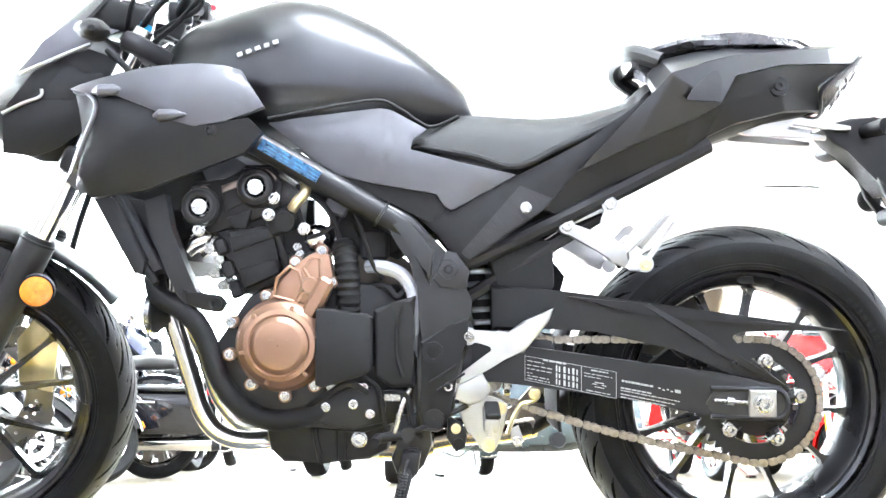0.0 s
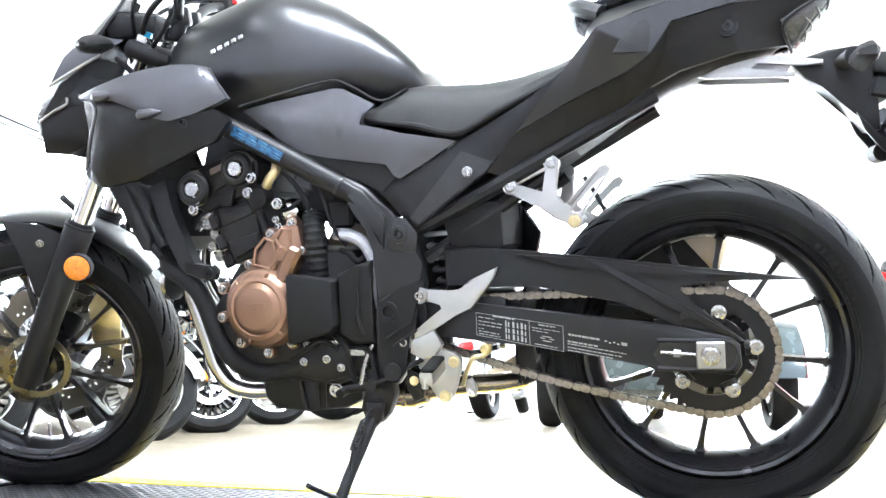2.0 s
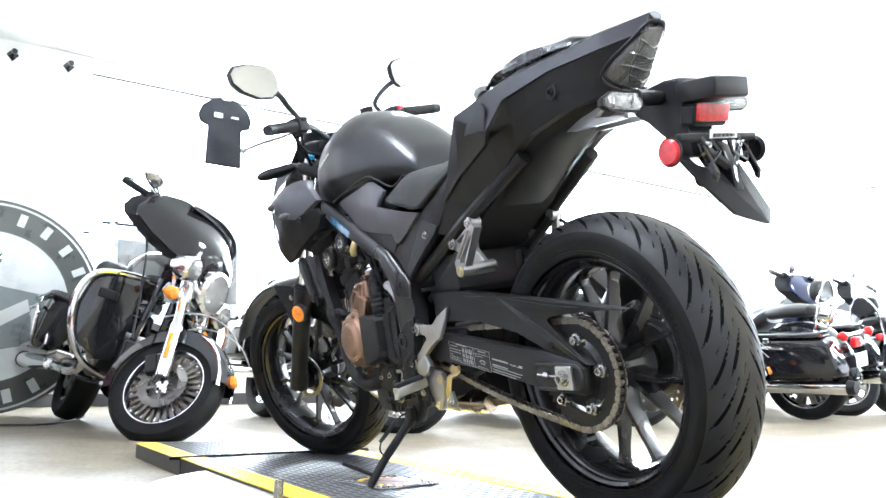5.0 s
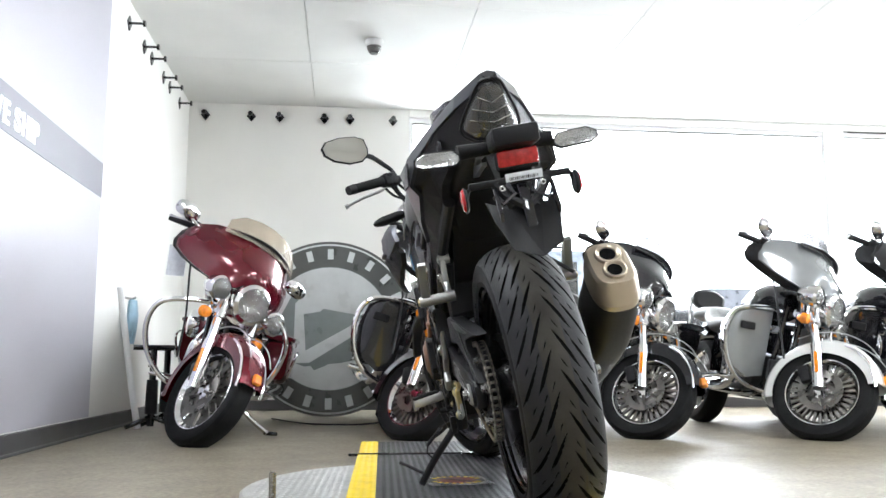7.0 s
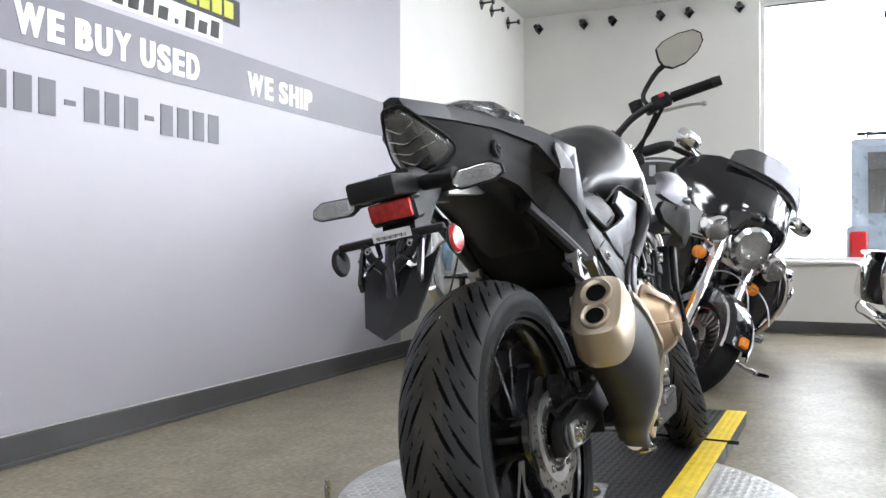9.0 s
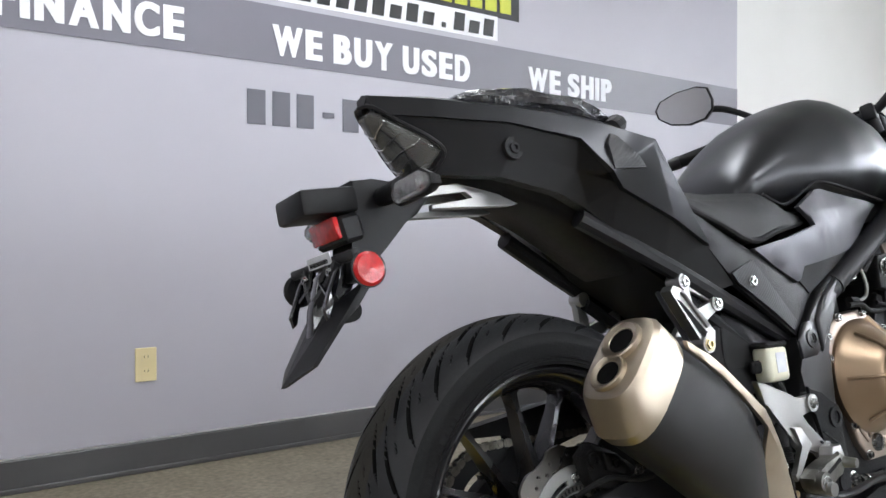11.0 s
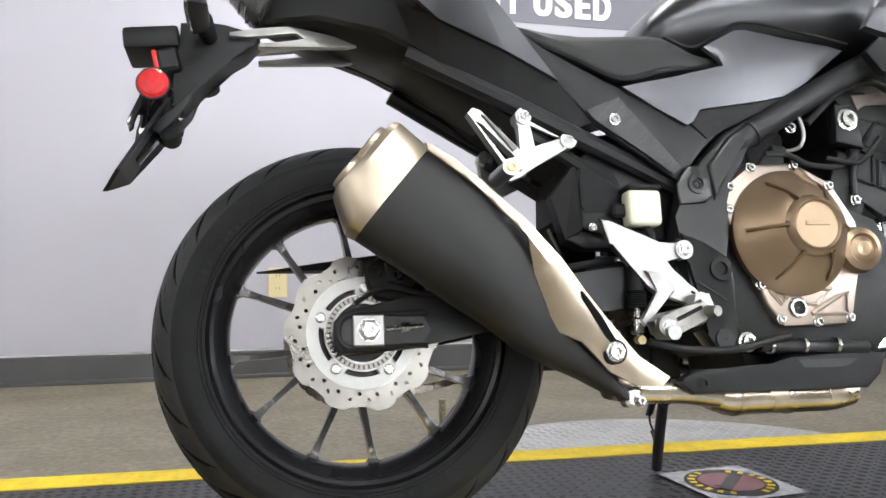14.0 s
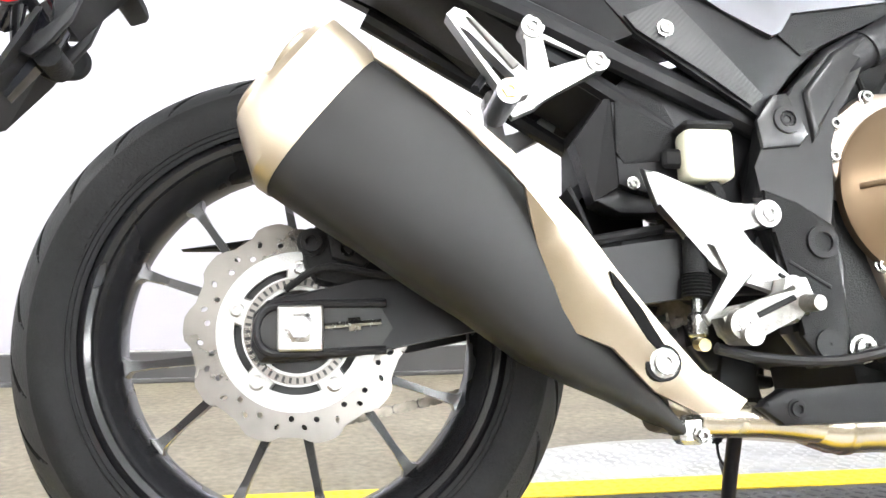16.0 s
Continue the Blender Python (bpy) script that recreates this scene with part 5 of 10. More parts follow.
def panels(s):
    SIDE = [(-0.848, 0.797), (-0.782, 0.808), (-0.72, 0.816), (-0.656, 0.823), (-0.637, 0.820), (-0.575, 0.786), (-0.598, 0.764), (-0.602, 0.750), (-0.52, 0.728), (-0.421, 0.708), (-0.475, 0.678), (-0.531, 0.647), (-0.543, 0.653), (-0.557, 0.675), (-0.62, 0.685), (-0.675, 0.695), (-0.723, 0.707), (-0.765, 0.732)]
    mp("side_cover", shell(B(), SIDE, lambda u, w: s * (0.160 + 0.10 * min(0, 0.73 - w) * 0.6 - 0.06 * abs(u + 0.62) * (u < -0.62) - 0.06 * max(0, u + 0.55) + 0.008 * math.exp(-((w - 0.745 + 0.25 * (u + 0.6)) / 0.02) ** 2)), 0.014), GREY, "matte gunmetal grey side cover", sharp=50)
    INS = [(-0.540, 0.650), (-0.553, 0.672), (-0.572, 0.679), (-0.66, 0.694), (-0.738, 0.713), (-0.700, 0.690), (-0.63, 0.657), (-0.566, 0.626)]
    mp("lower_inset", shell(B(), INS, lambda u, w: s * (0.1545 - 0.03 * max(0, -0.5 - u)), 0.006, rim=0.001), GRAINED, "dark inset below the side cover")
    SUB = [(-0.735, 0.712), (-0.675, 0.693), (-0.557, 0.674), (-0.543, 0.652), (-0.531, 0.646), (-0.475, 0.677), (-0.421, 0.707), (-0.36, 0.738), (-0.293, 0.774), (-0.192, 0.847), (-0.26, 0.775), (-0.340, 0.690), (-0.374, 0.649), (-0.44, 0.602), (-0.511, 0.553), (-0.559, 0.610), (-0.60, 0.645), (-0.66, 0.682)]
    mp("seat_side_panel", shell(B(), SUB, lambda u, w: s * (0.152 - 0.05 * max(0, u + 0.45) - 0.03 * max(0, -0.5 - u)), 0.014), BLACK, "satin black panel below the seat", sharp=50)
    CB = [(-0.415, 0.690), (-0.36, 0.668), (-0.372, 0.652), (-0.44, 0.606), (-0.50, 0.563), (-0.515, 0.575)]
    mp("ribbed_insert", shell(B(), CB, lambda u, w: s * (0.1555 - 0.05 * max(0, u + 0.45)), 0.004, rim=0.001), CARBON, "ribbed black insert")
    mp("panel_bolt", bolt(B(), (-0.405, s * 0.154, 0.652), (0, s, 0), 0.008, 0.005), BOLT, "bright panel bolt")
    # tail cowl: a side facet that swells to a corner by the seat, under a narrow top facet
    UP = [(0.230, 0.016, 0.965), (0.15, 0.066, 0.951), (0.05, 0.106, 0.935), (-0.05, 0.146, 0.916), (-0.165, 0.194, 0.869), (-0.315, 0.149, 0.716), (-0.120, 0.160, 0.804), (-0.083, 0.181, 0.824), (-0.052, 0.156, 0.884), (0.05, 0.114, 0.909), (0.15, 0.075, 0.921), (0.222, 0.024, 0.936), (-0.105, 0.172, 0.896), (-0.228, 0.160, 0.757)]
    cw = mp("tail_cowl", facets(UP, [(0, 1, 10, 11), (1, 2, 9, 10), (2, 3, 8, 9), (3, 12, 8), (12, 4, 7, 8), (4, 5, 13), (4, 13, 6, 7)], s, 0.010, 0.004), PAINT, "matte black tail cowl", sharp=25)
    rows = []
    for u, vc, wc, vi, wi in ((0.230, 0.016, 0.965, 0.0, 0.970), (0.15, 0.066, 0.951, 0.044, 0.962), (0.05, 0.106, 0.935, 0.078, 0.952), (-0.05, 0.146, 0.916, 0.096, 0.944), (-0.105, 0.172, 0.897, 0.102, 0.934), (-0.165, 0.193, 0.8692, 0.108, 0.918), (-0.190, 0.186, 0.843, 0.110, 0.892)):
        rows.append([(u, s * vc, wc + 0.0005), (u, s * vi, wi), (u, s * vi, wi - 0.014), (u, s * (vc - 0.012), wc - 0.012)])
    mp("cowl_top", loft(B(), rows), PAINT, "", cw, sharp=25)
    SIDE = [(-0.372, 0.140, 0.650), (-0.315, 0.142, 0.720), (-0.228, 0.152, 0.760), (-0.120, 0.152, 0.807), (-0.083, 0.172, 0.826), (-0.052, 0.148, 0.886), (0.05, 0.108, 0.911), (0.15, 0.069, 0.923), (0.216, 0.026, 0.938),
            (0.150, 0.032, 0.850), (0.06, 0.090, 0.832), (-0.035, 0.108, 0.806), (-0.085, 0.113, 0.786), (-0.129, 0.116, 0.751), (-0.234, 0.121, 0.698), (-0.335, 0.124, 0.640), (-0.06, 0.128, 0.838), (0.045, 0.104, 0.868)]
    mp("tail_side", facets(SIDE, [(0, 1, 14, 15), (1, 2, 14), (2, 3, 13, 14), (3, 4, 16, 12), (3, 12, 13), (4, 5, 16), (5, 6, 17, 16), (6, 7, 9, 17), (7, 8, 9), (17, 9, 10), (16, 17, 10, 11), (16, 11, 12)], s, 0.02, 0.003), BLACK, "satin black lower tail panel", sharp=25)
    vent_v = lambda u: s * (0.1905 + 0.16 * (-0.143 - u) + 0.002)
    VT = [(-0.143, 0.829), (-0.133, 0.846), (-0.100, 0.878), (-0.088, 0.882), (-0.080, 0.866), (-0.085, 0.827)]
    mp("tail_vent", shell(B(), VT, lambda u, w: vent_v(u) - s * 0.10 * max(0, w - 0.85), 0.006, rim=0.001), CARBON, "ribbed black tail insert")
    mp("tail_bolt", bolt(B(), (0.042, s * 0.106, 0.872), (0, s, 0), 0.009, 0.006), FRAME)
    mp("bolt_cup", lathe(B(), [(0.011, s * 0.1035), (0.018, s * 0.1035), (0.017, s * 0.109), (0.011, s * 0.108)], (0.042, 0, 0.872), 20), BLACK)
    # radiator shrouds
    fS = lambda u, w: s * (lerp([(-1.17, 0.214), (-1.10, 0.240), (-1.0, 0.252), (-0.92, 0.238), (-0.84, 0.212), (-0.80, 0.19)], u) - 0.25 * max(0, 0.78 - w) - 0.5 * max(0, w - 0.845))
    SU = [(-1.158, 0.838), (-1.145, 0.842), (-1.103, 0.851), (-1.039, 0.867), (-0.948, 0.879), (-0.905, 0.878), (-0.880, 0.872), (-0.860, 0.842), (-0.841, 0.811), (-0.858, 0.802), (-0.90, 0.783), (-0.946, 0.773), (-0.965, 0.776), (-0.983, 0.781), (-1.011, 0.798), (-1.070, 0.822), (-1.102, 0.826), (-1.14, 0.829)]
    sh1 = mp("radiator_shroud", shell(B(), SU, lambda u, w: fS(u, w) + s * 0.006, 0.02), GREY, "matte gunmetal grey radiator shroud", sharp=50)
    LO = [(-1.152, 0.832), (-1.10, 0.826), (-1.070, 0.822), (-1.011, 0.798), (-0.983, 0.781), (-0.946, 0.773), (-0.865, 0.792), (-0.845, 0.771), (-0.873, 0.737), (-0.954, 0.702), (-1.035, 0.672), (-1.126, 0.661), (-1.155, 0.679), (-1.149, 0.702), (-1.126, 0.761), (-1.108, 0.802), (-1.122, 0.822)]
    sh2 = mp("lower_shroud", shell(B(), LO, lambda u, w: fS(u, w) - s * 0.004 + s * 0.012 * math.exp(-((w - 0.74 - 0.55 * (u + 1.05)) / 0.042) ** 2), 0.02), BLACK, "satin black lower radiator shroud", sharp=50)
    mp("shroud_edge", tube(B(), [(-1.150, s * 0.222, 0.834), (-1.122, s * 0.231, 0.826), (-1.107, s * 0.238, 0.802), (-1.128, s * 0.228, 0.757), (-1.158, s * 0.206, 0.700)], 0.0035, 8), GREY, "", sh2)
    mp("shroud_edge", tube(B(), [(-1.154, s * 0.212, 0.836), (-1.132, s * 0.218, 0.824), (-1.120, s * 0.224, 0.800), (-1.140, s * 0.214, 0.755), (-1.168, s * 0.194, 0.697)], 0.0028, 8), GREY, "", sh2)
    mp("shroud_tip", shell(B(), [(-1.140, 0.698), (-1.163, 0.712), (-1.178, 0.690), (-1.150, 0.668), (-1.132, 0.676)], lambda u, w: fS(u, w) - s * 0.002, 0.012), GREY, "", sh2)
    for (u, w, l) in ((-1.085, 0.829, 0.05), (-0.985, 0.787, 0.048)):
        b = B()
        c = fS(u, w)
        loft(b, [ring_pts((c, w), 0.004, 0.003, u - l / 2, 12, axis="u"), ring_pts((c + s * 0.004, w), 0.012, 0.011, u - l * 0.25, 12, axis="u"), ring_pts((c + s * 0.004, w + 0.002), 0.010, 0.009, u + l * 0.2, 12, axis="u"), ring_pts((c, w + 0.003), 0.002, 0.002, u + l * 0.6, 12, axis="u")])
        mp("air_fin", b, GREY, "", sh1)
    mp("shroud_bolt", bolt(B(), (-0.922, fS(-0.922, 0.771) - s * 0.004, 0.769), (0, s, 0), 0.008, 0.006), FRAME, "", sh2)


both(panels)

# rider's seat
STOP = [(-0.605, 0.790), (-0.56, 0.815), (-0.517, 0.831), (-0.447, 0.827), (-0.38, 0.824), (-0.32, 0.830), (-0.234, 0.852), (-0.185, 0.882), (-0.165, 0.884)]
SBOT = [(-0.605, 0.762), (-0.5, 0.742), (-0.423, 0.724), (-0.35, 0.757), (-0.286, 0.788), (-0.2, 0.832), (-0.165, 0.850)]
SHW = [(-0.605, 0.135), (-0.55, 0.150), (-0.47, 0.156), (-0.38, 0.148), (-0.29, 0.132), (-0.22, 0.116), (-0.165, 0.095)]
rings = []
for k in range(22):
    u = -0.605 + 0.44 * k / 21
    t, bo, hw = lerp(STOP, u), lerp(SBOT, u), lerp(SHW, u)
    prof = [(0, t), (0.45, t - 0.003), (0.72, t - 0.012), (0.88, t - 0.030 if t - 0.030 > bo + 0.01 else bo + 0.6 * (t - bo)), (0.97, bo + 0.35 * (t - bo)), (1.0, bo), (0.9, bo - 0.008), (0, bo - 0.008)]
    ring = [(u, x * hw, z) for x, z in prof] + [(u, -x * hw, z) for x, z in prof[-2:0:-1]]
    rings.append(ring)
mp("rider_seat", loft(B(), rings), SEAT, "black vinyl rider seat", sharp=55)
mp("seat_welt", tube(B(), [(-0.60, -0.133, 0.760), (-0.5, -0.152, 0.741), (-0.423, -0.154, 0.722), (-0.35, -0.145, 0.755), (-0.286, -0.132, 0.786), (-0.2, -0.112, 0.829)], 0.006, 8), GRAINED)
mp("seat_welt", tube(B(), [(-0.60, 0.133, 0.760), (-0.5, 0.152, 0.741), (-0.423, 0.154, 0.722), (-0.35, 0.145, 0.755), (-0.286, 0.132, 0.786), (-0.2, 0.112, 0.829)], 0.006, 8), GRAINED)
# tail body between the cowls
rings = []
for u, t, bo, hw in ((-0.34, 0.70, 0.632, 0.110), (-0.26, 0.80, 0.668, 0.110), (-0.19, 0.88, 0.706, 0.108), (-0.14, 0.915, 0.738, 0.106), (-0.093, 0.926, 0.766, 0.104), (-0.04, 0.934, 0.790, 0.098), (0.0, 0.940, 0.804, 0.090), (0.06, 0.946, 0.826, 0.074), (0.12, 0.953, 0.838, 0.056), (0.17, 0.958, 0.872, 0.040), (0.215, 0.962, 0.925, 0.022)):
    prof = [(0, t + 0.004), (0.6, t), (0.95, t - 0.02), (1.0, bo + 0.45 * (t - bo)), (0.85, bo + 0.12 * (t - bo)), (0.55, bo), (0, bo)]
    rings.append([(u, x * hw, z) for x, z in prof] + [(u, -x * hw, z) for x, z in prof[-2:0:-1]])
mp("undertail", loft(B(), rings), BLACK, "black undertail", sharp=45)
rings = []
for k in range(16):
    u = -0.200 + 0.33 * k / 15
    t = lerp([(-0.20, 0.925), (-0.185, 0.948), (-0.12, 0.972), (0.0, 0.978), (0.09, 0.972), (0.13, 0.955)], u)
    hw = lerp([(-0.2, 0.085), (-0.1, 0.112), (0.0, 0.108), (0.08, 0.088), (0.13, 0.055)], u)
    bo = 0.925 + 0.05 * (u + 0.2)
    ring = []
    for q in range(24):
        a = 2 * math.pi * q / 24
        j = 1 + 0.035 * math.sin(5 * a + 11 * u * 9) * (k % 2 * 2 - 1) + 0.02 * math.sin(9 * a + 31 * k)
        ring.append((u, hw * j * math.copysign(abs(math.cos(a)) ** 0.6, math.cos(a)), (t + bo) / 2 + (t - bo) / 2 * j * math.copysign(abs(math.sin(a)) ** 0.7, math.sin(a))))
    rings.append(ring)
mp("pillion_seat", loft(B(), rings), WRAP, "passenger seat wrapped in crumpled clear film", sharp=18)
mp("seat_strap", tube(B(), [(-0.165, -0.108, 0.915), (-0.205, -0.085, 0.935), (-0.222, -0.03, 0.945), (-0.222, 0.03, 0.945), (-0.205, 0.085, 0.935), (-0.165, 0.108, 0.915)], 0.016, 10), SEAT, "black strap before the wrapped seat")
mp("film_flap", shell(B(), [(-0.215, 0.935), (-0.165, 0.925), (-0.158, 0.90), (-0.185, 0.872), (-0.207, 0.888)], lambda u, w: -0.10 - 0.01 * math.sin(60 * w), 0.003), WRAP)

# tail lamp
A0, A1 = Vector((0.236, 0, 0.955)), Vector((0.156, 0, 0.846))
dn = (A1 - A0)
nn = Vector((0.81, 0, -0.59))


def lens_at(v, t, o):
    """A point of the lamp's face, which bends forward to both sides."""
    return A0 + dn * t + Vector((-11.0 * v * v, v, 0)) + nn * o


tl = mp("tail_lamp", loft(B(), [[lens_at(v * k, 0.55 + (t - 0.55) * k, o) for v, t in ((-0.018, 0.10), (0.018, 0.10), (0.038, 0.32), (0.056, 0.56), (0.058, 0.72), (0.040, 0.90), (0.0, 1.0), (-0.040, 0.90), (-0.058, 0.72), (-0.056, 0.56), (-0.038, 0.32))] for o, k in ((-0.02, 1.0), (0.002, 1.0), (0.008, 0.95), (0.010, 0.6), (0.011, 0.2))]), SMOKE, "smoked clear tail lamp", sharp=40)
for q in range(4):
    t = 0.36 + 0.16 * q
    hw = (0.028, 0.040, 0.046, 0.030)[q]
    mp("led_bar", tube(B(), [lens_at(-hw, t - 0.10, 0.0095), lens_at(-hw / 2, t - 0.03, 0.0105), lens_at(0, t + 0.03, 0.0115), lens_at(hw / 2, t - 0.03, 0.0105), lens_at(hw, t - 0.10, 0.0095)], 0.0015, 6, n=2), REFLECTOR, "", tl)
for v in (-0.03, 0.03):
    mp("lens_rib", tube(B(), [lens_at(v * 0.6, 0.30, 0.009), lens_at(v, 0.62, 0.010), lens_at(v * 0.8, 0.86, 0.009)], 0.0012, 6, n=2), BLACK, "", tl)
mp("lamp_rim", tube(B(), [lens_at(v, t, 0.003) for v, t in ((0.0, 0.03), (0.022, 0.06), (0.042, 0.30), (0.060, 0.55), (0.063, 0.74), (0.043, 0.94), (0.0, 1.05), (-0.043, 0.94), (-0.063, 0.74), (-0.060, 0.55), (-0.042, 0.30), (-0.022, 0.06), (0, 0.03))], 0.0034, 8, n=3), BLACK, "", tl)

# licence bracket and its lamps
br = mp("licence_bracket", prism(B(), [(0.277, 0.832), (0.248, 0.835), (0.208, 0.833), (0.156, 0.819), (0.152, 0.811), (0.174, 0.785), (0.197, 0.772), (0.229, 0.746), (0.251, 0.717), (0.272, 0.690), (0.290, 0.690), (0.286, 0.728), (0.280, 0.752), (0.278, 0.788)], -0.026, 0.036, 0.005), BLACK, "black licence bracket behind the tail")


def arms(s):
    y = 0.004 + s * 0.036
    mp("bracket_arm", prism(B(), [(-0.02, 0.806), (0.05, 0.820), (0.107, 0.831), (0.163, 0.822), (0.20, 0.815), (0.20, 0.807), (0.172, 0.808), (0.094, 0.821), (0.076, 0.808), (0.155, 0.798), (0.155, 0.790), (0.01, 0.799)], y - 0.006, y + 0.006, 0.002), ALU, "silver bracket arm", br)
    stalk = cyl(B(), (0.232, 0.004 + s * 0.03, 0.808), (0.238, 0.004 + s * 0.098, 0.806), 0.013, 0.016, 14)
    mp("signal_stalk", stalk, GRAINED, "", br)
    hexa = [(0.094, 0.796), (0.106, 0.812), (0.168, 0.815), (0.188, 0.804), (0.190, 0.790), (0.174, 0.781), (0.108, 0.778), (0.095, 0.786)]

    def hex_ring(u, k):
        return [(u, 0.004 + s * (0.142 + (v - 0.142) * (1 - (1 - k) * 0.45)), 0.797 + (w - 0.797) * k) for v, w in hexa]

    sg_ = mp("turn_signal", loft(B(), [hex_ring(0.226, 0.35), hex_ring(0.232, 0.75), hex_ring(0.245, 1.0), hex_ring(0.251, 1.0), hex_ring(0.251, 0.86), hex_ring(0.246, 0.84)]), GRAINED, "slim hexagonal turn signal", br)
    mp("signal_lens", loft(B(), [hex_ring(0.248, 0.85), hex_ring(0.254, 0.84), hex_ring(0.258, 0.62)]), CLEAR, "clear lens", sg_)
    mp("reflector", loft(B(), [hex_ring(0.2465, 0.83), hex_ring(0.2475, 0.83)]), REFLECTOR, "", sg_)
    for q in range(5):
        mp("led", box(B(), (0.2485, 0.004 + s * (0.118 + 0.012 * q), 0.797), (0.003, 0.008, 0.011), 0.001), REFLECTOR, "", sg_)
    # round side reflectors
    c = (0.306, 0.004 + s * 0.108, 0.696)
    mp("reflector_arm", tube(B(), [(0.314, 0.004 + s * 0.085, 0.718), (0.312, 0.004 + s * 0.10, 0.712), (0.306, 0.004 + s * 0.106, 0.698)], 0.007, 8, flat=0.6), BLACK, "", br)
    mp("side_reflector", lathe(B(), [(0.001, s * 0.010), (0.019, s * 0.008), (0.0225, s * 0.004), (0.0225, 0.0), (0.001, 0.0)], c, 28, close=False), REDLENS, "round red side reflector", br)
    mp("reflector_back", lathe(B(), [(0.001, -s * 0.006), (0.020, -s * 0.004), (0.0245, 0.0), (0.0245, s * 0.003), (0.021, s * 0.003)], c, 28, close=False), BLACK, "", br)


both(arms)
mp("plate_lamp", box(B(), (0.320, 0.006, 0.799), (0.085, 0.090, 0.036), 0.006, Matrix.Rotation(radians(6), 3, "Y"), 2), BLACK, "", br)
mp("rear_reflector", box(B(), (0.312, 0.010, 0.762), (0.010, 0.080, 0.032), 0.004, Matrix.Rotation(radians(14), 3, "Y"), 2), REDLENS, "rectangular red rear reflector", br)
mp("reflector_box", box(B(), (0.292, 0.010, 0.762), (0.034, 0.088, 0.038), 0.005, Matrix.Rotation(radians(14), 3, "Y")), BLACK, "", br)
mp("plate_bar", box(B(), (0.316, 0.004, 0.718), (0.014, 0.20, 0.014), 0.004, Matrix.Rotation(radians(14), 3, "Y"), 2), BLACK, "", br)
mp("paper_label", box(B(), (0.3255, 0.012, 0.7215), (0.0012, 0.072, 0.016), 0, Matrix.Rotation(radians(14), 3, "Y")), PAPER, "white paper label", br)
for q in range(16):
    mp("print_bar", box(B(), (0.3263, -0.016 + 0.0036 * q, 0.7185), (0.0008, (0.0012, 0.0022, 0.0008)[q % 3], 0.006), 0, Matrix.Rotation(radians(14), 3, "Y")), INK, "", br)
for s_ in (-1, 1):
    y = 0.005 + s_ * 0.052
    mp("brace", tube(B(), [(0.320, y, 0.714), (0.326, 0.005 + s_ * 0.036, 0.688), (0.334, 0.005 + s_ * 0.006, 0.664)], 0.0055, 6, n=1, flat=1.6), BLACK, "", br)
    mp("brace", tube(B(), [(0.320, 0.005 + s_ * 0.026, 0.712), (0.328, 0.005 + s_ * 0.018, 0.690), (0.332, 0.005 + s_ * 0.044, 0.672), (0.328, 0.005 + s_ * 0.058, 0.690)], 0.0045, 6, n=1, flat=1.4), GLOSS, "", br)
    mp("brace_nut", bolt(B(), (0.326, 0.005 + s_ * 0.040, 0.702), (1, 0, 0), 0.006, 0.005, 6), BOLT, "", br)
TG = [(-0.066, 0.0), (-0.024, 0.22), (-0.008, 0.14), (0.018, 0.14), (0.034, 0.22), (0.076, 0.0), (0.068, 0.35), (0.052, 0.80), (0.006, 1.0), (-0.040, 0.80), (-0.058, 0.35)]
P0, P1 = Vector((0.286, 0, 0.690)), Vector((0.374, 0, 0.552))
mp("tail_flap", loft(B(), [[P0 + (P1 - P0) * t + Vector((o, v, 0)) + Vector((0.010, 0, 0.005)) * (1 - abs(v - 0.006) / 0.056) for v, t in TG] for o in (0.0, 0.007)]), BLACK, "pointed black tail flap with a notched top", br, flat=True)
for v in (-0.030, 0.042):
    mp("flap_arm", prism(B(), [(0.250, 0.722), (0.276, 0.690), (0.300, 0.668), (0.318, 0.648), (0.304, 0.642), (0.288, 0.656), (0.262, 0.690)], v - 0.005, v + 0.005, 0.002), BLACK, "", br)
mp("lower_plate", prism(B(), [(0.318, 0.712), (0.330, 0.700), (0.350, 0.652), (0.345, 0.637), (0.339, 0.642), (0.338, 0.660), (0.322, 0.690)], -0.052, -0.044, 0.002), GLOSS, "", br)
mp("lower_plate", prism(B(), [(0.318, 0.712), (0.330, 0.700), (0.350, 0.652), (0.345, 0.637), (0.339, 0.642), (0.338, 0.660), (0.322, 0.690)], 0.058, 0.066, 0.002), GLOSS, "", br)
mp("flap_body", prism(B(), [(0.330, 0.700), (0.300, 0.730), (0.264, 0.712), (0.285, 0.676), (0.310, 0.640), (0.338, 0.602), (0.348, 0.612), (0.342, 0.655)], -0.004, 0.016, 0.003), GLOSS, "", br)
mp("rubber_stop", cyl(B(), (0.292, -0.02, 0.652), (0.292, 0.03, 0.652), 0.016, seg=14), RUBBER, "", br)


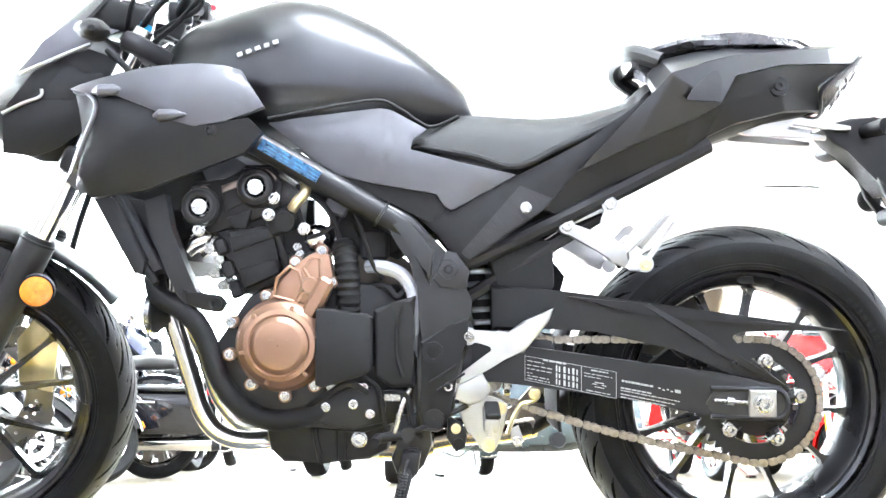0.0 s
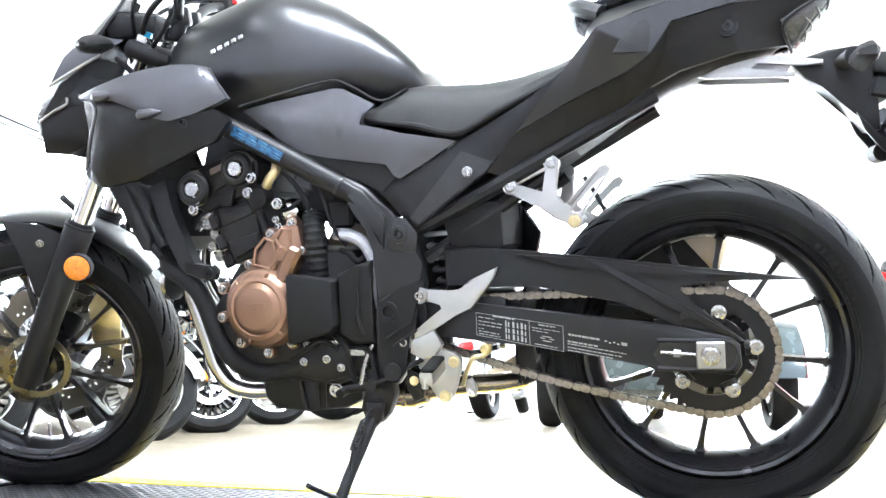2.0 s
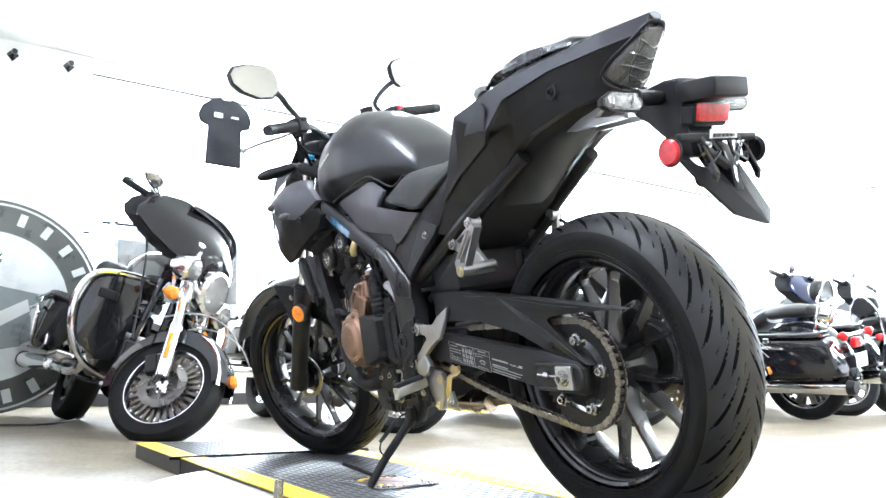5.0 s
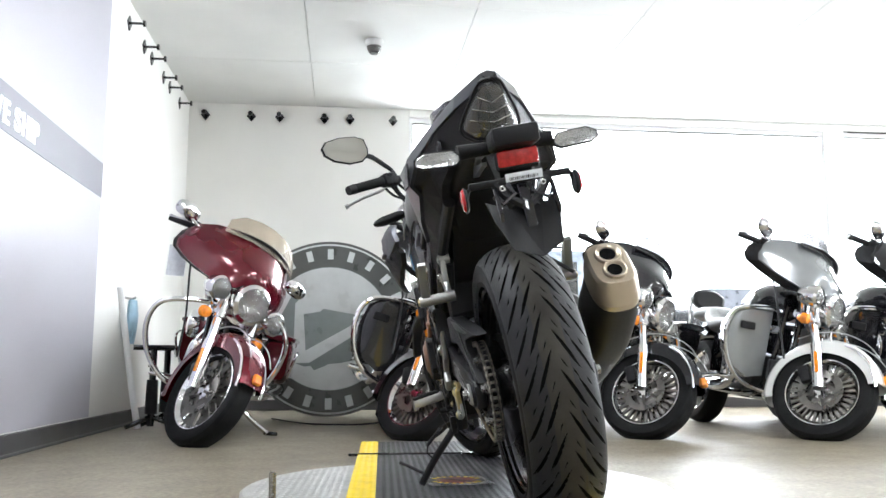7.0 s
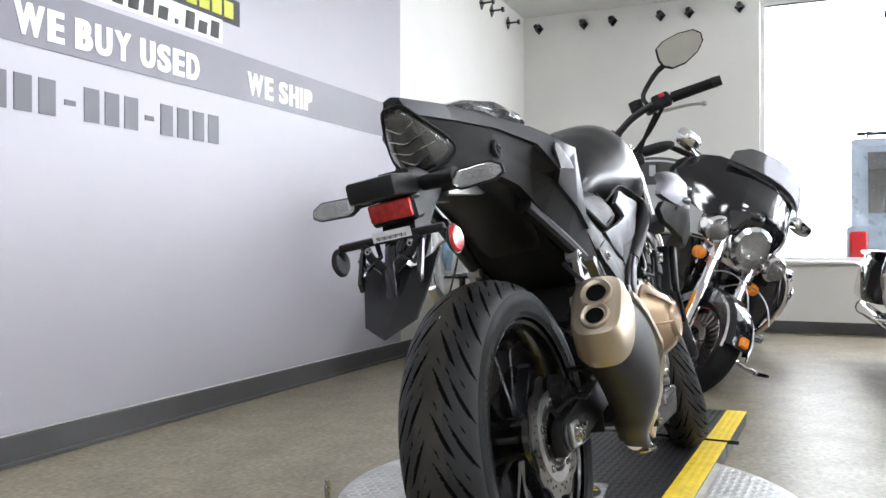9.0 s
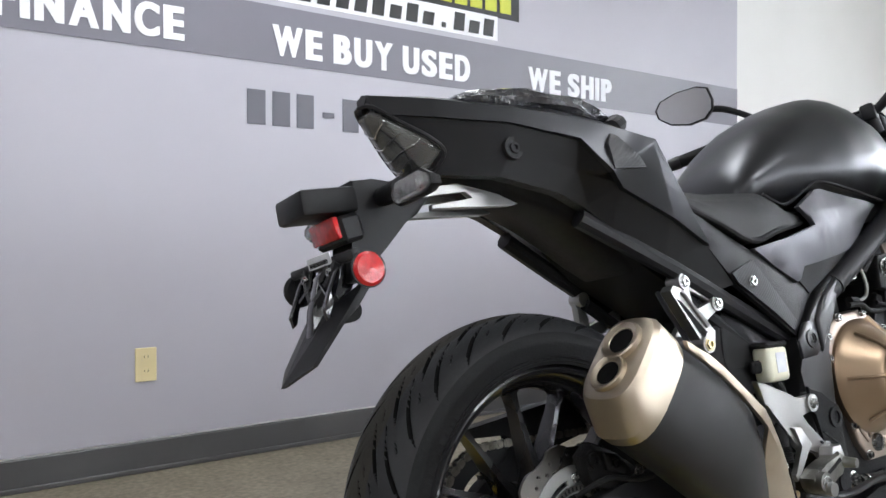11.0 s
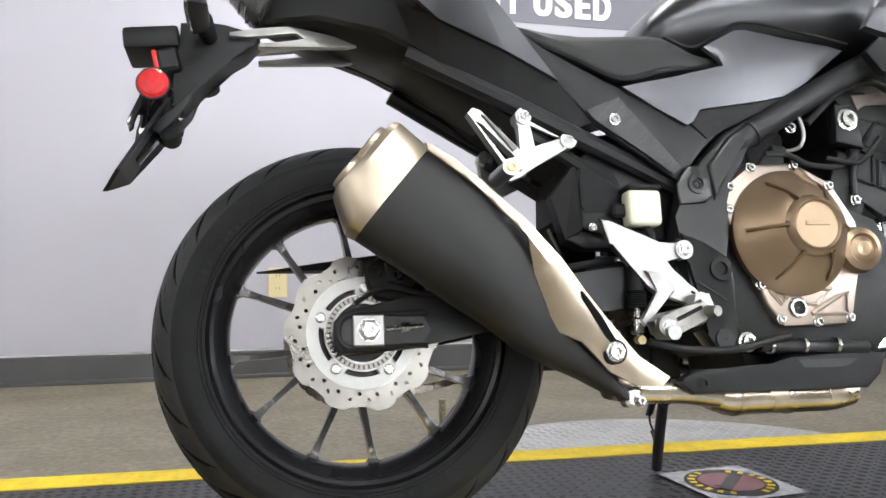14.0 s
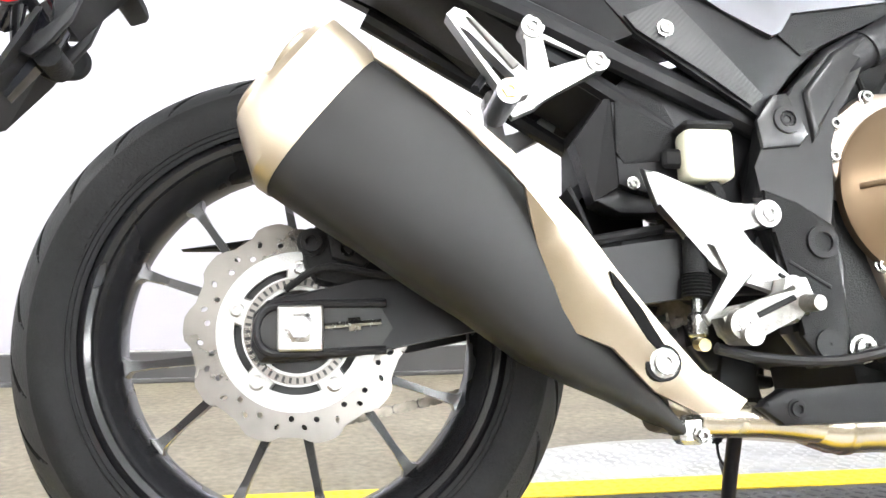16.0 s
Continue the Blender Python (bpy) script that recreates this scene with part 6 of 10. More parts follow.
# ---- the motorcycle: engine, exhaust, controls, front end ----
# engine
eng = mp("engine", prism(B(), [(-0.92, 0.33), (-0.935, 0.42), (-0.88, 0.50), (-0.80, 0.53), (-0.64, 0.52), (-0.60, 0.46), (-0.585, 0.38), (-0.60, 0.29), (-0.68, 0.265), (-0.86, 0.28)], -0.135, 0.135, 0.012), CASE, "black twin-cylinder engine with bronze covers")
CYL = [(-0.897, 0.50), (-0.925, 0.57), (-0.945, 0.615), (-0.84, 0.655), (-0.825, 0.60), (-0.805, 0.53)]
mp("cylinder_block", prism(B(), CYL, -0.118, 0.118, 0.006), CASE, "", eng)
mp("block_panel", prism(B(), [(-0.922, 0.612), (-0.905, 0.556), (-0.888, 0.510), (-0.824, 0.540), (-0.838, 0.595), (-0.850, 0.625)], -0.116, -0.128, 0.004, 3), CASE, "", eng)
mp("block_step", prism(B(), [(-0.917, 0.600), (-0.910, 0.575), (-0.840, 0.600), (-0.846, 0.618)], -0.126, -0.132, 0.003), CASE, "", eng)
mp("block_step", prism(B(), [(-0.900, 0.545), (-0.888, 0.512), (-0.828, 0.540), (-0.836, 0.562)], -0.126, -0.131, 0.003), CASE, "", eng)
for q, (u, w) in enumerate(((-0.932, 0.585), (-0.918, 0.545), (-0.905, 0.51))):
    mp("block_lug", box(B(), (u, -0.121, w), (0.022, 0.012, 0.030), 0.004, Matrix.Rotation(radians(-21), 3, "Y")), CASE, "", eng)
mp("block_tube", cyl(B(), (-0.842, -0.122, 0.628), (-0.815, -0.122, 0.545), 0.008, seg=10), CASE, "", eng)
mp("plug_guard", prism(B(), [(-0.918, 0.634), (-0.905, 0.615), (-0.885, 0.616), (-0.876, 0.648), (-0.900, 0.640)], -0.128, -0.140, 0.003), GRAINED, "", eng)
mp("intake_dome", lathe(B(), [(0.001, -0.135), (0.012, -0.133), (0.022, -0.124), (0.026, -0.112), (0.026, -0.06), (0.001, -0.06)], (-0.766, 0, 0.600), 28, close=False), CHROME, "polished intake fitting", eng)
for u, w in ((-0.80, 0.585), (-0.795, 0.572), (-0.735, 0.575), (-0.728, 0.598)):
    mp("fitting_nut", bolt(B(), (u, -0.118, w), (0, -1, 0), 0.0065, 0.008, 6), BOLT, "", eng)
HEAD = [(-0.950, 0.605), (-0.985, 0.625), (-1.000, 0.660), (-0.985, 0.690), (-0.92, 0.695), (-0.895, 0.722), (-0.845, 0.724), (-0.825, 0.695), (-0.830, 0.645)]
mp("cylinder_head", prism(B(), HEAD, -0.130, 0.130, 0.008), CASE, "", eng)
for o in ([(-0.996, 0.660), (-0.985, 0.682), (-0.960, 0.690), (-0.940, 0.676), (-0.934, 0.655), (-0.945, 0.650), (-0.948, 0.668), (-0.962, 0.676), (-0.978, 0.672), (-0.986, 0.655)], [(-0.897, 0.690), (-0.890, 0.712), (-0.870, 0.722), (-0.850, 0.718), (-0.834, 0.704), (-0.840, 0.688), (-0.848, 0.690), (-0.852, 0.702), (-0.868, 0.708), (-0.882, 0.702), (-0.887, 0.686)], [(-0.930, 0.690), (-0.902, 0.700), (-0.900, 0.688), (-0.929, 0.677)]):
    mp("head_rim", prism(B(), o, -0.128, -0.137, 0.002), HEADRIM, "brown-grey head rim", eng)
mp("head_bridge", prism(B(), [(-0.930, 0.678), (-0.900, 0.688), (-0.892, 0.660), (-0.922, 0.645)], -0.128, -0.134, 0.003), CASE, "", eng)
mp("head_cover", prism(B(), [(-1.003, 0.672), (-0.985, 0.700), (-0.915, 0.700), (-0.895, 0.728), (-0.85, 0.730), (-0.83, 0.712), (-0.86, 0.68), (-0.96, 0.66)], -0.120, 0.132, 0.004), CASE, "", eng)
for u, w in ((-0.964, 0.652), (-0.868, 0.686)):
    mp("cam_housing", lathe(B(), [(0.018, -0.150), (0.030, -0.148), (0.034, -0.142), (0.034, -0.128), (0.018, -0.128)], (u, 0, w), 32), CASE, "", eng)
    mp("cam_bush", lathe(B(), [(0.001, -0.151), (0.0135, -0.151), (0.017, -0.146), (0.017, -0.140), (0.001, -0.140)], (u, 0, w), 28, close=False), BOLT, "bright cam end cap", eng)
    mp("cam_ring", lathe(B(), [(0.019, -0.1505), (0.022, -0.1515), (0.025, -0.1505), (0.022, -0.147)], (u, 0, w), 28), RIM, "", eng)
for u, w in ((-0.966, 0.612), (-0.838, 0.668), (-0.846, 0.639), (-0.955, 0.63), (-0.785, 0.615)):
    mp("head_bolt", bolt(B(), (u, -0.140, w), (0, -1, 0), 0.009, 0.008), BOLT, "", eng)
mp("sensor", cyl(B(), (-0.815, -0.125, 0.632), (-0.815, -0.160, 0.626), 0.021, 0.017, 18), GRAINED, "", eng)
mp("sensor_base", box(B(), (-0.822, -0.128, 0.632), (0.066, 0.014, 0.048), 0.006, Matrix.Rotation(radians(-20), 3, "Y")), CASE, "", eng)
mp("water_pipe", tube(B(), [(-0.806, -0.140, 0.648), (-0.796, -0.146, 0.662), (-0.783, -0.145, 0.677), (-0.786, -0.13, 0.70)], 0.0095, 12), GOLD, "", eng)
# generator cover
GC = (-0.817, 0, 0.418)
gen = mp("generator_cover", lathe(B(), [(0.080, -0.125), (0.080, -0.152), (0.074, -0.160), (0.072, -0.166), (0.064, -0.171), (0.060, -0.178), (0.052, -0.182), (0.049, -0.180), (0.046, -0.182), (0.041, -0.1885), (0.037, -0.190), (0.001, -0.190)], GC, 64, close=False), BRONZE, "bronze round generator cover", eng)
for k in range(6):
    a = radians(12 + 60 * k)
    mp("cover_rib", box(B(), (GC[0] + 0.062 * math.cos(a), -0.174, GC[2] + 0.062 * math.sin(a)), (0.016, 0.008, 0.007), 0.002, Matrix.Rotation(-a, 3, "Y")), BRONZE, "", gen)
mp("print_bar", box(B(), (GC[0], -0.1906, GC[2] + 0.008), (0.045, 0.0012, 0.004)), BRONZE, "", gen)
UPC = [(-0.850, 0.476), (-0.838, 0.505), (-0.818, 0.535), (-0.795, 0.552), (-0.775, 0.570), (-0.755, 0.577), (-0.738, 0.570), (-0.731, 0.535), (-0.735, 0.512), (-0.742, 0.495), (-0.752, 0.470), (-0.79, 0.45)]
mp("upper_case", prism(B(), UPC, -0.122, -0.154, 0.006), BRONZE, "", gen)
mp("case_arm", box(B(), (-0.757, -0.160, 0.497), (0.028, 0.018, 0.075), 0.006, Matrix.Rotation(radians(28), 3, "Y")), BRONZE, "", gen)
for o in ([(-0.832, 0.500), (-0.826, 0.530), (-0.806, 0.550), (-0.790, 0.542), (-0.783, 0.518), (-0.796, 0.490)], [(-0.783, 0.548), (-0.770, 0.566), (-0.754, 0.563), (-0.753, 0.530), (-0.768, 0.524)], [(-0.795, 0.482), (-0.783, 0.505), (-0.766, 0.508), (-0.752, 0.500), (-0.756, 0.480)]):
    mp("case_web", tube(B(), [(u, -0.1565, w) for u, w in o + o[:1]], 0.0032, 6, n=1), BRONZE, "", gen)
mp("case_boss", lathe(B(), [(0.001, -0.163), (0.013, -0.163), (0.015, -0.158), (0.015, -0.15), (0.001, -0.15)], (-0.770, 0, 0.518), 24, close=False), BRONZE, "", gen)
for u, w in ((-0.846, 0.500), (-0.797, 0.558), (-0.752, 0.577), (-0.735, 0.524), (-0.905, 0.455), (-0.908, 0.400), (-0.870, 0.350), (-0.812, 0.330), (-0.762, 0.348)):
    mp("cover_bolt", bolt(B(), (u, -0.150, w), (0, -1, 0), 0.0068, 0.007), BOLT, "", gen)
    mp("cover_lug", cyl(B(), (u, -0.125, w), (u, -0.150, w), 0.011, seg=14), BRONZE, "", gen)
mp("sprocket_cover", prism(B(), [(-0.757, 0.478), (-0.748, 0.480), (-0.675, 0.470), (-0.664, 0.464), (-0.662, 0.384), (-0.672, 0.370), (-0.745, 0.348), (-0.757, 0.352)], -0.125, -0.180, 0.006, 2), GRAINED, "black plastic sprocket cover", eng)
mp("side_plastic", prism(B(), [(-0.662, 0.477), (-0.625, 0.492), (-0.591, 0.502), (-0.594, 0.468), (-0.601, 0.431), (-0.594, 0.385), (-0.590, 0.348), (-0.632, 0.347), (-0.660, 0.366)], -0.120, -0.160, 0.008, 3), GRAINED, "black plastic splash panel", eng)
for a, c in (((-0.615, 0.485), (-0.622, 0.425)), ((-0.622, 0.425), (-0.612, 0.365))):
    mp("panel_rib", tube(B(), [(a[0], -0.161, a[1]), ((a[0] + c[0]) / 2 - 0.004, -0.163, (a[1] + c[1]) / 2), (c[0], -0.161, c[1])], 0.004, 6), GRAINED, "", eng)
mp("oil_pan", prism(B(), [(-0.858, 0.290), (-0.780, 0.290), (-0.63, 0.298), (-0.640, 0.232), (-0.672, 0.216), (-0.753, 0.209), (-0.822, 0.210), (-0.846, 0.232)], -0.108, 0.085, 0.010, 2), CASE, "", eng)
mp("pan_lip", prism(B(), [(-0.850, 0.300), (-0.780, 0.300), (-0.64, 0.304), (-0.642, 0.290), (-0.690, 0.270), (-0.770, 0.277), (-0.842, 0.286)], -0.104, -0.118, 0.004), CASE, "", eng)
mp("pan_edge", tube(B(), [(-0.768, -0.110, 0.282), (-0.764, -0.112, 0.250), (-0.756, -0.110, 0.214)], 0.005, 8), CASE, "", eng)
mp("lower_case", prism(B(), [(-0.785, 0.290), (-0.755, 0.325), (-0.69, 0.350), (-0.662, 0.346), (-0.640, 0.318), (-0.645, 0.285), (-0.70, 0.272)], -0.10, -0.140, 0.006), CASE, "", eng)
for u, w in ((-0.744, 0.311), (-0.697, 0.316), (-0.680, 0.345), (-0.735, 0.345), (-0.668, 0.300)):
    mp("case_bolt", bolt(B(), (u, -0.140, w), (0, -1, 0), 0.0065, 0.006), BOLT, "", eng)
mp("drain_bolt", bolt(B(), (-0.688, -0.120, 0.254), (0, -1, 0), 0.0115, 0.009), BOLT, "bright drain bolt", eng)
for q in range(2):
    mp("pan_rib", box(B(), (-0.728 + 0.016 * q, -0.109, 0.245), (0.005, 0.006, 0.060), 0.002), CASE, "", eng)
for pts, r in (([(-0.79, -0.128, 0.300), (-0.745, -0.142, 0.330), (-0.705, -0.146, 0.352), (-0.672, -0.142, 0.335)], 0.006), ([(-0.680, -0.142, 0.362), (-0.655, -0.148, 0.345), (-0.648, -0.146, 0.31), (-0.640, -0.140, 0.27)], 0.005), ([(-0.648, -0.142, 0.335), (-0.615, -0.148, 0.338), (-0.603, -0.148, 0.325), (-0.595, -0.146, 0.285), (-0.580, -0.140, 0.262)], 0.0055)):
    mp("engine_wire", tube(B(), pts, r, 8), GRAINED, "", eng)
mp("wire_clip", box(B(), (-0.630, -0.148, 0.330), (0.030, 0.006, 0.014), 0.002), BOLT, "", eng)
# clutch side
CC = (-0.700, 0, 0.468)
FL = [(-0.585, 0.500), (-0.590, 0.545), (-0.640, 0.583), (-0.722, 0.590), (-0.79, 0.555), (-0.830, 0.49), (-0.832, 0.43), (-0.805, 0.335), (-0.79, 0.318), (-0.675, 0.315), (-0.645, 0.35), (-0.62, 0.43)]
clu = mp("clutch_cover", prism(B(), FL, 0.118, 0.150, 0.006), CASTBR, "pale bronze clutch cover", eng)
mp("clutch_dome", lathe(B(), [(0.105, 0.145), (0.105, 0.156), (0.097, 0.166), (0.090, 0.170), (0.066, 0.205), (0.050, 0.214), (0.046, 0.222), (0.040, 0.226), (0.036, 0.223), (0.001, 0.223)], CC, 64, close=False), BRONZE_WARM, "", clu)
for k in range(6):
    a = radians(60 * k)
    b = B()
    tube(b, [(CC[0] + r * math.cos(a), v, CC[2] + r * math.sin(a)) for r, v in ((0.048, 0.221), (0.068, 0.204), (0.092, 0.171))], 0.0032, 8, n=2)
    mp("dome_rib", b, BRONZE_WARM, "", clu)
for u, w in ((-0.593, 0.507), (-0.598, 0.545), (-0.640, 0.578), (-0.720, 0.584), (-0.617, 0.435), (-0.637, 0.383), (-0.668, 0.327), (-0.735, 0.322), (-0.795, 0.328), (-0.783, 0.550)):
    mp("cover_bolt", bolt(B(), (u, 0.150, w), (0, 1, 0), 0.0068, 0.007), BOLT, "", clu)
for o in ([(-0.648, 0.395), (-0.672, 0.385), (-0.682, 0.360), (-0.672, 0.352), (-0.655, 0.372)], [(-0.700, 0.378), (-0.765, 0.375), (-0.735, 0.350), (-0.715, 0.352)], [(-0.725, 0.335), (-0.775, 0.362), (-0.795, 0.370), (-0.790, 0.335)]):
    mp("cover_web", tube(B(), [(u, 0.151, w) for u, w in o + o[:1]], 0.0042, 6, n=1), CASTBR, "", clu)
mp("sight_rim", lathe(B(), [(0.011, 0.156), (0.015, 0.156), (0.017, 0.150), (0.011, 0.150)], (-0.700, 0, 0.345), 28), BOLT, "", clu)
mp("sight_glass", lathe(B(), [(0.001, 0.1535), (0.011, 0.1525), (0.011, 0.149), (0.001, 0.149)], (-0.700, 0, 0.345), 24, close=False), CORE, "dark oil sight glass", clu)
mp("dome_mark", box(B(), (CC[0], 0.2236, CC[2] + 0.002), (0.042, 0.0015, 0.006), 0.0005), BRONZE_WARM, "", clu)
mp("oil_filter", lathe(B(), [(0.001, 0.168), (0.012, 0.170), (0.022, 0.166), (0.026, 0.170), (0.036, 0.166), (0.040, 0.150), (0.040, 0.12), (0.001, 0.12)], (-0.822, 0, 0.440), 36, close=False), BRONZE_WARM, "", clu)
mp("clutch_arm", cyl(B(), (-0.722, 0.152, 0.570), (-0.738, 0.178, 0.532), 0.012, 0.010, 16), BRONZE_WARM, "", clu)
mp("clutch_wire", tube(B(), [(-0.66, 0.165, 0.598), (-0.70, 0.165, 0.598), (-0.76, 0.15, 0.585), (-0.84, 0.14, 0.60), (-0.95, 0.12, 0.72)], 0.005, 8), GRAINED, "", eng)
for u, w in ((-0.955, 0.640), (-0.835, 0.668)):
    mp("head_bracket", prism(B(), [(u - 0.03, w - 0.05), (u + 0.025, w - 0.04), (u + 0.02, w + 0.025), (u - 0.02, w + 0.03)], 0.125, 0.150, 0.006), CASE, "", eng)
    mp("head_bolt", bolt(B(), (u, 0.150, w), (0, 1, 0), 0.016, 0.010), BOLT, "", eng)
mp("cover_plate", prism(B(), [(-0.86, 0.50), (-0.905, 0.60), (-0.83, 0.62), (-0.79, 0.53)], 0.110, 0.128, 0.006), CASE, "", eng)

# right side of the block
blk = mp("block_cover", prism(B(), [(-0.835, 0.555), (-0.850, 0.640), (-0.945, 0.610), (-0.930, 0.520), (-0.90, 0.50), (-0.862, 0.53)], 0.116, 0.130, 0.005), CASE, "", eng)
for o in ([(-0.852, 0.570), (-0.862, 0.620), (-0.895, 0.610), (-0.888, 0.558)], [(-0.900, 0.556), (-0.906, 0.602), (-0.935, 0.592), (-0.925, 0.545)]):
    mp("cover_rim", tube(B(), [(u, 0.131, w) for u, w in o + o[:1]], 0.004, 6, n=1), FRAME, "", blk)
mp("post", cyl(B(), (-0.845, 0.132, 0.540), (-0.856, 0.132, 0.650), 0.007, seg=10), FRAME, "", blk)
mp("head_rim", prism(B(), [(-0.87, 0.690), (-0.86, 0.718), (-0.93, 0.726), (-0.985, 0.700), (-0.995, 0.675), (-0.98, 0.672), (-0.93, 0.705), (-0.885, 0.702)], 0.128, 0.138, 0.002), HEADRIM, "brown-grey head rim", eng)
mp("oil_pipe", tube(B(), [(-0.735, 0.150, 0.690), (-0.742, 0.158, 0.640), (-0.728, 0.160, 0.612), (-0.690, 0.160, 0.604)], 0.0034, 8), PEGM, "", eng)
mp("pipe_union", cyl(B(), (-0.70, 0.158, 0.604), (-0.675, 0.158, 0.606), 0.009, seg=6), GRAINED, "", eng)
for u, w in ((-0.845, 0.53), (-0.845, 0.655), (-0.94, 0.62), (-0.60, 0.565), (-0.735, 0.655)):
    mp("block_bolt", bolt(B(), (u, 0.134, w), (0, 1, 0), 0.008, 0.007), BOLT, "", eng)
mp("side_wire", tube(B(), [(-0.79, 0.145, 0.600), (-0.83, 0.150, 0.592), (-0.86, 0.148, 0.598), (-0.90, 0.146, 0.64)], 0.0045, 8), GRAINED, "", eng)
mp("linkage", cyl(B(), (-0.625, 0.15, 0.286), (-0.82, 0.15, 0.279), 0.010, seg=12), FRAME, "", eng)
for u in (-0.64, -0.70, -0.76):
    mp("linkage_clip", cyl(B(), (u, 0.15, 0.2845), (u - 0.006, 0.15, 0.2843), 0.013, seg=12), BOLT, "", eng)

# hoses, wires and boxes behind the engine
mp("ribbed_hose", tube(B(), [(-0.720, -0.120, 0.590), (-0.712, -0.135, 0.560), (-0.708, -0.138, 0.51), (-0.708, -0.132, 0.465)], 0.020, 12, n=8, ripple=0.0022), GRAINED, "ribbed black hose")
mp("breather_hose", tube(B(), [(-0.675, -0.115, 0.552), (-0.650, -0.135, 0.550), (-0.617, -0.140, 0.538), (-0.596, -0.138, 0.505), (-0.590, -0.132, 0.455), (-0.588, -0.12, 0.40)], 0.012, 10), HOSE, "grey breather hose")
mp("throttle_body", box(B(), (-0.700, 0.0, 0.62), (0.10, 0.19, 0.085), 0.012, seg=2), CASE, "black throttle bodies")
mp("air_box", prism(B(), [(-0.72, 0.66), (-0.78, 0.70), (-0.72, 0.79), (-0.60, 0.79), (-0.55, 0.70), (-0.56, 0.61), (-0.64, 0.57), (-0.69, 0.59)], -0.105, 0.105, 0.012), GRAINED, "black air box below the tank")
mp("connector", box(B(), (-0.730, -0.128, 0.655), (0.040, 0.022, 0.030), 0.004, Matrix.Rotation(radians(20), 3, "Y")), mat("dark_grey_connector", (0.045, 0.047, 0.055), 0.45))
mp("coil_bracket", box(B(), (-0.665, -0.115, 0.59), (0.05, 0.02, 0.055), 0.006), GRAINED)
for pts, r in (([(-0.80, -0.13, 0.69), (-0.755, -0.14, 0.66), (-0.73, -0.135, 0.62), (-0.722, -0.12, 0.57)], 0.005), ([(-0.70, -0.14, 0.655), (-0.685, -0.145, 0.61), (-0.668, -0.142, 0.56), (-0.65, -0.13, 0.53)], 0.004), ([(-0.78, -0.13, 0.60), (-0.75, -0.14, 0.61), (-0.72, -0.13, 0.64), (-0.69, -0.12, 0.70)], 0.004), ([(-0.665, -0.125, 0.52), (-0.64, -0.14, 0.515), (-0.625, -0.14, 0.50), (-0.61, -0.13, 0.51)], 0.006), ([(-0.96, 0.12, 0.73), (-0.90, 0.145, 0.74), (-0.83, 0.15, 0.72), (-0.76, 0.145, 0.66)], 0.006), ([(-0.66, 0.12, 0.60), (-0.64, 0.14, 0.63), (-0.67, 0.145, 0.66), (-0.74, 0.14, 0.68)], 0.004)):
    mp("wire", tube(B(), pts, r, 8), GRAINED)
mp("starter_motor", cyl(B(), (-0.80, -0.02, 0.60), (-0.80, -0.115, 0.60), 0.03, seg=20), CASE)
mp("battery_box", prism(B(), [(-0.47, 0.585), (-0.43, 0.60), (-0.355, 0.600), (-0.352, 0.52), (-0.362, 0.505), (-0.45, 0.512)], -0.115, 0.115, 0.006), GRAINED, "black battery tray")
tb = mp("tool_case", prism(B(), [(-0.350, 0.592), (-0.374, 0.613), (-0.472, 0.570), (-0.535, 0.540), (-0.55, 0.50), (-0.52, 0.462), (-0.42, 0.462), (-0.355, 0.482)], 0.06, 0.112, 0.006), BLACK, "satin black side box")
mp("case_flank", facets([(-0.350, 0.112, 0.592), (-0.355, 0.112, 0.480), (-0.331, 0.096, 0.466), (-0.312, 0.092, 0.538)], [(0, 1, 2, 3)], 1, 0.03), BLACK, "", tb)
mp("case_foot", prism(B(), [(-0.331, 0.466), (-0.355, 0.484), (-0.43, 0.466), (-0.44, 0.452), (-0.36, 0.452)], 0.06, 0.100, 0.003), BLACK, "", tb)
mp("case_step", prism(B(), [(-0.405, 0.588), (-0.468, 0.562), (-0.472, 0.545), (-0.440, 0.530), (-0.424, 0.550)], 0.110, 0.1155, 0.003), BLACK, "", tb)
mp("case_bolt", bolt(B(), (-0.370, 0.118, 0.482), (0, 1, 0), 0.006, 0.005), BOLT)
shock = mp("rear_shock", cyl(B(), (-0.505, -0.02, 0.60), (-0.462, -0.02, 0.41), 0.022, seg=16), CASE, "rear shock absorber with a grey coil spring")
sp = []
for k in range(7 * 10):
    t = k / 69
    a = 2 * math.pi * 7 * t
    sp.append((-0.499 + 0.036 * t + 0.034 * math.cos(a), -0.02 + 0.036 * math.sin(a), 0.585 - 0.16 * t + 0.006 * math.cos(a)))
mp("coil_spring", tube(B(), sp, 0.0055, 8, n=1), SPRING, "", shock)
mp("inner_guard", prism(B(), [(-0.46, 0.62), (-0.36, 0.66), (-0.24, 0.700), (-0.15, 0.745), (-0.22, 0.690), (-0.33, 0.625), (-0.44, 0.555)], -0.09, 0.09, 0.006), GRAINED)
mp("exhaust_hanger", tube(B(), [(-0.225, 0.105, 0.645), (-0.208, 0.135, 0.615), (-0.195, 0.165, 0.585), (-0.180, 0.190, 0.560)], 0.005, 8), FRAME)

# exhaust
d, nrm = Vector((-0.772, 0, -0.636)), Vector((-0.636, 0, 0.772))
C0 = Vector((-0.025, 0.230, 0.504))


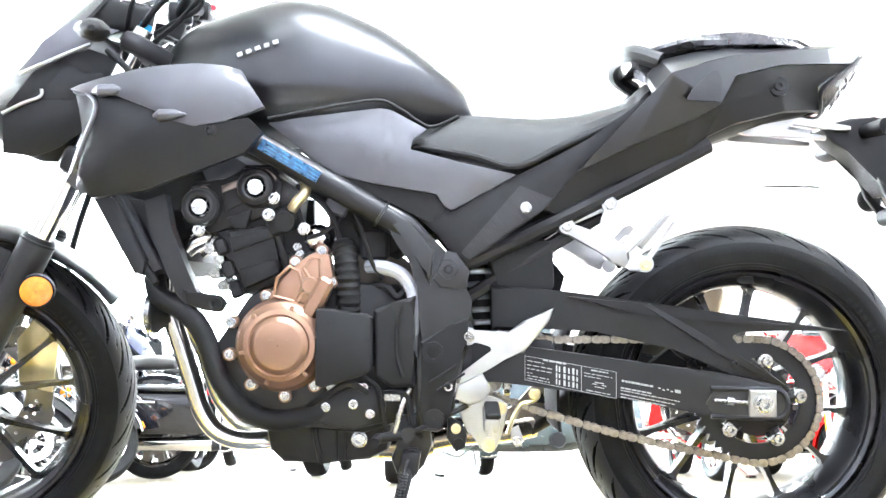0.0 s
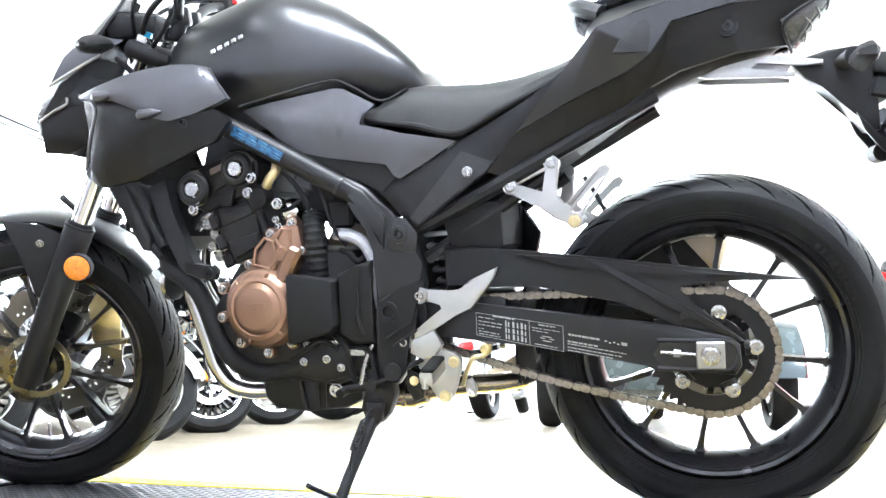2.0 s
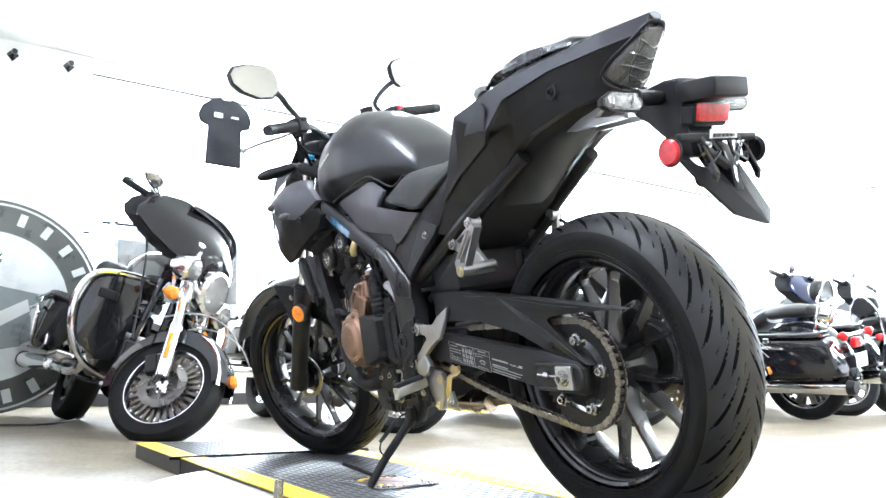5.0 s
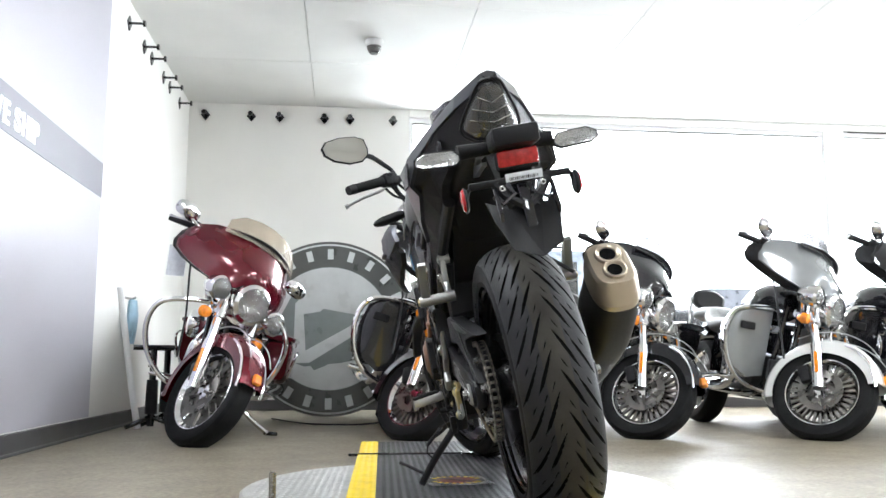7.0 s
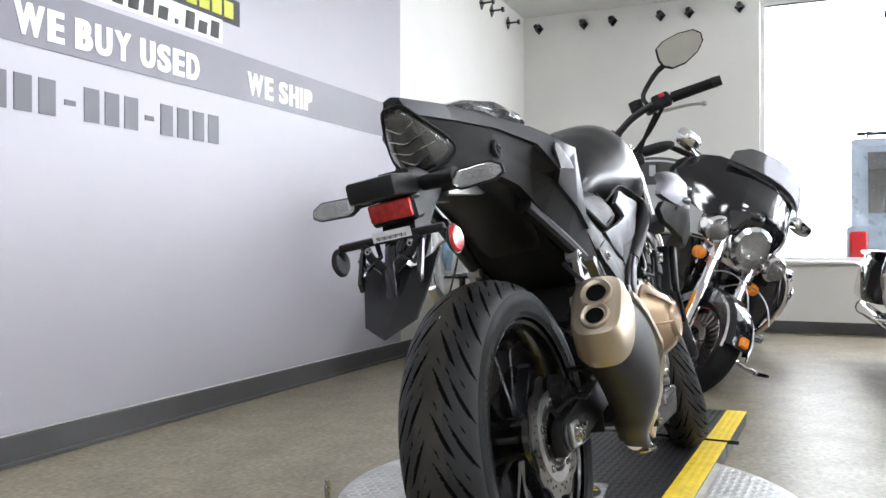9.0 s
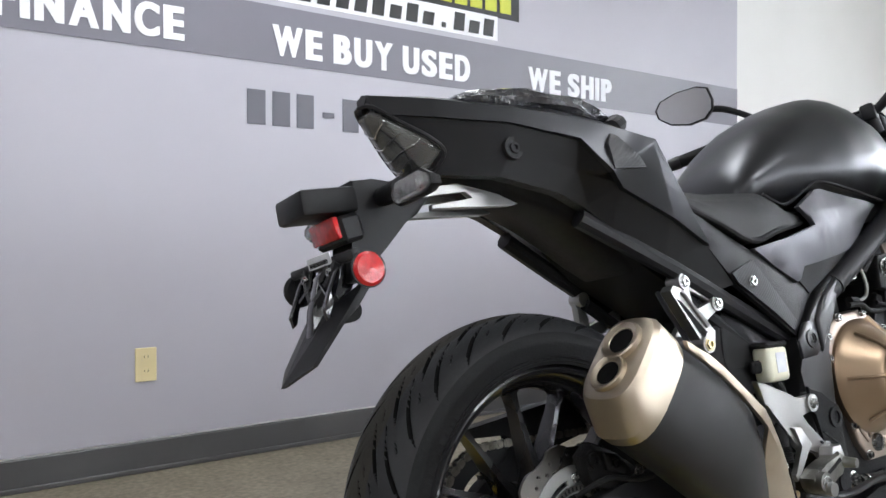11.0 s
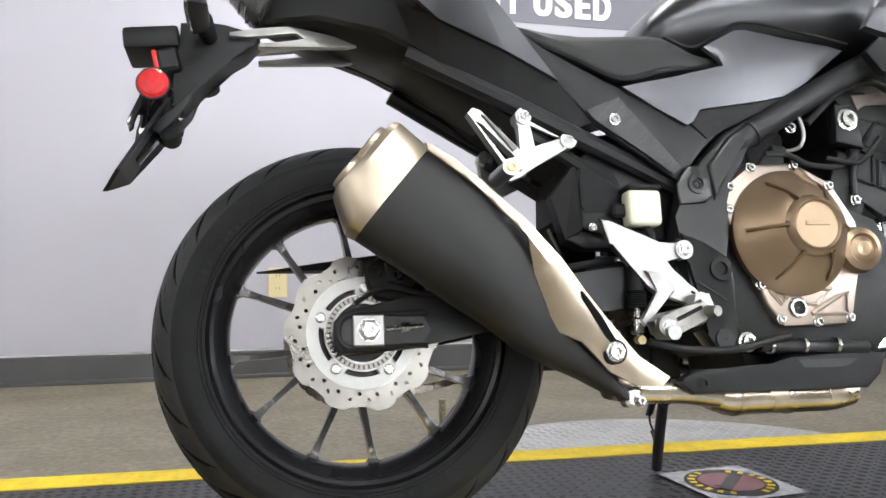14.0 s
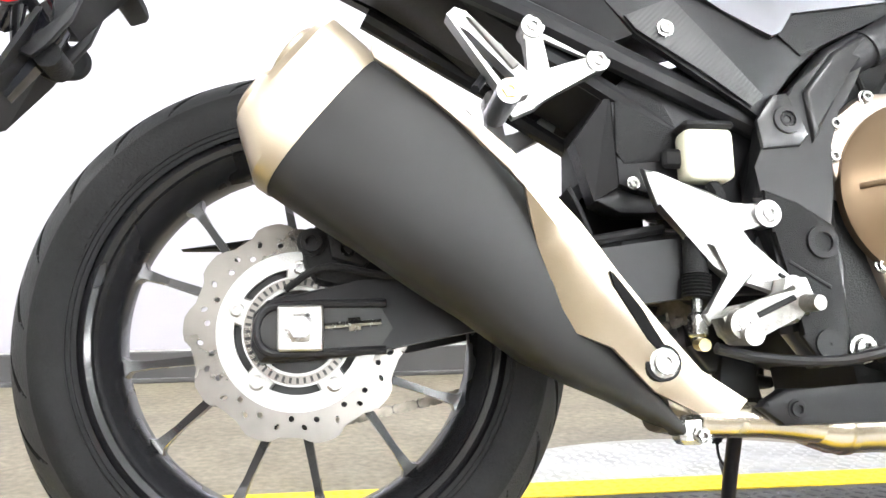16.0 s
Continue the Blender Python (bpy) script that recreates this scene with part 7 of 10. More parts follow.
def muff_ring(s, up, dn_, v0, v1, n=28, p=2.8):
    c = C0 + d * s
    mid, hh = (up + dn_) / 2, (up - dn_) / 2
    vm, hv = (v0 + v1) / 2, (v1 - v0) / 2
    out = []
    for k in range(n):
        a = 2 * math.pi * k / n
        ca, sa = math.cos(a), math.sin(a)
        q = c + nrm * (mid + hh * math.copysign(abs(sa) ** (2 / p), sa))
        out.append((q.x, vm + hv * math.copysign(abs(ca) ** (2 / p), ca), q.z))
    return out


mf = mp("muffler", loft(B(), [muff_ring(0.0, 0.080, -0.080, 0.178, 0.284), muff_ring(0.05, 0.088, -0.076, 0.176, 0.290), muff_ring(0.10, 0.097, -0.070, 0.172, 0.290), muff_ring(0.165, 0.086, -0.064, 0.166, 0.284), muff_ring(0.215, 0.066, -0.056, 0.160, 0.270), muff_ring(0.27, 0.042, -0.050, 0.148, 0.245), muff_ring(0.285, 0.038, -0.049, 0.146, 0.238), muff_ring(0.344, 0.026, -0.033, 0.135, 0.212), muff_ring(0.39, 0.022, -0.018, 0.128, 0.195), muff_ring(0.442, 0.014, -0.006, 0.126, 0.182), muff_ring(0.465, 0.010, -0.002, 0.130, 0.175)]), MUFFLER, "black twin-outlet exhaust muffler", sharp=40)
SLANT = 0.03


def cap_ring(s, up, dn_, v0, v1, k=1.0):
    """A ring of the end cap, whose face turns a little outwards."""
    return [Vector(p) + d * (k * SLANT * (p[1] - 0.215)) for p in muff_ring(s, up, dn_, v0, v1, 28, 3.4)]


cap = mp("end_cap", loft(B(), [muff_ring(0.004, 0.082, -0.081, 0.177, 0.285), cap_ring(-0.012, 0.083, -0.081, 0.177, 0.285, 0), cap_ring(-0.050, 0.084, -0.056, 0.180, 0.282), cap_ring(-0.058, 0.080, -0.050, 0.186, 0.277), cap_ring(-0.060, 0.072, -0.044, 0.193, 0.270)]), SHIELD, "champagne steel muffler end cap", mf, sharp=24)
ax = (-d + Vector((0, SLANT, 0))).normalized()
x, y = frame_of(ax)
for n_, R_ in ((0.038, 0.031), (-0.013, 0.028)):
    c = C0 + d * (-0.060 + SLANT * 0.017) + nrm * n_ + Vector((0, 0.001, 0))
    rs = []
    for r, h in ((R_, -0.004), (R_ * 0.98, 0.007), (R_ * 0.90, 0.0085), (0.0205, 0.0055), (0.0195, 0.0035)):
        rs.append([c + ax * h + r * (math.cos(2 * math.pi * k / 32) * x + math.sin(2 * math.pi * k / 32) * y) for k in range(32)])
    mp("outlet_pipe", loft(B(), rs), SHIELD, "flared outlet", cap)
    # the cap is closed: a black disc paints the bore's darkness
    mp("outlet_bore", cyl(B(), c + ax * 0.0042, c - ax * 0.01, 0.0188 if n_ > 0 else 0.0172, seg=28), HOLEBLACK, "black disc standing for the shaded outlet bore", cap)
SH = [(-0.070, 0.565), (-0.108, 0.541), (-0.142, 0.512), (-0.180, 0.478), (-0.220, 0.443), (-0.260, 0.410), (-0.302, 0.366), (-0.350, 0.322), (-0.401, 0.272), (-0.455, 0.241), (-0.440, 0.228), (-0.397, 0.229), (-0.349, 0.252), (-0.300, 0.294), (-0.246, 0.314), (-0.222, 0.380), (-0.205, 0.434), (-0.176, 0.464), (-0.139, 0.500), (-0.105, 0.528), (-0.073, 0.553)]


def shield_v(u, w):
    ridge = lerp([(-0.43, 0.20), (-0.28, 0.345), (-0.21, 0.435), (-0.07, 0.50)], u)
    return lerp([(-0.46, 0.176), (-0.40, 0.192), (-0.353, 0.210), (-0.28, 0.254), (-0.204, 0.293), (-0.12, 0.292), (-0.07, 0.284)], u) - 0.55 * max(0, ridge - w)


sl = mp("heat_shield", shell(B(), SH, shield_v, 0.010, rim=0.003), SHIELD, "champagne steel exhaust heat shield", mf, sharp=45)
# a black patch on the shield paints the slot's darkness
mp("shield_slot", shell(B(), [(-0.292, 0.364), (-0.297, 0.362), (-0.330, 0.330), (-0.360, 0.291), (-0.362, 0.279), (-0.334, 0.302), (-0.296, 0.350)], lambda u, w: shield_v(u, w) + 0.0015, 0.003, rim=0.0), HOLEBLACK, "", sl)
mp("shield_bolt", bolt(B(), (-0.352, 0.214, 0.279), (0, 1, 0), 0.012, 0.008), BOLT, "", sl)
mp("shield_washer", cyl(B(), (-0.352, 0.200, 0.279), (-0.352, 0.2145, 0.279), 0.018, seg=20), GRAINED, "", sl)
mp("exhaust_pipe", tube(B(), [(-0.365, 0.150, 0.232), (-0.42, 0.130, 0.224), (-0.50, 0.115, 0.221), (-0.57, 0.10, 0.212)], 0.0215, 16), PIPE, "heat-tinted exhaust pipe")
mp("pipe_clamp", box(B(), (-0.395, 0.16, 0.213), (0.026, 0.03, 0.03), 0.005), BOLT)
mp("clamp_bolt", bolt(B(), (-0.402, 0.175, 0.208), (0, 1, 0), 0.007, 0.01, 6), BOLT)
for v in (-0.055, 0.035):
    mp("port_flange", box(B(), (-0.952, v, 0.602), (0.016, 0.075, 0.05), 0.005, Matrix.Rotation(radians(35), 3, "Y")), BOLT, "", eng)
for u, w in ((-0.955, 0.585), (-0.938, 0.565), (-0.945, 0.54), (-0.93, 0.52)):
    mp("coolant_fitting", cyl(B(), (u, -0.06, w), (u - 0.002, -0.112, w - 0.003), 0.012, 0.010, 14), BOLT, "", eng)
mp("collector", loft(B(), [[(u, 0.080 + r * math.cos(a) * 1.25, 0.209 + r * math.sin(a)) for a in [2 * math.pi * k / 24 for k in range(24)]] for u, r in ((-0.565, 0.021), (-0.592, 0.031), (-0.605, 0.032), (-0.607, 0.034), (-0.615, 0.034), (-0.617, 0.032), (-0.70, 0.032), (-0.702, 0.0335), (-0.71, 0.0335), (-0.712, 0.032), (-0.78, 0.032), (-0.80, 0.030), (-0.83, 0.024))]), PIPE, "heat-tinted exhaust collector")
for v, dv, du in ((-0.055, 0.0, 0.0), (0.020, 0.012, 0.014)):
    mp("header_pipe", tube(B(), [(-0.955, v, 0.610), (-1.010, v - 0.006, 0.585), (-1.040, v - 0.008, 0.53), (-1.036, v - 0.008, 0.465), (-1.016 + du, v - 0.006, 0.40), (-0.998 + du, v - 0.005, 0.345), (-0.980 + du, v - 0.004, 0.290 + dv), (-0.950 + du, v - 0.002, 0.252 + dv), (-0.905, v + 0.005, 0.237 + dv), (-0.84, v + 0.03, 0.236 + dv * 0.4), (-0.79, 0.06 + dv, 0.218)], 0.0170, 16), HEADER, "polished exhaust header pipe")
BL = [(-0.480, 0.233), (-0.489, 0.238), (-0.511, 0.252), (-0.56, 0.252), (-0.644, 0.251), (-0.675, 0.272), (-0.819, 0.267), (-0.86, 0.278), (-0.84, 0.235), (-0.815, 0.214), (-0.648, 0.215), (-0.506, 0.213)]
bg = mp("belly_guard", prism(B(), BL, 0.125, 0.152, 0.006), BLACK, "satin black belly guard over the exhaust")
# black patch on the guard paints the slot's shade
mp("guard_slot", prism(B(), [(-0.69, 0.262), (-0.80, 0.262), (-0.775, 0.249), (-0.70, 0.249)], 0.1515, 0.1530), INK, "", bg)
mp("guard_bolt", bolt(B(), (-0.521, 0.152, 0.230), (0, 1, 0), 0.009, 0.005), GRAINED, "", bg)

# down tubes, radiator and horn
mp("coolant_hose", tube(B(), [(-1.056, -0.100, 0.530), (-1.040, -0.118, 0.498), (-1.008, -0.130, 0.482), (-0.972, -0.135, 0.456), (-0.948, -0.136, 0.415), (-0.926, -0.136, 0.355), (-0.888, -0.136, 0.310), (-0.840, -0.134, 0.288), (-0.780, -0.130, 0.294), (-0.735, -0.120, 0.312), (-0.70, -0.11, 0.33)], 0.0185, 14), GRAINED, "thick black coolant hose")
mp("down_bracket", loft(B(), [[(u + a * e, v, w + c * e) for a, v, c in ((-1, -0.118, -0.35), (-1, -0.146, -0.35), (1, -0.146, 0.35), (1, -0.118, 0.35))] for u, w, e in ((-1.042, 0.668, 0.018), (-1.030, 0.610, 0.0175), (-1.008, 0.556, 0.0165), (-0.985, 0.506, 0.0155), (-0.972, 0.490, 0.014))]), FRAME, "black engine hanger tube", sharp=30)
mp("bracket_bolt", bolt(B(), (-0.930, -0.152, 0.486), (0, -1, 0), 0.012, 0.008), GRAINED)
mp("bracket_box", prism(B(), [(-0.990, 0.512), (-0.958, 0.504), (-0.925, 0.500), (-0.915, 0.486), (-0.924, 0.472), (-0.955, 0.474), (-0.985, 0.486)], -0.128, -0.150, 0.006, 2), FRAME)
rad = mp("radiator", prism(B(), [(-1.128, 0.668), (-1.100, 0.676), (-1.024, 0.545), (-1.048, 0.532)], -0.155, 0.155, 0.006), CORE, "dark finned radiator")
mp("fan_shroud", prism(B(), [(-1.106, 0.674), (-1.052, 0.660), (-0.998, 0.560), (-1.024, 0.534)], -0.128, 0.128, 0.010), GRAINED, "black fan housing behind the core", rad)
mp("fan_motor", cyl(B(), (-1.035, 0.02, 0.615), (-1.008, 0.02, 0.630), 0.034, seg=20), GRAINED, "", rad)
mp("drain_spout", cyl(B(), (-1.052, -0.155, 0.545), (-1.030, -0.162, 0.520), 0.009, 0.006, 12), GRAINED, "", rad)
mp("side_tank", prism(B(), [(-1.138, 0.664), (-1.108, 0.674), (-1.096, 0.657), (-1.046, 0.560), (-1.050, 0.534), (-1.066, 0.536)], -0.172, -0.152, 0.006), BLACK, "", rad)
mp("side_tank", prism(B(), [(-1.138, 0.664), (-1.108, 0.674), (-1.096, 0.657), (-1.046, 0.560), (-1.050, 0.534), (-1.066, 0.536)], 0.152, 0.172, 0.006), BLACK, "", rad)
for q in range(26):
    t = (q + 0.5) / 26
    mp("fin", box(B(), (-1.137 + 0.082 * t, 0, 0.664 - 0.137 * t), (0.004, 0.30, 0.0016), 0, Matrix.Rotation(radians(30), 3, "Y")), FRAME, "", rad, flat=True)
horn = mp("horn", lathe(B(), [(0.001, -0.018), (0.020, -0.016), (0.034, -0.012), (0.036, 0.0), (0.030, 0.006), (0.018, 0.026), (0.001, 0.028)], (-1.060, -0.07, 0.466), 28, "u", close=False), GRAINED, "black horn below the radiator")
mp("horn_rim", lathe(B(), [(0.033, -0.014), (0.037, -0.014), (0.037, -0.004), (0.033, -0.004)], (-1.060, -0.07, 0.466), 28, "u"), BOLT, "", horn)
mp("horn_bracket", tube(B(), [(-1.035, -0.07, 0.466), (-1.015, -0.07, 0.49), (-1.010, -0.06, 0.53)], 0.007, 8, flat=0.4), FRAME, "", horn)

for y in (-1, 1):
    mp("inner_shroud", prism(B(), [(-1.145, 0.700), (-1.08, 0.720), (-0.98, 0.735), (-0.965, 0.700), (-1.0, 0.650), (-1.055, 0.640), (-1.12, 0.655)], y * 0.095, y * 0.118, 0.006), GRAINED, "black inner shroud above the radiator")

# left controls
HEEL = [(-0.516, 0.438), (-0.504, 0.446), (-0.49, 0.440), (-0.434, 0.436), (-0.409, 0.460), (-0.358, 0.482), (-0.366, 0.460), (-0.409, 0.406), (-0.440, 0.400), (-0.468, 0.378), (-0.525, 0.345), (-0.540, 0.341), (-0.548, 0.352), (-0.540, 0.361), (-0.522, 0.360), (-0.458, 0.408), (-0.462, 0.420), (-0.500, 0.424)]
hp = mp("left_footrest", prism(B(), HEEL, -0.143, -0.156, 0.004), ALU, "cast aluminium footrest bracket")
for u, w in ((-0.502, 0.434), (-0.535, 0.350)):
    mp("bracket_bolt", bolt(B(), (u, -0.158, w), (0, -1, 0), 0.0085, 0.006), BOLT, "", hp)
    mp("bolt_boss", cyl(B(), (u, -0.140, w), (u, -0.1585, w), 0.015, seg=20), ALU, "", hp)
mp("peg_mount", prism(B(), [(-0.520, 0.352), (-0.478, 0.372), (-0.462, 0.345), (-0.478, 0.325), (-0.50, 0.318), (-0.525, 0.33)], -0.142, -0.160, 0.005), ALU, "", hp)
mp("foot_peg", box(B(), (-0.466, -0.215, 0.306), (0.026, 0.085, 0.024), 0.006, Matrix.Rotation(radians(8), 3, "X"), 2), ALU, "", hp)
mp("peg_rubber", box(B(), (-0.464, -0.220, 0.320), (0.024, 0.075, 0.010), 0.003, Matrix.Rotation(radians(8), 3, "X")), RUBBER, "", hp)
mp("peg_feeler", cyl(B(), (-0.468, -0.252, 0.302), (-0.470, -0.252, 0.284), 0.006, seg=10), ALU, "", hp)
lp = mp("lower_plate", prism(B(), [(-0.517, 0.330), (-0.500, 0.345), (-0.470, 0.335), (-0.445, 0.329), (-0.433, 0.302), (-0.446, 0.262), (-0.452, 0.246), (-0.466, 0.236), (-0.482, 0.244), (-0.486, 0.262), (-0.502, 0.270), (-0.515, 0.300)], -0.128, -0.140, 0.004), ALU, "cast aluminium lower footrest plate")
for u, w in ((-0.466, 0.250), (-0.447, 0.312)):
    mp("plate_boss", cyl(B(), (u, -0.13, w), (u, -0.1435, w), 0.013, seg=16), ALU, "", lp)
    mp("plate_bolt", bolt(B(), (u, -0.1435, w), (0, -1, 0), 0.0085, 0.004), GOLD, "", lp)
gp = mp("gold_stay", tube(B(), [(-0.434, -0.134, 0.268), (-0.424, -0.136, 0.296), (-0.412, -0.136, 0.318), (-0.396, -0.134, 0.322), (-0.383, -0.132, 0.330), (-0.382, -0.132, 0.342)], 0.007, 8, flat=0.6), GOLD, "yellow zinc plated hook")
mp("stay_nut", bolt(B(), (-0.390, -0.138, 0.336), (0, -1, 0), 0.008, 0.006, 6), GOLD, "", gp)
mp("stay_link", prism(B(), [(-0.428, 0.276), (-0.416, 0.282), (-0.408, 0.262), (-0.410, 0.248), (-0.420, 0.246), (-0.428, 0.258)], -0.128, -0.136, 0.002), ALU, "", gp)
mp("stay_nut", bolt(B(), (-0.418, -0.136, 0.256), (0, -1, 0), 0.007, 0.005, 6), BOLT, "", gp)
tn = mp("chain_roller_bracket", prism(B(), [(-0.536, 0.300), (-0.512, 0.288), (-0.503, 0.268), (-0.506, 0.246), (-0.522, 0.238), (-0.538, 0.262)], -0.138, -0.148, 0.004), CASE, "black bracket below the pivot cover")
mp("bracket_bolt", bolt(B(), (-0.522, -0.148, 0.278), (0, -1, 0), 0.007, 0.005), GOLD, "", tn)
mp("bracket_cap", cyl(B(), (-0.517, -0.145, 0.254), (-0.517, -0.152, 0.254), 0.009, seg=14), GRAINED, "", tn)
mp("shift_sleeve", cyl(B(), (-0.655, -0.146, 0.260), (-0.612, -0.148, 0.267), 0.0085, seg=14), GRAINED)
sv = mp("shift_lever", tube(B(), [(-0.503, -0.150, 0.318), (-0.54, -0.158, 0.300), (-0.575, -0.160, 0.282), (-0.602, -0.156, 0.270)], 0.0048, 10), FRAME, "black gear shift lever")
mp("lever_boss", cyl(B(), (-0.602, -0.140, 0.270), (-0.602, -0.164, 0.270), 0.0115, seg=16), FRAME, "", sv)
mp("shift_peg", cyl(B(), (-0.655, -0.145, 0.260), (-0.657, -0.178, 0.258), 0.0085, seg=14), RUBBER, "", sv)
mp("shift_rod", tube(B(), [(-0.60, -0.145, 0.345), (-0.615, -0.150, 0.31), (-0.625, -0.15, 0.27)], 0.005, 8), BOLT)
# side stand
ss = mp("side_stand", tube(B(), [(-0.598, -0.138, 0.230), (-0.606, -0.160, 0.196), (-0.624, -0.225, 0.125), (-0.637, -0.272, 0.064)], 0.0108, 12), FRAME, "black side stand, swung down")
mp("stand_foot", box(B(), (-0.640, -0.283, 0.0475), (0.055, 0.045, 0.008), 0.003, Matrix.Rotation(radians(-10.7), 3, "X")), FRAME, "", ss)
mp("stand_tang", tube(B(), [(-0.632, -0.255, 0.088), (-0.650, -0.295, 0.115), (-0.659, -0.325, 0.134)], 0.0045, 8), FRAME, "", ss)
mp("stand_bracket", prism(B(), [(-0.625, 0.300), (-0.57, 0.300), (-0.562, 0.250), (-0.575, 0.215), (-0.592, 0.197), (-0.622, 0.200), (-0.632, 0.225), (-0.612, 0.262)], -0.110, -0.142, 0.006), FRAME, "", ss)
mp("stand_pivot", bolt(B(), (-0.596, -0.142, 0.232), (0, -1, 0), 0.012, 0.009, 6), FRAME, "", ss)
mp("stand_fork", prism(B(), [(-0.612, 0.240), (-0.580, 0.240), (-0.585, 0.205), (-0.602, 0.188), (-0.620, 0.195)], -0.142, -0.160, 0.005), FRAME, "", ss)
sp = []
for k in range(110):
    t = k / 109
    a = 2 * math.pi * 11 * t
    sp.append((-0.606 - 0.006 * t + 0.0058 * math.cos(a), -0.190 - 0.046 * t + 0.0058 * math.sin(a), 0.214 - 0.042 * t))
spr = mp("stand_spring", tube(B(), sp, 0.0021, 6, n=1), FRAME, "", ss)
mp("spring_core", cyl(B(), (-0.606, -0.190, 0.214), (-0.612, -0.236, 0.172), 0.0045, seg=8), FRAME, "", spr)
mp("spring_hook", tube(B(), [(-0.600, -0.150, 0.228), (-0.603, -0.172, 0.224), (-0.606, -0.190, 0.214)], 0.0022, 6), FRAME, "", spr)
mp("spring_hook", tube(B(), [(-0.612, -0.236, 0.172), (-0.616, -0.240, 0.150), (-0.622, -0.226, 0.130)], 0.0022, 6), FRAME, "", spr)


# passenger footrests
def pillion(s):
    """A triangular cast bracket with a looped peg, folded up."""
    y = 0.116
    pb = mp("passenger_footrest", prism(B(), [(-0.342, 0.612), (-0.344, 0.625), (-0.335, 0.633), (-0.274, 0.606), (-0.268, 0.640), (-0.270, 0.664), (-0.258, 0.673), (-0.247, 0.662), (-0.247, 0.645), (-0.256, 0.598), (-0.249, 0.600), (-0.220, 0.571), (-0.232, 0.551), (-0.259, 0.563), (-0.280, 0.584)], s * y, s * (y + 0.014), 0.004), ALU, "cast aluminium passenger footrest, folded up")
    mp("strut", prism(B(), [(-0.268, 0.648), (-0.272, 0.655), (-0.332, 0.630), (-0.330, 0.622)], s * (y + 0.002), s * (y + 0.010), 0.002), ALU, "", pb)
    for u, w in ((-0.333, 0.622), (-0.259, 0.660)):
        mp("boss", cyl(B(), (u, s * (y - 0.012), w), (u, s * (y + 0.017), w), 0.0135, seg=20), ALU, "", pb)
        mp("bolt", bolt(B(), (u, s * (y + 0.017), w), (0, s, 0), 0.008, 0.004), BOLT, "", pb)
    mp("hinge", cyl(B(), (-0.216, s * (y - 0.005), 0.560), (-0.214, s * (y + 0.085), 0.556), 0.0135, seg=18), ALU, "", pb)
    mp("hinge_bolt", bolt(B(), (-0.214, s * (y + 0.085), 0.556), (0, s, 0), 0.009, 0.004, 6), GOLD, "", pb)
    lo = [(-0.152, 0.640), (-0.160, 0.648), (-0.172, 0.644), (-0.240, 0.575), (-0.236, 0.556), (-0.214, 0.548)]
    sl = [(-0.163, 0.628), (-0.174, 0.622), (-0.222, 0.574), (-0.210, 0.565)]
    b = B()
    for q in ([lo[0], lo[1], sl[0], sl[3], lo[5]], [lo[1], lo[2], lo[3], sl[2], sl[1], sl[0]], [lo[3], lo[4], lo[5], sl[3], sl[2]]):
        prism(b, q, s * (y + 0.058), s * (y + 0.078))
    mp("peg_loop", b, ALU, "", pb, flat=True)
    mp("peg_pad", prism(B(), [(-0.172, 0.637), (-0.180, 0.634), (-0.226, 0.586), (-0.219, 0.581)], s * (y + 0.076), s * (y + 0.083), 0.002), PADRUB, "grey rubber pad", pb)


both(pillion)
# right controls
RP = [(-0.365, 0.488), (-0.378, 0.484), (-0.441, 0.462), (-0.460, 0.446), (-0.498, 0.452), (-0.514, 0.446), (-0.516, 0.432), (-0.504, 0.424), (-0.464, 0.424), (-0.478, 0.404), (-0.532, 0.366), (-0.538, 0.350), (-0.526, 0.342), (-0.505, 0.352), (-0.478, 0.366), (-0.456, 0.362), (-0.436, 0.382), (-0.407, 0.423), (-0.378, 0.446)]
rf = mp("right_footrest", prism(B(), RP, 0.148, 0.162, 0.004), ALU, "cast aluminium footrest bracket with brake linkage")
for u, w in ((-0.501, 0.438), (-0.522, 0.356)):
    mp("boss", cyl(B(), (u, 0.146, w), (u, 0.166, w), 0.015, seg=20), ALU, "", rf)
    mp("bracket_bolt", bolt(B(), (u, 0.166, w), (0, 1, 0), 0.0085, 0.005), BOLT, "", rf)
mp("lower_bracket", prism(B(), [(-0.430, 0.405), (-0.456, 0.402), (-0.478, 0.372), (-0.44, 0.335), (-0.425, 0.318), (-0.418, 0.33), (-0.452, 0.372)], 0.158, 0.168, 0.003), ALU, "", rf)
pg = mp("foot_peg", prism(B(), [(-0.424, 0.324), (-0.430, 0.306), (-0.445, 0.297), (-0.465, 0.309), (-0.508, 0.318), (-0.520, 0.332), (-0.518, 0.350), (-0.506, 0.357), (-0.467, 0.337), (-0.443, 0.337)], 0.166, 0.196, 0.005, 2), PEGM, "dull cast footrest peg", rf)
mp("peg_end", cyl(B(), (-0.444, 0.180, 0.317), (-0.444, 0.205, 0.316), 0.018, 0.016, 18), PEGM, "", pg)
mp("peg_bolt", bolt(B(), (-0.444, 0.205, 0.316), (0, 1, 0), 0.009, 0.004), BOLT, "", pg)
mp("peg_groove", box(B(), (-0.482, 0.1965, 0.334), (0.050, 0.003, 0.006), 0.001, Matrix.Rotation(radians(24), 3, "Y")), GRAINED, "", pg)
mp("peg_nub", cyl(B(), (-0.516, 0.190, 0.338), (-0.520, 0.215, 0.336), 0.010, 0.008, 14), PEGM, "", pg)
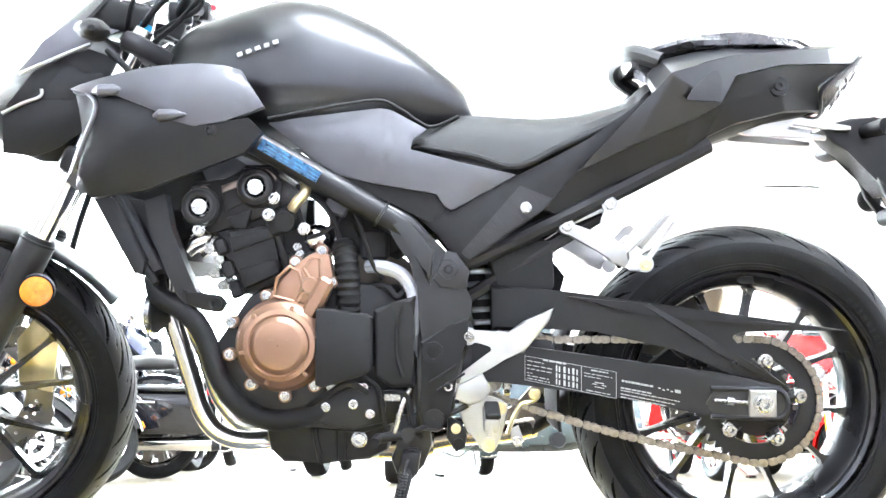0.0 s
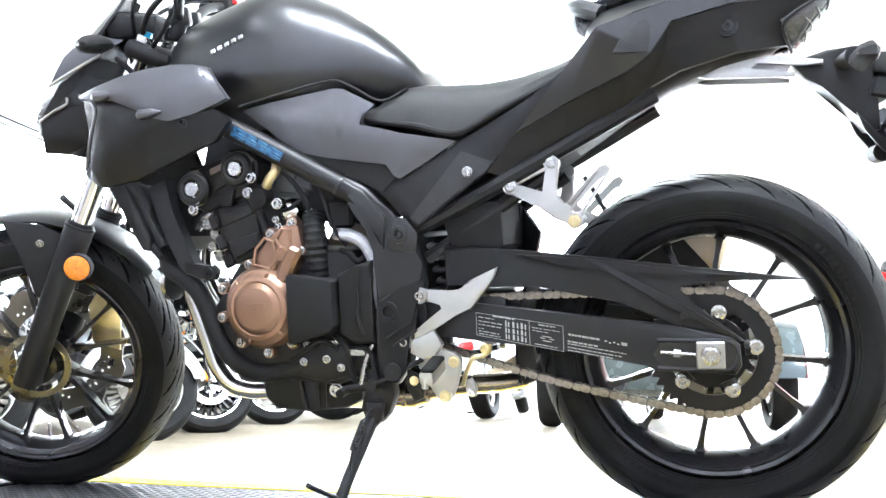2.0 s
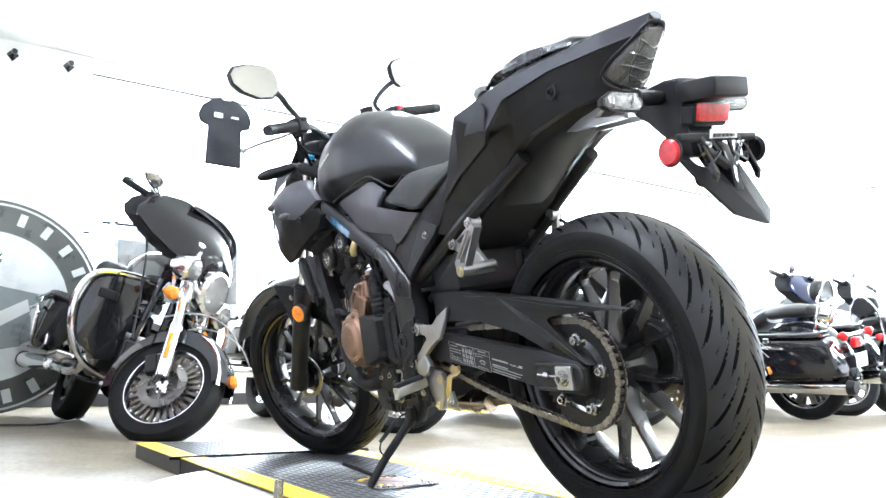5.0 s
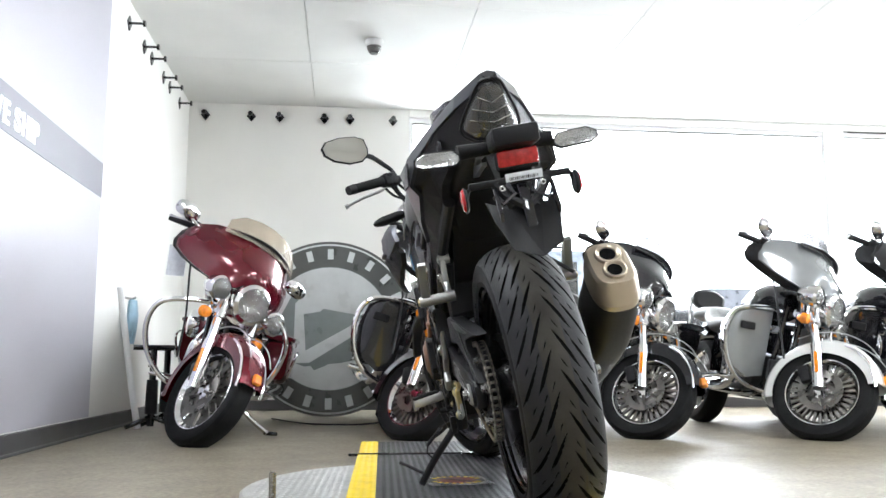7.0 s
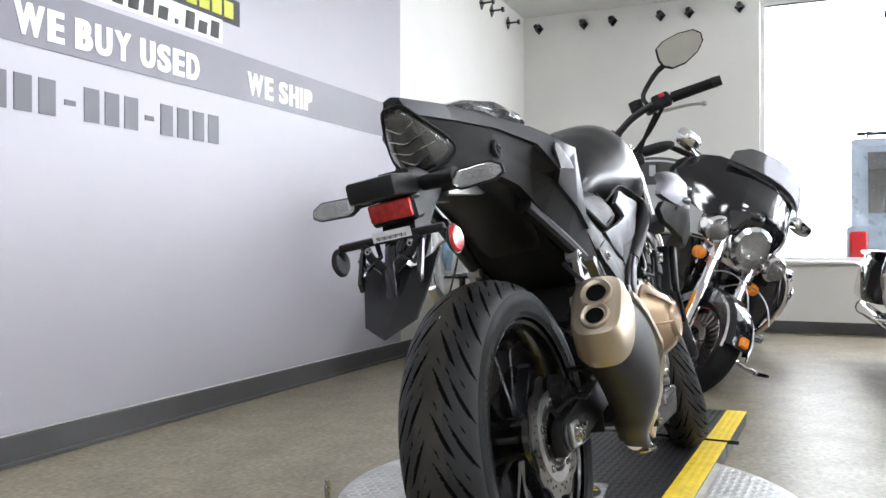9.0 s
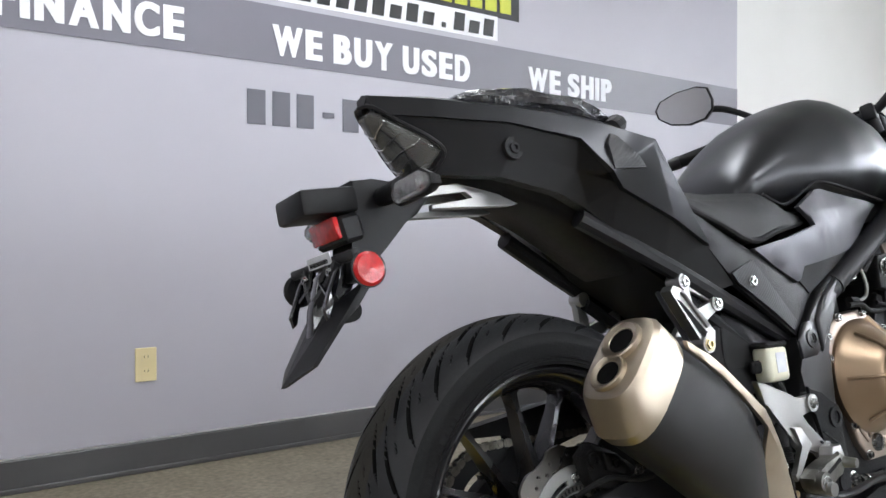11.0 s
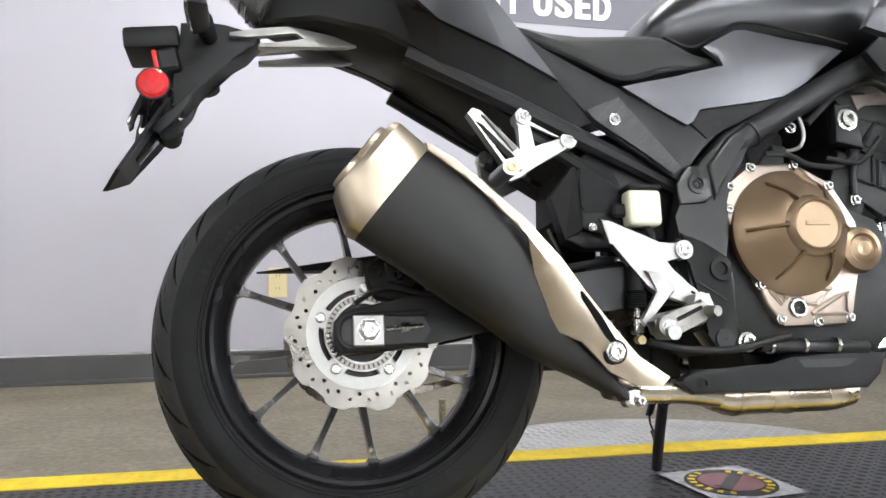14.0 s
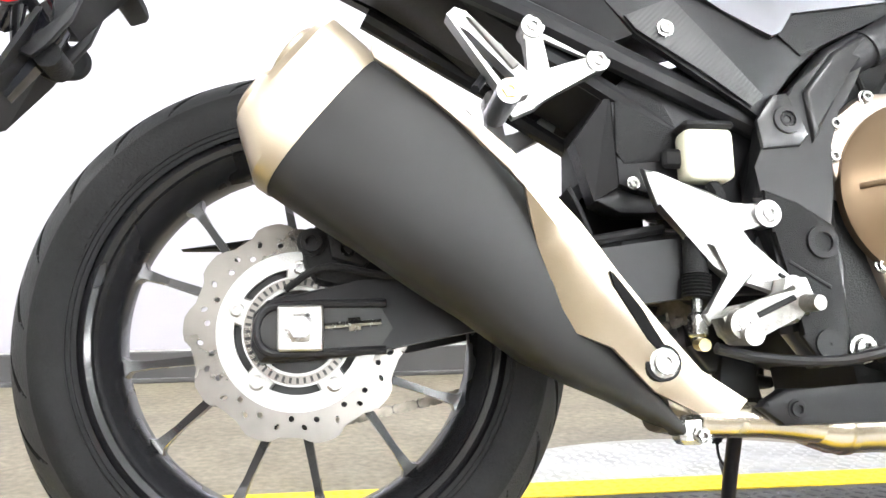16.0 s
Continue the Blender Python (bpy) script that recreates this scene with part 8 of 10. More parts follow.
mp("peg_clevis", prism(B(), [(-0.500, 0.365), (-0.524, 0.366), (-0.531, 0.345), (-0.524, 0.326), (-0.508, 0.336), (-0.495, 0.350)], 0.162, 0.190, 0.004, 2), ALU, "", rf)
mp("clevis_pin", cyl(B(), (-0.448, 0.165, 0.308), (-0.448, 0.214, 0.305), 0.011, seg=14), ALU, "", rf)
mp("master_cylinder", cyl(B(), (-0.424, 0.145, 0.425), (-0.422, 0.148, 0.372), 0.013, seg=16), GRAINED, "", rf)
mp("boot", tube(B(), [(-0.422, 0.148, 0.374), (-0.421, 0.149, 0.362), (-0.420, 0.150, 0.348)], 0.0145, 14, n=8, ripple=0.002), RUBBER, "", rf)
mp("push_rod", cyl(B(), (-0.420, 0.150, 0.350), (-0.418, 0.152, 0.300), 0.006, seg=10), BOLT, "", rf)
mp("rod_nut", box(B(), (-0.418, 0.152, 0.320), (0.018, 0.018, 0.026), 0.003), BOLT, "", rf)
mp("rod_pin", cyl(B(), (-0.418, 0.150, 0.300), (-0.418, 0.166, 0.298), 0.007, seg=10), GOLD, "", rf)
mp("brake_pedal", tube(B(), [(-0.43, 0.165, 0.295), (-0.48, 0.170, 0.283), (-0.56, 0.172, 0.279), (-0.62, 0.178, 0.290), (-0.655, 0.19, 0.298)], 0.0085, 10, flat=0.7), FRAME, "black brake pedal", rf)
mp("stand_stop", bolt(B(), (-0.604, 0.150, 0.292), (0, 1, 0), 0.013, 0.010), BOLT)
rs_ = mp("brake_reservoir", box(B(), (-0.450, 0.132, 0.510), (0.058, 0.034, 0.060), 0.009, seg=3), WHITEPL, "milky white brake fluid reservoir")
mp("reservoir_cap", box(B(), (-0.450, 0.132, 0.543), (0.060, 0.037, 0.010), 0.004), GRAINED, "", rs_)
mp("reservoir_label", box(B(), (-0.455, 0.1492, 0.512), (0.026, 0.001, 0.034)), PAPER, "pale printed label", rs_)
mp("reservoir_tab", box(B(), (-0.414, 0.128, 0.508), (0.026, 0.012, 0.022), 0.004), GRAINED, "", rs_)
mp("reservoir_hose", tube(B(), [(-0.455, 0.132, 0.480), (-0.46, 0.138, 0.46), (-0.44, 0.142, 0.44), (-0.41, 0.145, 0.43)], 0.007, 8, ripple=0.001), GRAINED, "", rs_)
# rear caliper
rc = mp("rear_caliper", prism(B(), [(-0.002, 0.418), (-0.022, 0.434), (-0.060, 0.420), (-0.090, 0.395), (-0.095, 0.372), (-0.060, 0.362), (-0.018, 0.372), (-0.006, 0.390)], 0.086, 0.130, 0.010, 2), GRAINED, "black rear brake caliper")
mp("caliper_bridge", prism(B(), [(-0.030, 0.422), (-0.058, 0.416), (-0.078, 0.398), (-0.070, 0.385), (-0.035, 0.395)], 0.128, 0.138, 0.004), CASE, "", rc)
mp("caliper_bracket", prism(B(), [(-0.02, 0.37), (-0.05, 0.40), (-0.10, 0.40), (-0.14, 0.37), (-0.10, 0.355)], 0.088, 0.112, 0.004), GRAINED, "", rc)
for u, w, r in ((-0.014, 0.412, 0.012), (-0.10, 0.385, 0.007), (-0.052, 0.404, 0.009)):
    mp("caliper_bolt", bolt(B(), (u, 0.131, w), (0, 1, 0), r, 0.007), GRAINED if r > 0.01 else BOLT, "", rc)
mp("brake_hose", tube(B(), [(-0.05, 0.135, 0.435), (-0.09, 0.150, 0.43), (-0.16, 0.14, 0.40), (-0.28, 0.125, 0.41), (-0.40, 0.12, 0.43)], 0.006, 8), GRAINED, "", rc)
mp("sensor_wire", tube(B(), [(0.012, 0.118, 0.365), (-0.03, 0.14, 0.385), (-0.10, 0.145, 0.375), (-0.2, 0.138, 0.39)], 0.004, 8), GRAINED, "", rc)

# ---- front end, on the left lock ----
def on_fork(t, v, fwd=0.0):
    return Vector((FC[0] + 0.4305 * t - 0.9026 * fwd, v, FC[2] + 0.9026 * t + 0.4305 * fwd))


def leg(s):
    fk = fp_("fork_leg", cyl(B(), on_fork(-0.03, s * 0.098), on_fork(0.345, s * 0.098), 0.027, 0.030, 20), FRAME, "black fork leg with bright inner tube")
    fp_("inner_tube", cyl(B(), on_fork(0.33, s * 0.098), on_fork(0.745, s * 0.098), 0.0205, seg=20), CHROME, "bright fork tube", fk)
    fp_("dust_seal", cyl(B(), on_fork(0.340, s * 0.098), on_fork(0.352, s * 0.098), 0.032, 0.025, 20), RUBBER, "", fk)
    fp_("leg_foot", box(B(), on_fork(0.0, s * 0.092), (0.055, 0.036, 0.075), 0.010, Matrix.Rotation(radians(25.5), 3, "Y"), 2), FRAME, "", fk)
    fp_("axle_pinch", bolt(B(), on_fork(0.0, s * 0.108), (0, s, 0), 0.012, 0.006), BOLT, "", fk)
    fp_("fork_cap", cyl(B(), on_fork(0.745, s * 0.098), on_fork(0.764, s * 0.098), 0.0185, 0.017, 20), BOLT, "", fk)
    fp_("adjuster", cyl(B(), on_fork(0.764, s * 0.098), on_fork(0.775, s * 0.098), 0.0125, seg=6), BLUEPL if s < 0 else BOLT, "blue fork adjuster" if s < 0 else "", fk)
    if s < 0:
        c = on_fork(0.272, s * 0.150, -0.036)
        fp_("side_reflector", lathe(B(), [(0.001, -0.012), (0.020, -0.011), (0.026, -0.007), (0.026, 0.0), (0.001, 0.0)], c, 28, close=False), AMBER, "round amber reflector", fk)
        fp_("reflector_stem", cyl(B(), on_fork(0.272, s * 0.110, -0.020), c, 0.010, seg=10), GRAINED, "", fk)
        fp_("reflector_cup", lathe(B(), [(0.0265, -0.008), (0.029, -0.008), (0.029, 0.010), (0.0265, 0.010)], c, 28), GRAINED, "", fk)


both(leg)
fp_("axle_shaft", cyl(B(), (FC[0], -0.105, FC[2]), (FC[0], 0.105, FC[2]), 0.011, seg=14), BOLT)
for t, h in ((0.732, 0.038), (0.50, 0.05)):
    b = box(B(), on_fork(t, 0, -0.02), (0.095, 0.262, h), 0.014, Matrix.Rotation(radians(25.5), 3, "Y"), 2)
    fp_("triple_clamp", b, FRAME, "black fork clamp")
# front mudguard
fd = fp_("front_mudguard", lathe(B(), [(0.325, -0.072), (0.333, -0.062), (0.340, -0.03), (0.342, 0.0), (0.340, 0.03), (0.333, 0.062), (0.325, 0.072), (0.321, 0.070), (0.336, 0.0), (0.321, -0.070)], FC, 40, a0=35, a1=152), PAINT, "matte black front mudguard")


def stay(s):
    pts = [on_fork(0.10, s * 0.080, 0.02), on_fork(0.25, s * 0.078, 0.06), on_fork(0.30, s * 0.074, 0.03)]
    a = [(-1.385, 0.44), (-1.36, 0.50), (-1.33, 0.58), (-1.39, 0.615), (-1.47, 0.63), (-1.44, 0.56), (-1.42, 0.46)]
    fp_("mudguard_stay", prism(B(), a, s * 0.068, s * 0.078, 0.003), GRAINED, "", fd)
    fp_("stay_bolt", bolt(B(), (-1.395, s * 0.078, 0.575), (0, s, 0), 0.007, 0.004), BOLT, "", fd)


both(stay)
# front brake, on the right
fb = fp_("brake_disc", petal_disc((FC[0], FC[2]), 0.062, 0.158, 0.098, 10, th=0.0045), STEEL, "drilled wave-edged steel brake disc", front_w)
for k in range(5):
    a = radians(10 + 72 * k)
    b = B()
    tube(b, [(FC[0] + r * math.cos(a + dd), 0.062, FC[2] + r * math.sin(a + dd)) for r, dd in ((0.05, -0.15), (0.075, -0.05), (0.102, 0.08))], 0.010, 8, flat=0.5)
    fp_("disc_arm", b, RIM, "", fb)
fp_("sensor_ring", ring_plate((FC[0], FC[2]), -0.062, -0.058, 0.060, 0.072, 48, teeth=44, depth=0.002), STEEL, "", front_w)
fcal = fp_("front_caliper", box(B(), (-1.318, 0.085, 0.345), (0.055, 0.05, 0.12), 0.014, Matrix.Rotation(radians(8), 3, "Y"), 2), FRAME, "front brake caliper with a gold bracket")
fp_("caliper_bracket", prism(B(), [(-1.36, 0.31), (-1.30, 0.29), (-1.285, 0.40), (-1.33, 0.44), (-1.36, 0.40)], 0.050, 0.060, 0.003), GOLD, "gold zinc bracket", fcal)
fp_("brake_hose", tube(B(), [(-1.31, 0.10, 0.41), (-1.28, 0.11, 0.50), (-1.25, 0.10, 0.62), (-1.19, 0.09, 0.78), (-1.10, 0.12, 0.95), (-1.02, 0.20, 1.05)], 0.006, 8), GRAINED, "", fcal)

# headlamp, meter and signals
rings = []
for u, w0, w1, hw in ((-1.150, 0.790, 0.960, 0.085), (-1.19, 0.765, 0.985, 0.112), (-1.25, 0.750, 0.985, 0.115), (-1.30, 0.752, 0.950, 0.105), (-1.345, 0.770, 0.900, 0.085), (-1.370, 0.790, 0.865, 0.060), (-1.378, 0.805, 0.850, 0.040)):
    prof = [(0, w1), (0.55, w1 - 0.006), (0.9, w1 - 0.05), (1.0, w0 + 0.55 * (w1 - w0)), (0.86, w0 + 0.2 * (w1 - w0)), (0.5, w0), (0, w0 - 0.004)]
    rings.append([(u, x * hw, z) for x, z in prof] + [(u, -x * hw, z) for x, z in prof[-2:0:-1]])
hl = fp_("headlamp", loft(B(), rings), BLACK, "black headlamp cowl with a clear lens", sharp=38)
b = B()
rings = []
for u, w0, w1, hw in ((-1.325, 0.800, 0.905, 0.096), (-1.352, 0.808, 0.892, 0.082), (-1.381, 0.818, 0.858, 0.045), (-1.386, 0.825, 0.850, 0.03)):
    rings.append([(u, hw * math.cos(a), (w0 + w1) / 2 + (w1 - w0) / 2 * math.sin(a)) for a in [2 * math.pi * k / 20 for k in range(20)]])
fp_("lens", loft(b, rings), CLEAR, "clear headlamp lens", hl)


def hl_side(s):
    up = fp_("cowl_trim", shell(B(), [(-1.160, 0.985), (-1.233, 0.999), (-1.283, 0.957), (-1.319, 0.903), (-1.270, 0.928), (-1.210, 0.958)], lambda u, w: s * (0.120 - 0.25 * max(0, w - 0.94) - 0.2 * max(0, -1.27 - u)), 0.010), GREY, "gunmetal cowl trim", hl)
    # bright rods laid on the cowl's bevels imitate the light they catch
    fp_("edge_highlight", tube(B(), [(-1.206, s * 0.119, 0.957), (-1.265, s * 0.119, 0.928), (-1.321, s * 0.108, 0.900)], 0.003, 8), ALU, "", up)
    lo_ = fp_("cowl_trim", shell(B(), [(-1.223, 0.862), (-1.288, 0.858), (-1.350, 0.830), (-1.352, 0.765), (-1.301, 0.760), (-1.262, 0.776), (-1.222, 0.806)], lambda u, w: s * (0.114 + 0.18 * min(0, u + 1.27) - 0.15 * max(0, 0.80 - w)), 0.010), BLACK, "", hl)
    fp_("edge_highlight", tube(B(), [(-1.350, s * 0.098, 0.832), (-1.318, s * 0.106, 0.850), (-1.289, s * 0.112, 0.863), (-1.286, s * 0.112, 0.876)], 0.003, 8), ALU, "", lo_)
    fp_("cowl_cheek", shell(B(), [(-1.150, 0.930), (-1.210, 0.950), (-1.300, 0.905), (-1.345, 0.845), (-1.288, 0.868), (-1.250, 0.893), (-1.200, 0.880)], lambda u, w: s * (0.108 + 0.15 * min(0, u + 1.27)), 0.010), BLACK, "", hl)
    st = fp_("turn_signal", loft(B(), [[(-1.195 + r * math.cos(a), s * v, 0.978 - 0.01 * (v - 0.11) / 0.15 + 0.75 * r * math.sin(a)) for a in [2 * math.pi * k / 14 for k in range(14)]] for v, r in ((0.10, 0.012), (0.125, 0.018), (0.16, 0.024), (0.215, 0.024), (0.245, 0.016), (0.255, 0.006))]), GRAINED, "black front turn signal")
    fp_("signal_lens", loft(B(), [[(-1.202 + r * math.cos(a), s * v, 0.977 - 0.01 * (v - 0.11) / 0.15 + 0.7 * r * math.sin(a)) for a in [2 * math.pi * k / 14 for k in range(14)]] for v, r in ((0.155, 0.016), (0.17, 0.0225), (0.215, 0.022), (0.238, 0.013))]), CLEAR, "", st)
    # handlebar side
    bar = fp_("handlebar", tube(B(), [(-1.055, s * 0.0, 1.030), (-1.055, s * 0.06, 1.030), (-1.035, s * 0.13, 1.062), (-1.01, s * 0.20, 1.075), (-0.985, s * 0.29, 1.072), (-0.96, s * 0.372, 1.066)], 0.011, 12), FRAME, "black handlebar")
    fp_("grip", cyl(B(), (-0.994, s * 0.255, 1.0735), (-0.960, s * 0.372, 1.066), 0.0165, 0.0155, 18), RUBBER, "ribbed rubber grip", bar)
    fp_("bar_end", cyl(B(), (-0.960, s * 0.372, 1.066), (-0.952, s * 0.398, 1.064), 0.017, 0.015, 18), FRAME, "", bar)
    fp_("switch_box", box(B(), (-1.005, s * 0.225, 1.076), (0.045, 0.055, 0.042), 0.008, Matrix.Rotation(radians(s * -16), 3, "Z"), 2), GRAINED, "", bar)
    fp_("switch", box(B(), (-0.980, s * 0.225, 1.088), (0.012, 0.018, 0.012), 0.003), REDPL if s > 0 else GRAINED, "red stop switch" if s > 0 else "", bar)
    fp_("lever_perch", box(B(), (-1.035, s * 0.195, 1.070), (0.05, 0.035, 0.03), 0.007, seg=2), FRAME, "", bar)
    fp_("lever", tube(B(), [(-1.055, s * 0.195, 1.068), (-1.085, s * 0.24, 1.060), (-1.085, s * 0.31, 1.052), (-1.098, s * 0.362, 1.042)], 0.0075, 8, flat=0.8, taper=0.0055), ALU, "bright hand lever", bar)
    fp_("lever_tip", cyl(B(), (-1.098, s * 0.360, 1.042), (-1.100, s * 0.370, 1.041), 0.008, seg=10), ALU, "", bar)
    # mirror
    mr_ = fp_("mirror", tube(B(), [(-1.025, s * 0.185, 1.085), (-1.045, s * 0.185, 1.115), (-1.045, s * 0.205, 1.140), (-1.025, s * 0.245, 1.170), (-1.015, s * 0.275, 1.182)], 0.0065, 10, taper=0.009), GRAINED, "black-stalked rear view mirror")
    OUT = [(0.258, 1.200), (0.262, 1.235), (0.29, 1.252), (0.345, 1.262), (0.395, 1.258), (0.414, 1.240), (0.412, 1.215), (0.385, 1.186), (0.335, 1.163), (0.290, 1.160), (0.265, 1.176)]
    cu_, cw_ = 0.335, 1.21
    rgs = [[(-1.012 + o - 0.10 * (v - 0.33) * 1.0, s * (cu_ + (v - cu_) * k), cw_ + (w - cw_) * k) for v, w in OUT] for o, k in ((-0.030, 0.55), (-0.024, 0.82), (-0.010, 0.98), (0.0, 1.0), (0.002, 0.97))]
    fp_("mirror_shell", loft(B(), rgs), GRAINED, "", mr_)
    fp_("mirror_glass", loft(B(), [[(-1.012 + o - 0.10 * (v - 0.33), s * (cu_ + (v - cu_) * k), cw_ + (w - cw_) * k) for v, w in OUT] for o, k in ((-0.004, 0.93), (0.0028, 0.93))]), MIRROR, "mirror glass", mr_, sharp=10)


both(hl_side)
mt = fp_("meter", prism(B(), [(-1.10, 1.035), (-1.175, 1.045), (-1.215, 1.02), (-1.20, 0.985), (-1.11, 0.99)], -0.07, 0.07, 0.012, 3), GRAINED, "black instrument pod")
fp_("meter_face", box(B(), (-1.130, 0, 1.041), (0.055, 0.115, 0.004), 0.001, Matrix.Rotation(radians(8), 3, "Y")), SMOKE, "", mt)
rings = []
for t in range(6):
    k = t / 5
    u, w, hw = -1.275 + 0.10 * k, 0.985 + 0.095 * k, 0.085 - 0.03 * k * k
    rings.append([(u + 0.03 * (x / 0.085) ** 2, x, w - 0.012 * (x / 0.085) ** 2) for x in [hw * (-1 + 2 * j / 8) for j in range(9)]] + [(u + 0.004 + 0.03 * (x / 0.085) ** 2, x, w - 0.004 - 0.012 * (x / 0.085) ** 2) for x in [hw * (1 - 2 * j / 8) for j in range(9)]])
fp_("fly_screen", loft(B(), rings), BLACK, "small black fly screen")
for v in (-0.05, 0.05):
    fp_("bar_clamp", box(B(), (-1.055, v, 1.030), (0.045, 0.032, 0.04), 0.008, seg=2), FRAME)
    fp_("clamp_bolt", bolt(B(), (-1.068, v, 1.050), (0, 0, 1), 0.006, 0.005), BOLT)
    fp_("bar_post", cyl(B(), (-1.058, v, 1.015), (-1.070, v, 0.985), 0.016, seg=14), FRAME)
fp_("key_switch", cyl(B(), (-1.085, 0, 0.985), (-1.080, 0, 1.012), 0.020, seg=18), GRAINED)
fp_("front_reservoir", cyl(B(), (-1.065, 0.16, 1.085), (-1.065, 0.16, 1.115), 0.022, seg=20), GRAINED, "black front brake reservoir")
for pts, r in (([(-1.05, -0.19, 1.06), (-1.10, -0.15, 1.02), (-1.13, -0.06, 0.97), (-1.11, 0.02, 0.90)], 0.006), ([(-1.01, 0.22, 1.055), (-1.07, 0.17, 1.01), (-1.12, 0.10, 0.96), (-1.10, 0.06, 0.88)], 0.006), ([(-1.01, -0.22, 1.055), (-1.06, -0.17, 1.0), (-1.11, -0.10, 0.95), (-1.08, -0.07, 0.88)], 0.005), ([(-1.18, -0.10, 0.95), (-1.13, -0.13, 0.90), (-1.10, -0.11, 0.85)], 0.006), ([(-1.02, -0.24, 1.052), (-1.03, -0.21, 1.018), (-1.07, -0.14, 1.000), (-1.10, -0.05, 0.99)], 0.0045), ([(-1.03, -0.19, 1.085), (-1.08, -0.17, 1.082), (-1.13, -0.12, 1.05), (-1.15, -0.06, 0.99)], 0.0045), ([(-1.02, 0.23, 1.090), (-1.08, 0.18, 1.088), (-1.14, 0.10, 1.05), (-1.15, 0.05, 0.98)], 0.0045)):
    fp_("cable", tube(B(), pts, r, 8), GRAINED)


# ---- the other motorcycles in the shop ----
SPOKES = {}


def spoke_data(tw, material):
    """The mesh of one pair of wheel spokes, shared between wheels alike."""
    if (tw, material.name) in SPOKES:
        return SPOKES[tw, material.name]
    b = B()
    for s in (-1, 1):
        q = [b.verts.new(p) for p in ((0.045, s * 0.035, -tw), (0.045, s * 0.035, tw), (0.214, s * 0.022, tw * 1.6 + s * 0.012), (0.214, s * 0.022, -tw * 1.6 + s * 0.012))]
        q2 = [b.verts.new(v.co - Vector((0, s * 0.012, 0))) for v in q]
        b.faces.new(q)
        b.faces.new(q2[::-1])
        for j in range(4):
            b.faces.new((q[j], q2[j], q2[(j + 1) % 4], q[(j + 1) % 4]))
    bmesh.ops.recalc_face_normals(b, faces=b.faces)
    me = bpy.data.meshes.new("spoke")
    b.to_mesh(me)
    b.free()
    me.materials.append(material)
    SPOKES[tw, material.name] = me
    return me


# the front wheels are low, under deep fenders
LOW = ("front_wheel", "tyre", "brake_disc", "front_fender", "fender_trim", "fender_lamp", "fender_tip", "brake_caliper")


